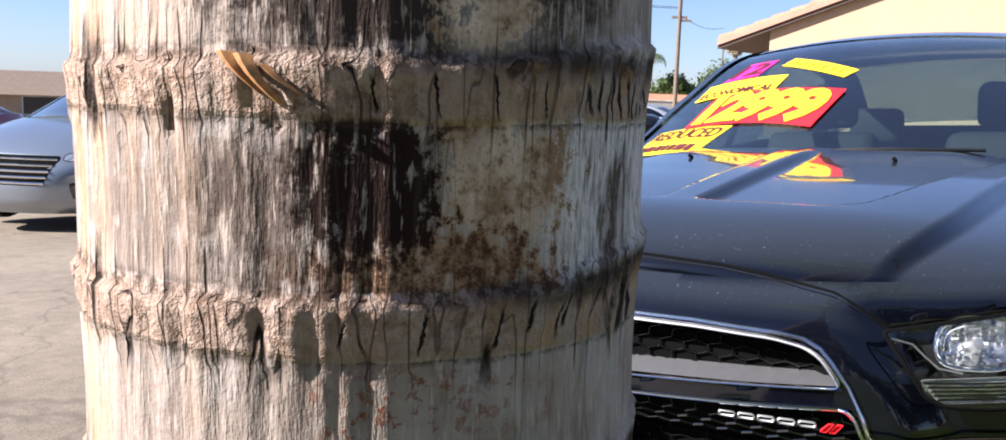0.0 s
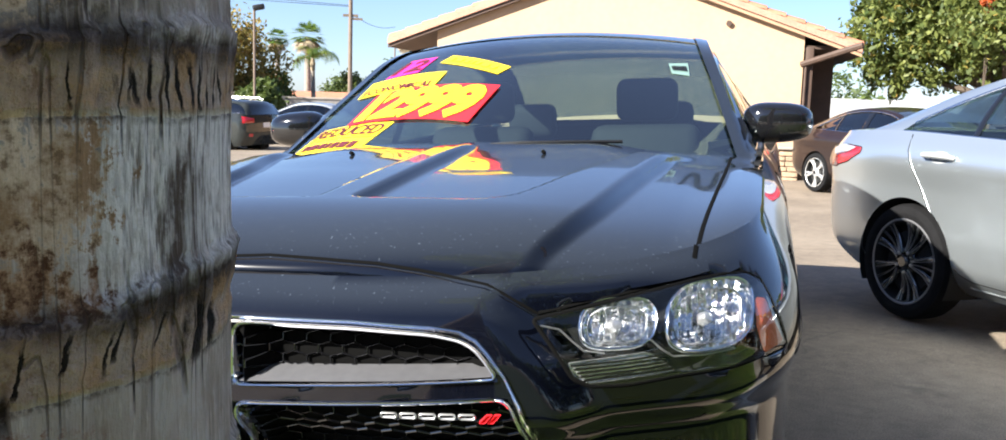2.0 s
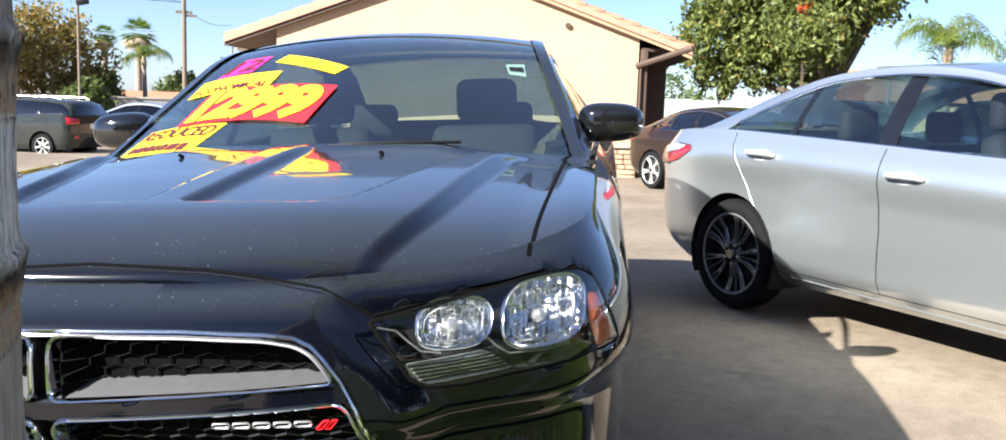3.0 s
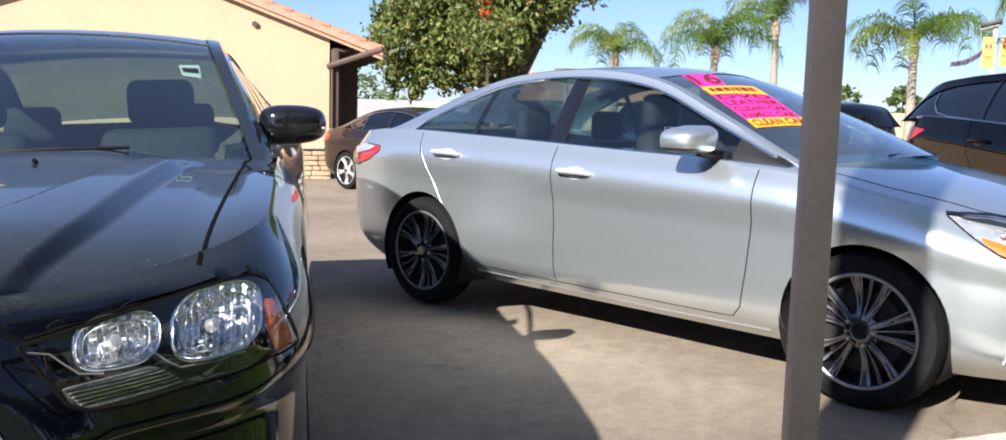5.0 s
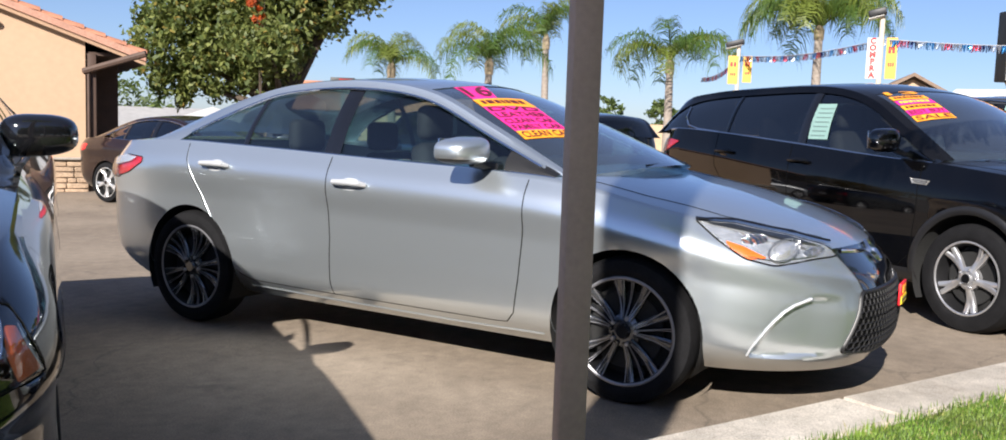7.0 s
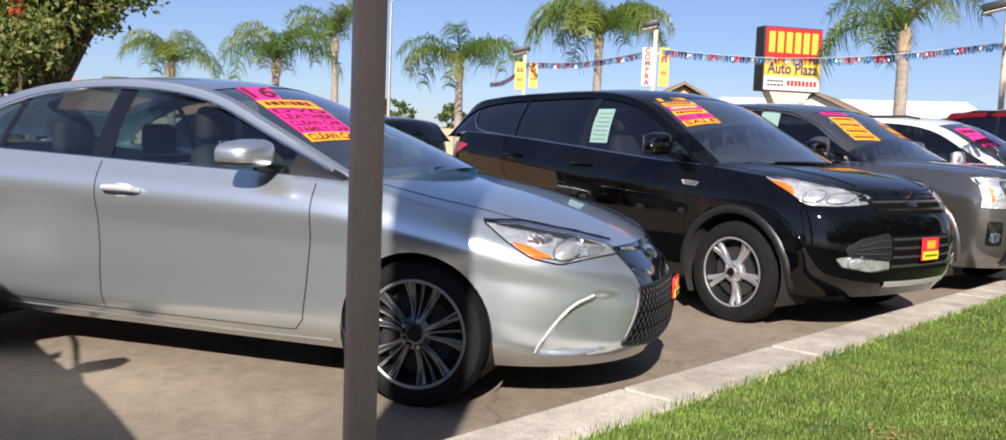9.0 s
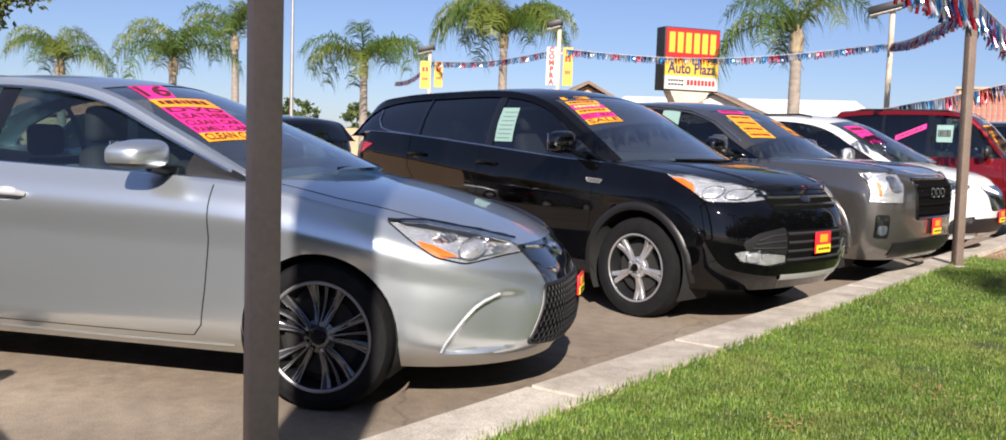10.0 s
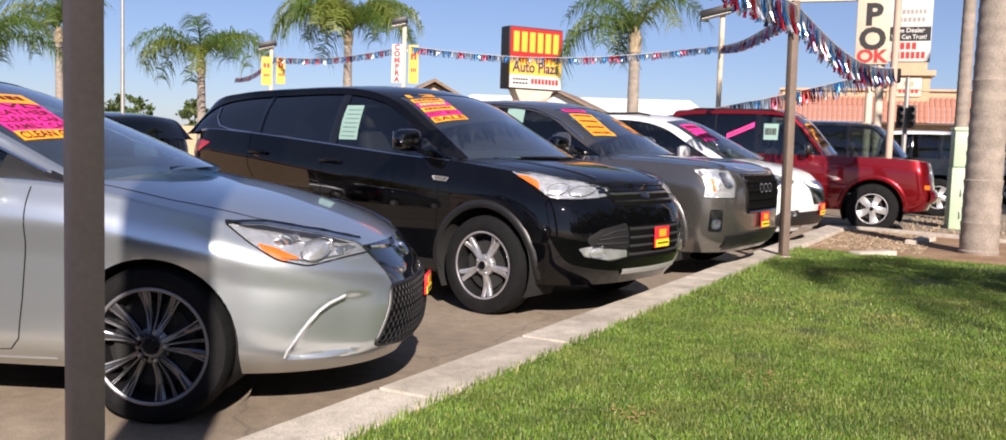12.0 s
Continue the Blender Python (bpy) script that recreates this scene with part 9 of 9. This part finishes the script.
ds = thing("pole_sign", facing(29.35, -13.05, 0, 0), "tall white dealer sign with a black band", "sign")
part("post", tube([(-0.75, 0.2, 0), (-0.75, 0.2, 8)], 0.13, 10), BEIGE, ds)
part("cabinet", box(1.28, 0.25, 3.0, (0, 0, 5.6), 0.02), SIGN_WHITE, ds)
panel(ds, 0, 6.5, 1.2, 0.9, SIGN_YELLOW, -0.125)
panel(ds, 0, 4.95, 1.24, 0.42, SIGN_BLACK, -0.125)
words(ds, "The Dealer", 0, 5.05, 0.19, SIGN_WHITE, -0.145, 1.0, 0.004)
words(ds, "You Can Trust!", 0, 4.85, 0.19, SIGN_WHITE, -0.145, 0.85, 0.004)
marks(ds, 0, 5.62, 0.95, 0.13, 8, GREY_WALL, -0.13)
marks(ds, 0, 5.38, 0.9, 0.13, 7, GREY_WALL, -0.13)
marks(ds, 0, 4.58, 0.5, 0.2, 3, SIGN_RED, -0.13)
marks(ds, 0, 4.30, 1.0, 0.2, 7, SIGN_RED, -0.13)

# street signal, cabinet
sg_ = thing("traffic_signal", facing(24.0, -10.72, 0), "dark traffic signal heads on a thin pole", "traffic signal")
part("pole", tube([(0, 0.2, 0), (0, 0.2, 3.2)], 0.06, 8), STEEL, sg_)
for x in (-0.12, 0.14):
    hd = part("signal_head", box(0.2, 0.18, 0.58, (x, 0, 2.2), 0.02), SIGN_BLACK, sg_)
    for k in range(3):
        part("visor", lathe([(0.065, -0.22), (0.072, -0.08)], 12, "y", m=Matrix.Translation((x, 0, 2.02 + 0.18 * k))), SIGN_BLACK, hd)
CAB_M = plain("pale_green_metal", (0.40, 0.52, 0.36), rough=0.5, vary=0.12, scale=3)
cb = thing("utility_cabinet", facing(16.1, -8.2, 0, 12), "pale green metal utility cabinet on the verge", "cabinet")
part("body", box(0.36, 0.36, 1.05, (0, 0, 0.52), 0.012), CAB_M, cb)
part("upper_body", box(0.33, 0.33, 0.62, (0, 0, 1.36), 0.012), CAB_M, cb)
part("cap", box(0.38, 0.38, 0.06, (0, 0, 1.69), 0.012), CAB_M, cb)
for z in (0.25, 0.62):
    part("handle", box(0.02, 0.03, 0.12, (-0.02, -0.195, z), 0.004), STEEL, cb)
part("door_seam", box(0.34, 0.006, 0.008, (0, -0.182, 1.05)), SEAM, cb, smooth=False)
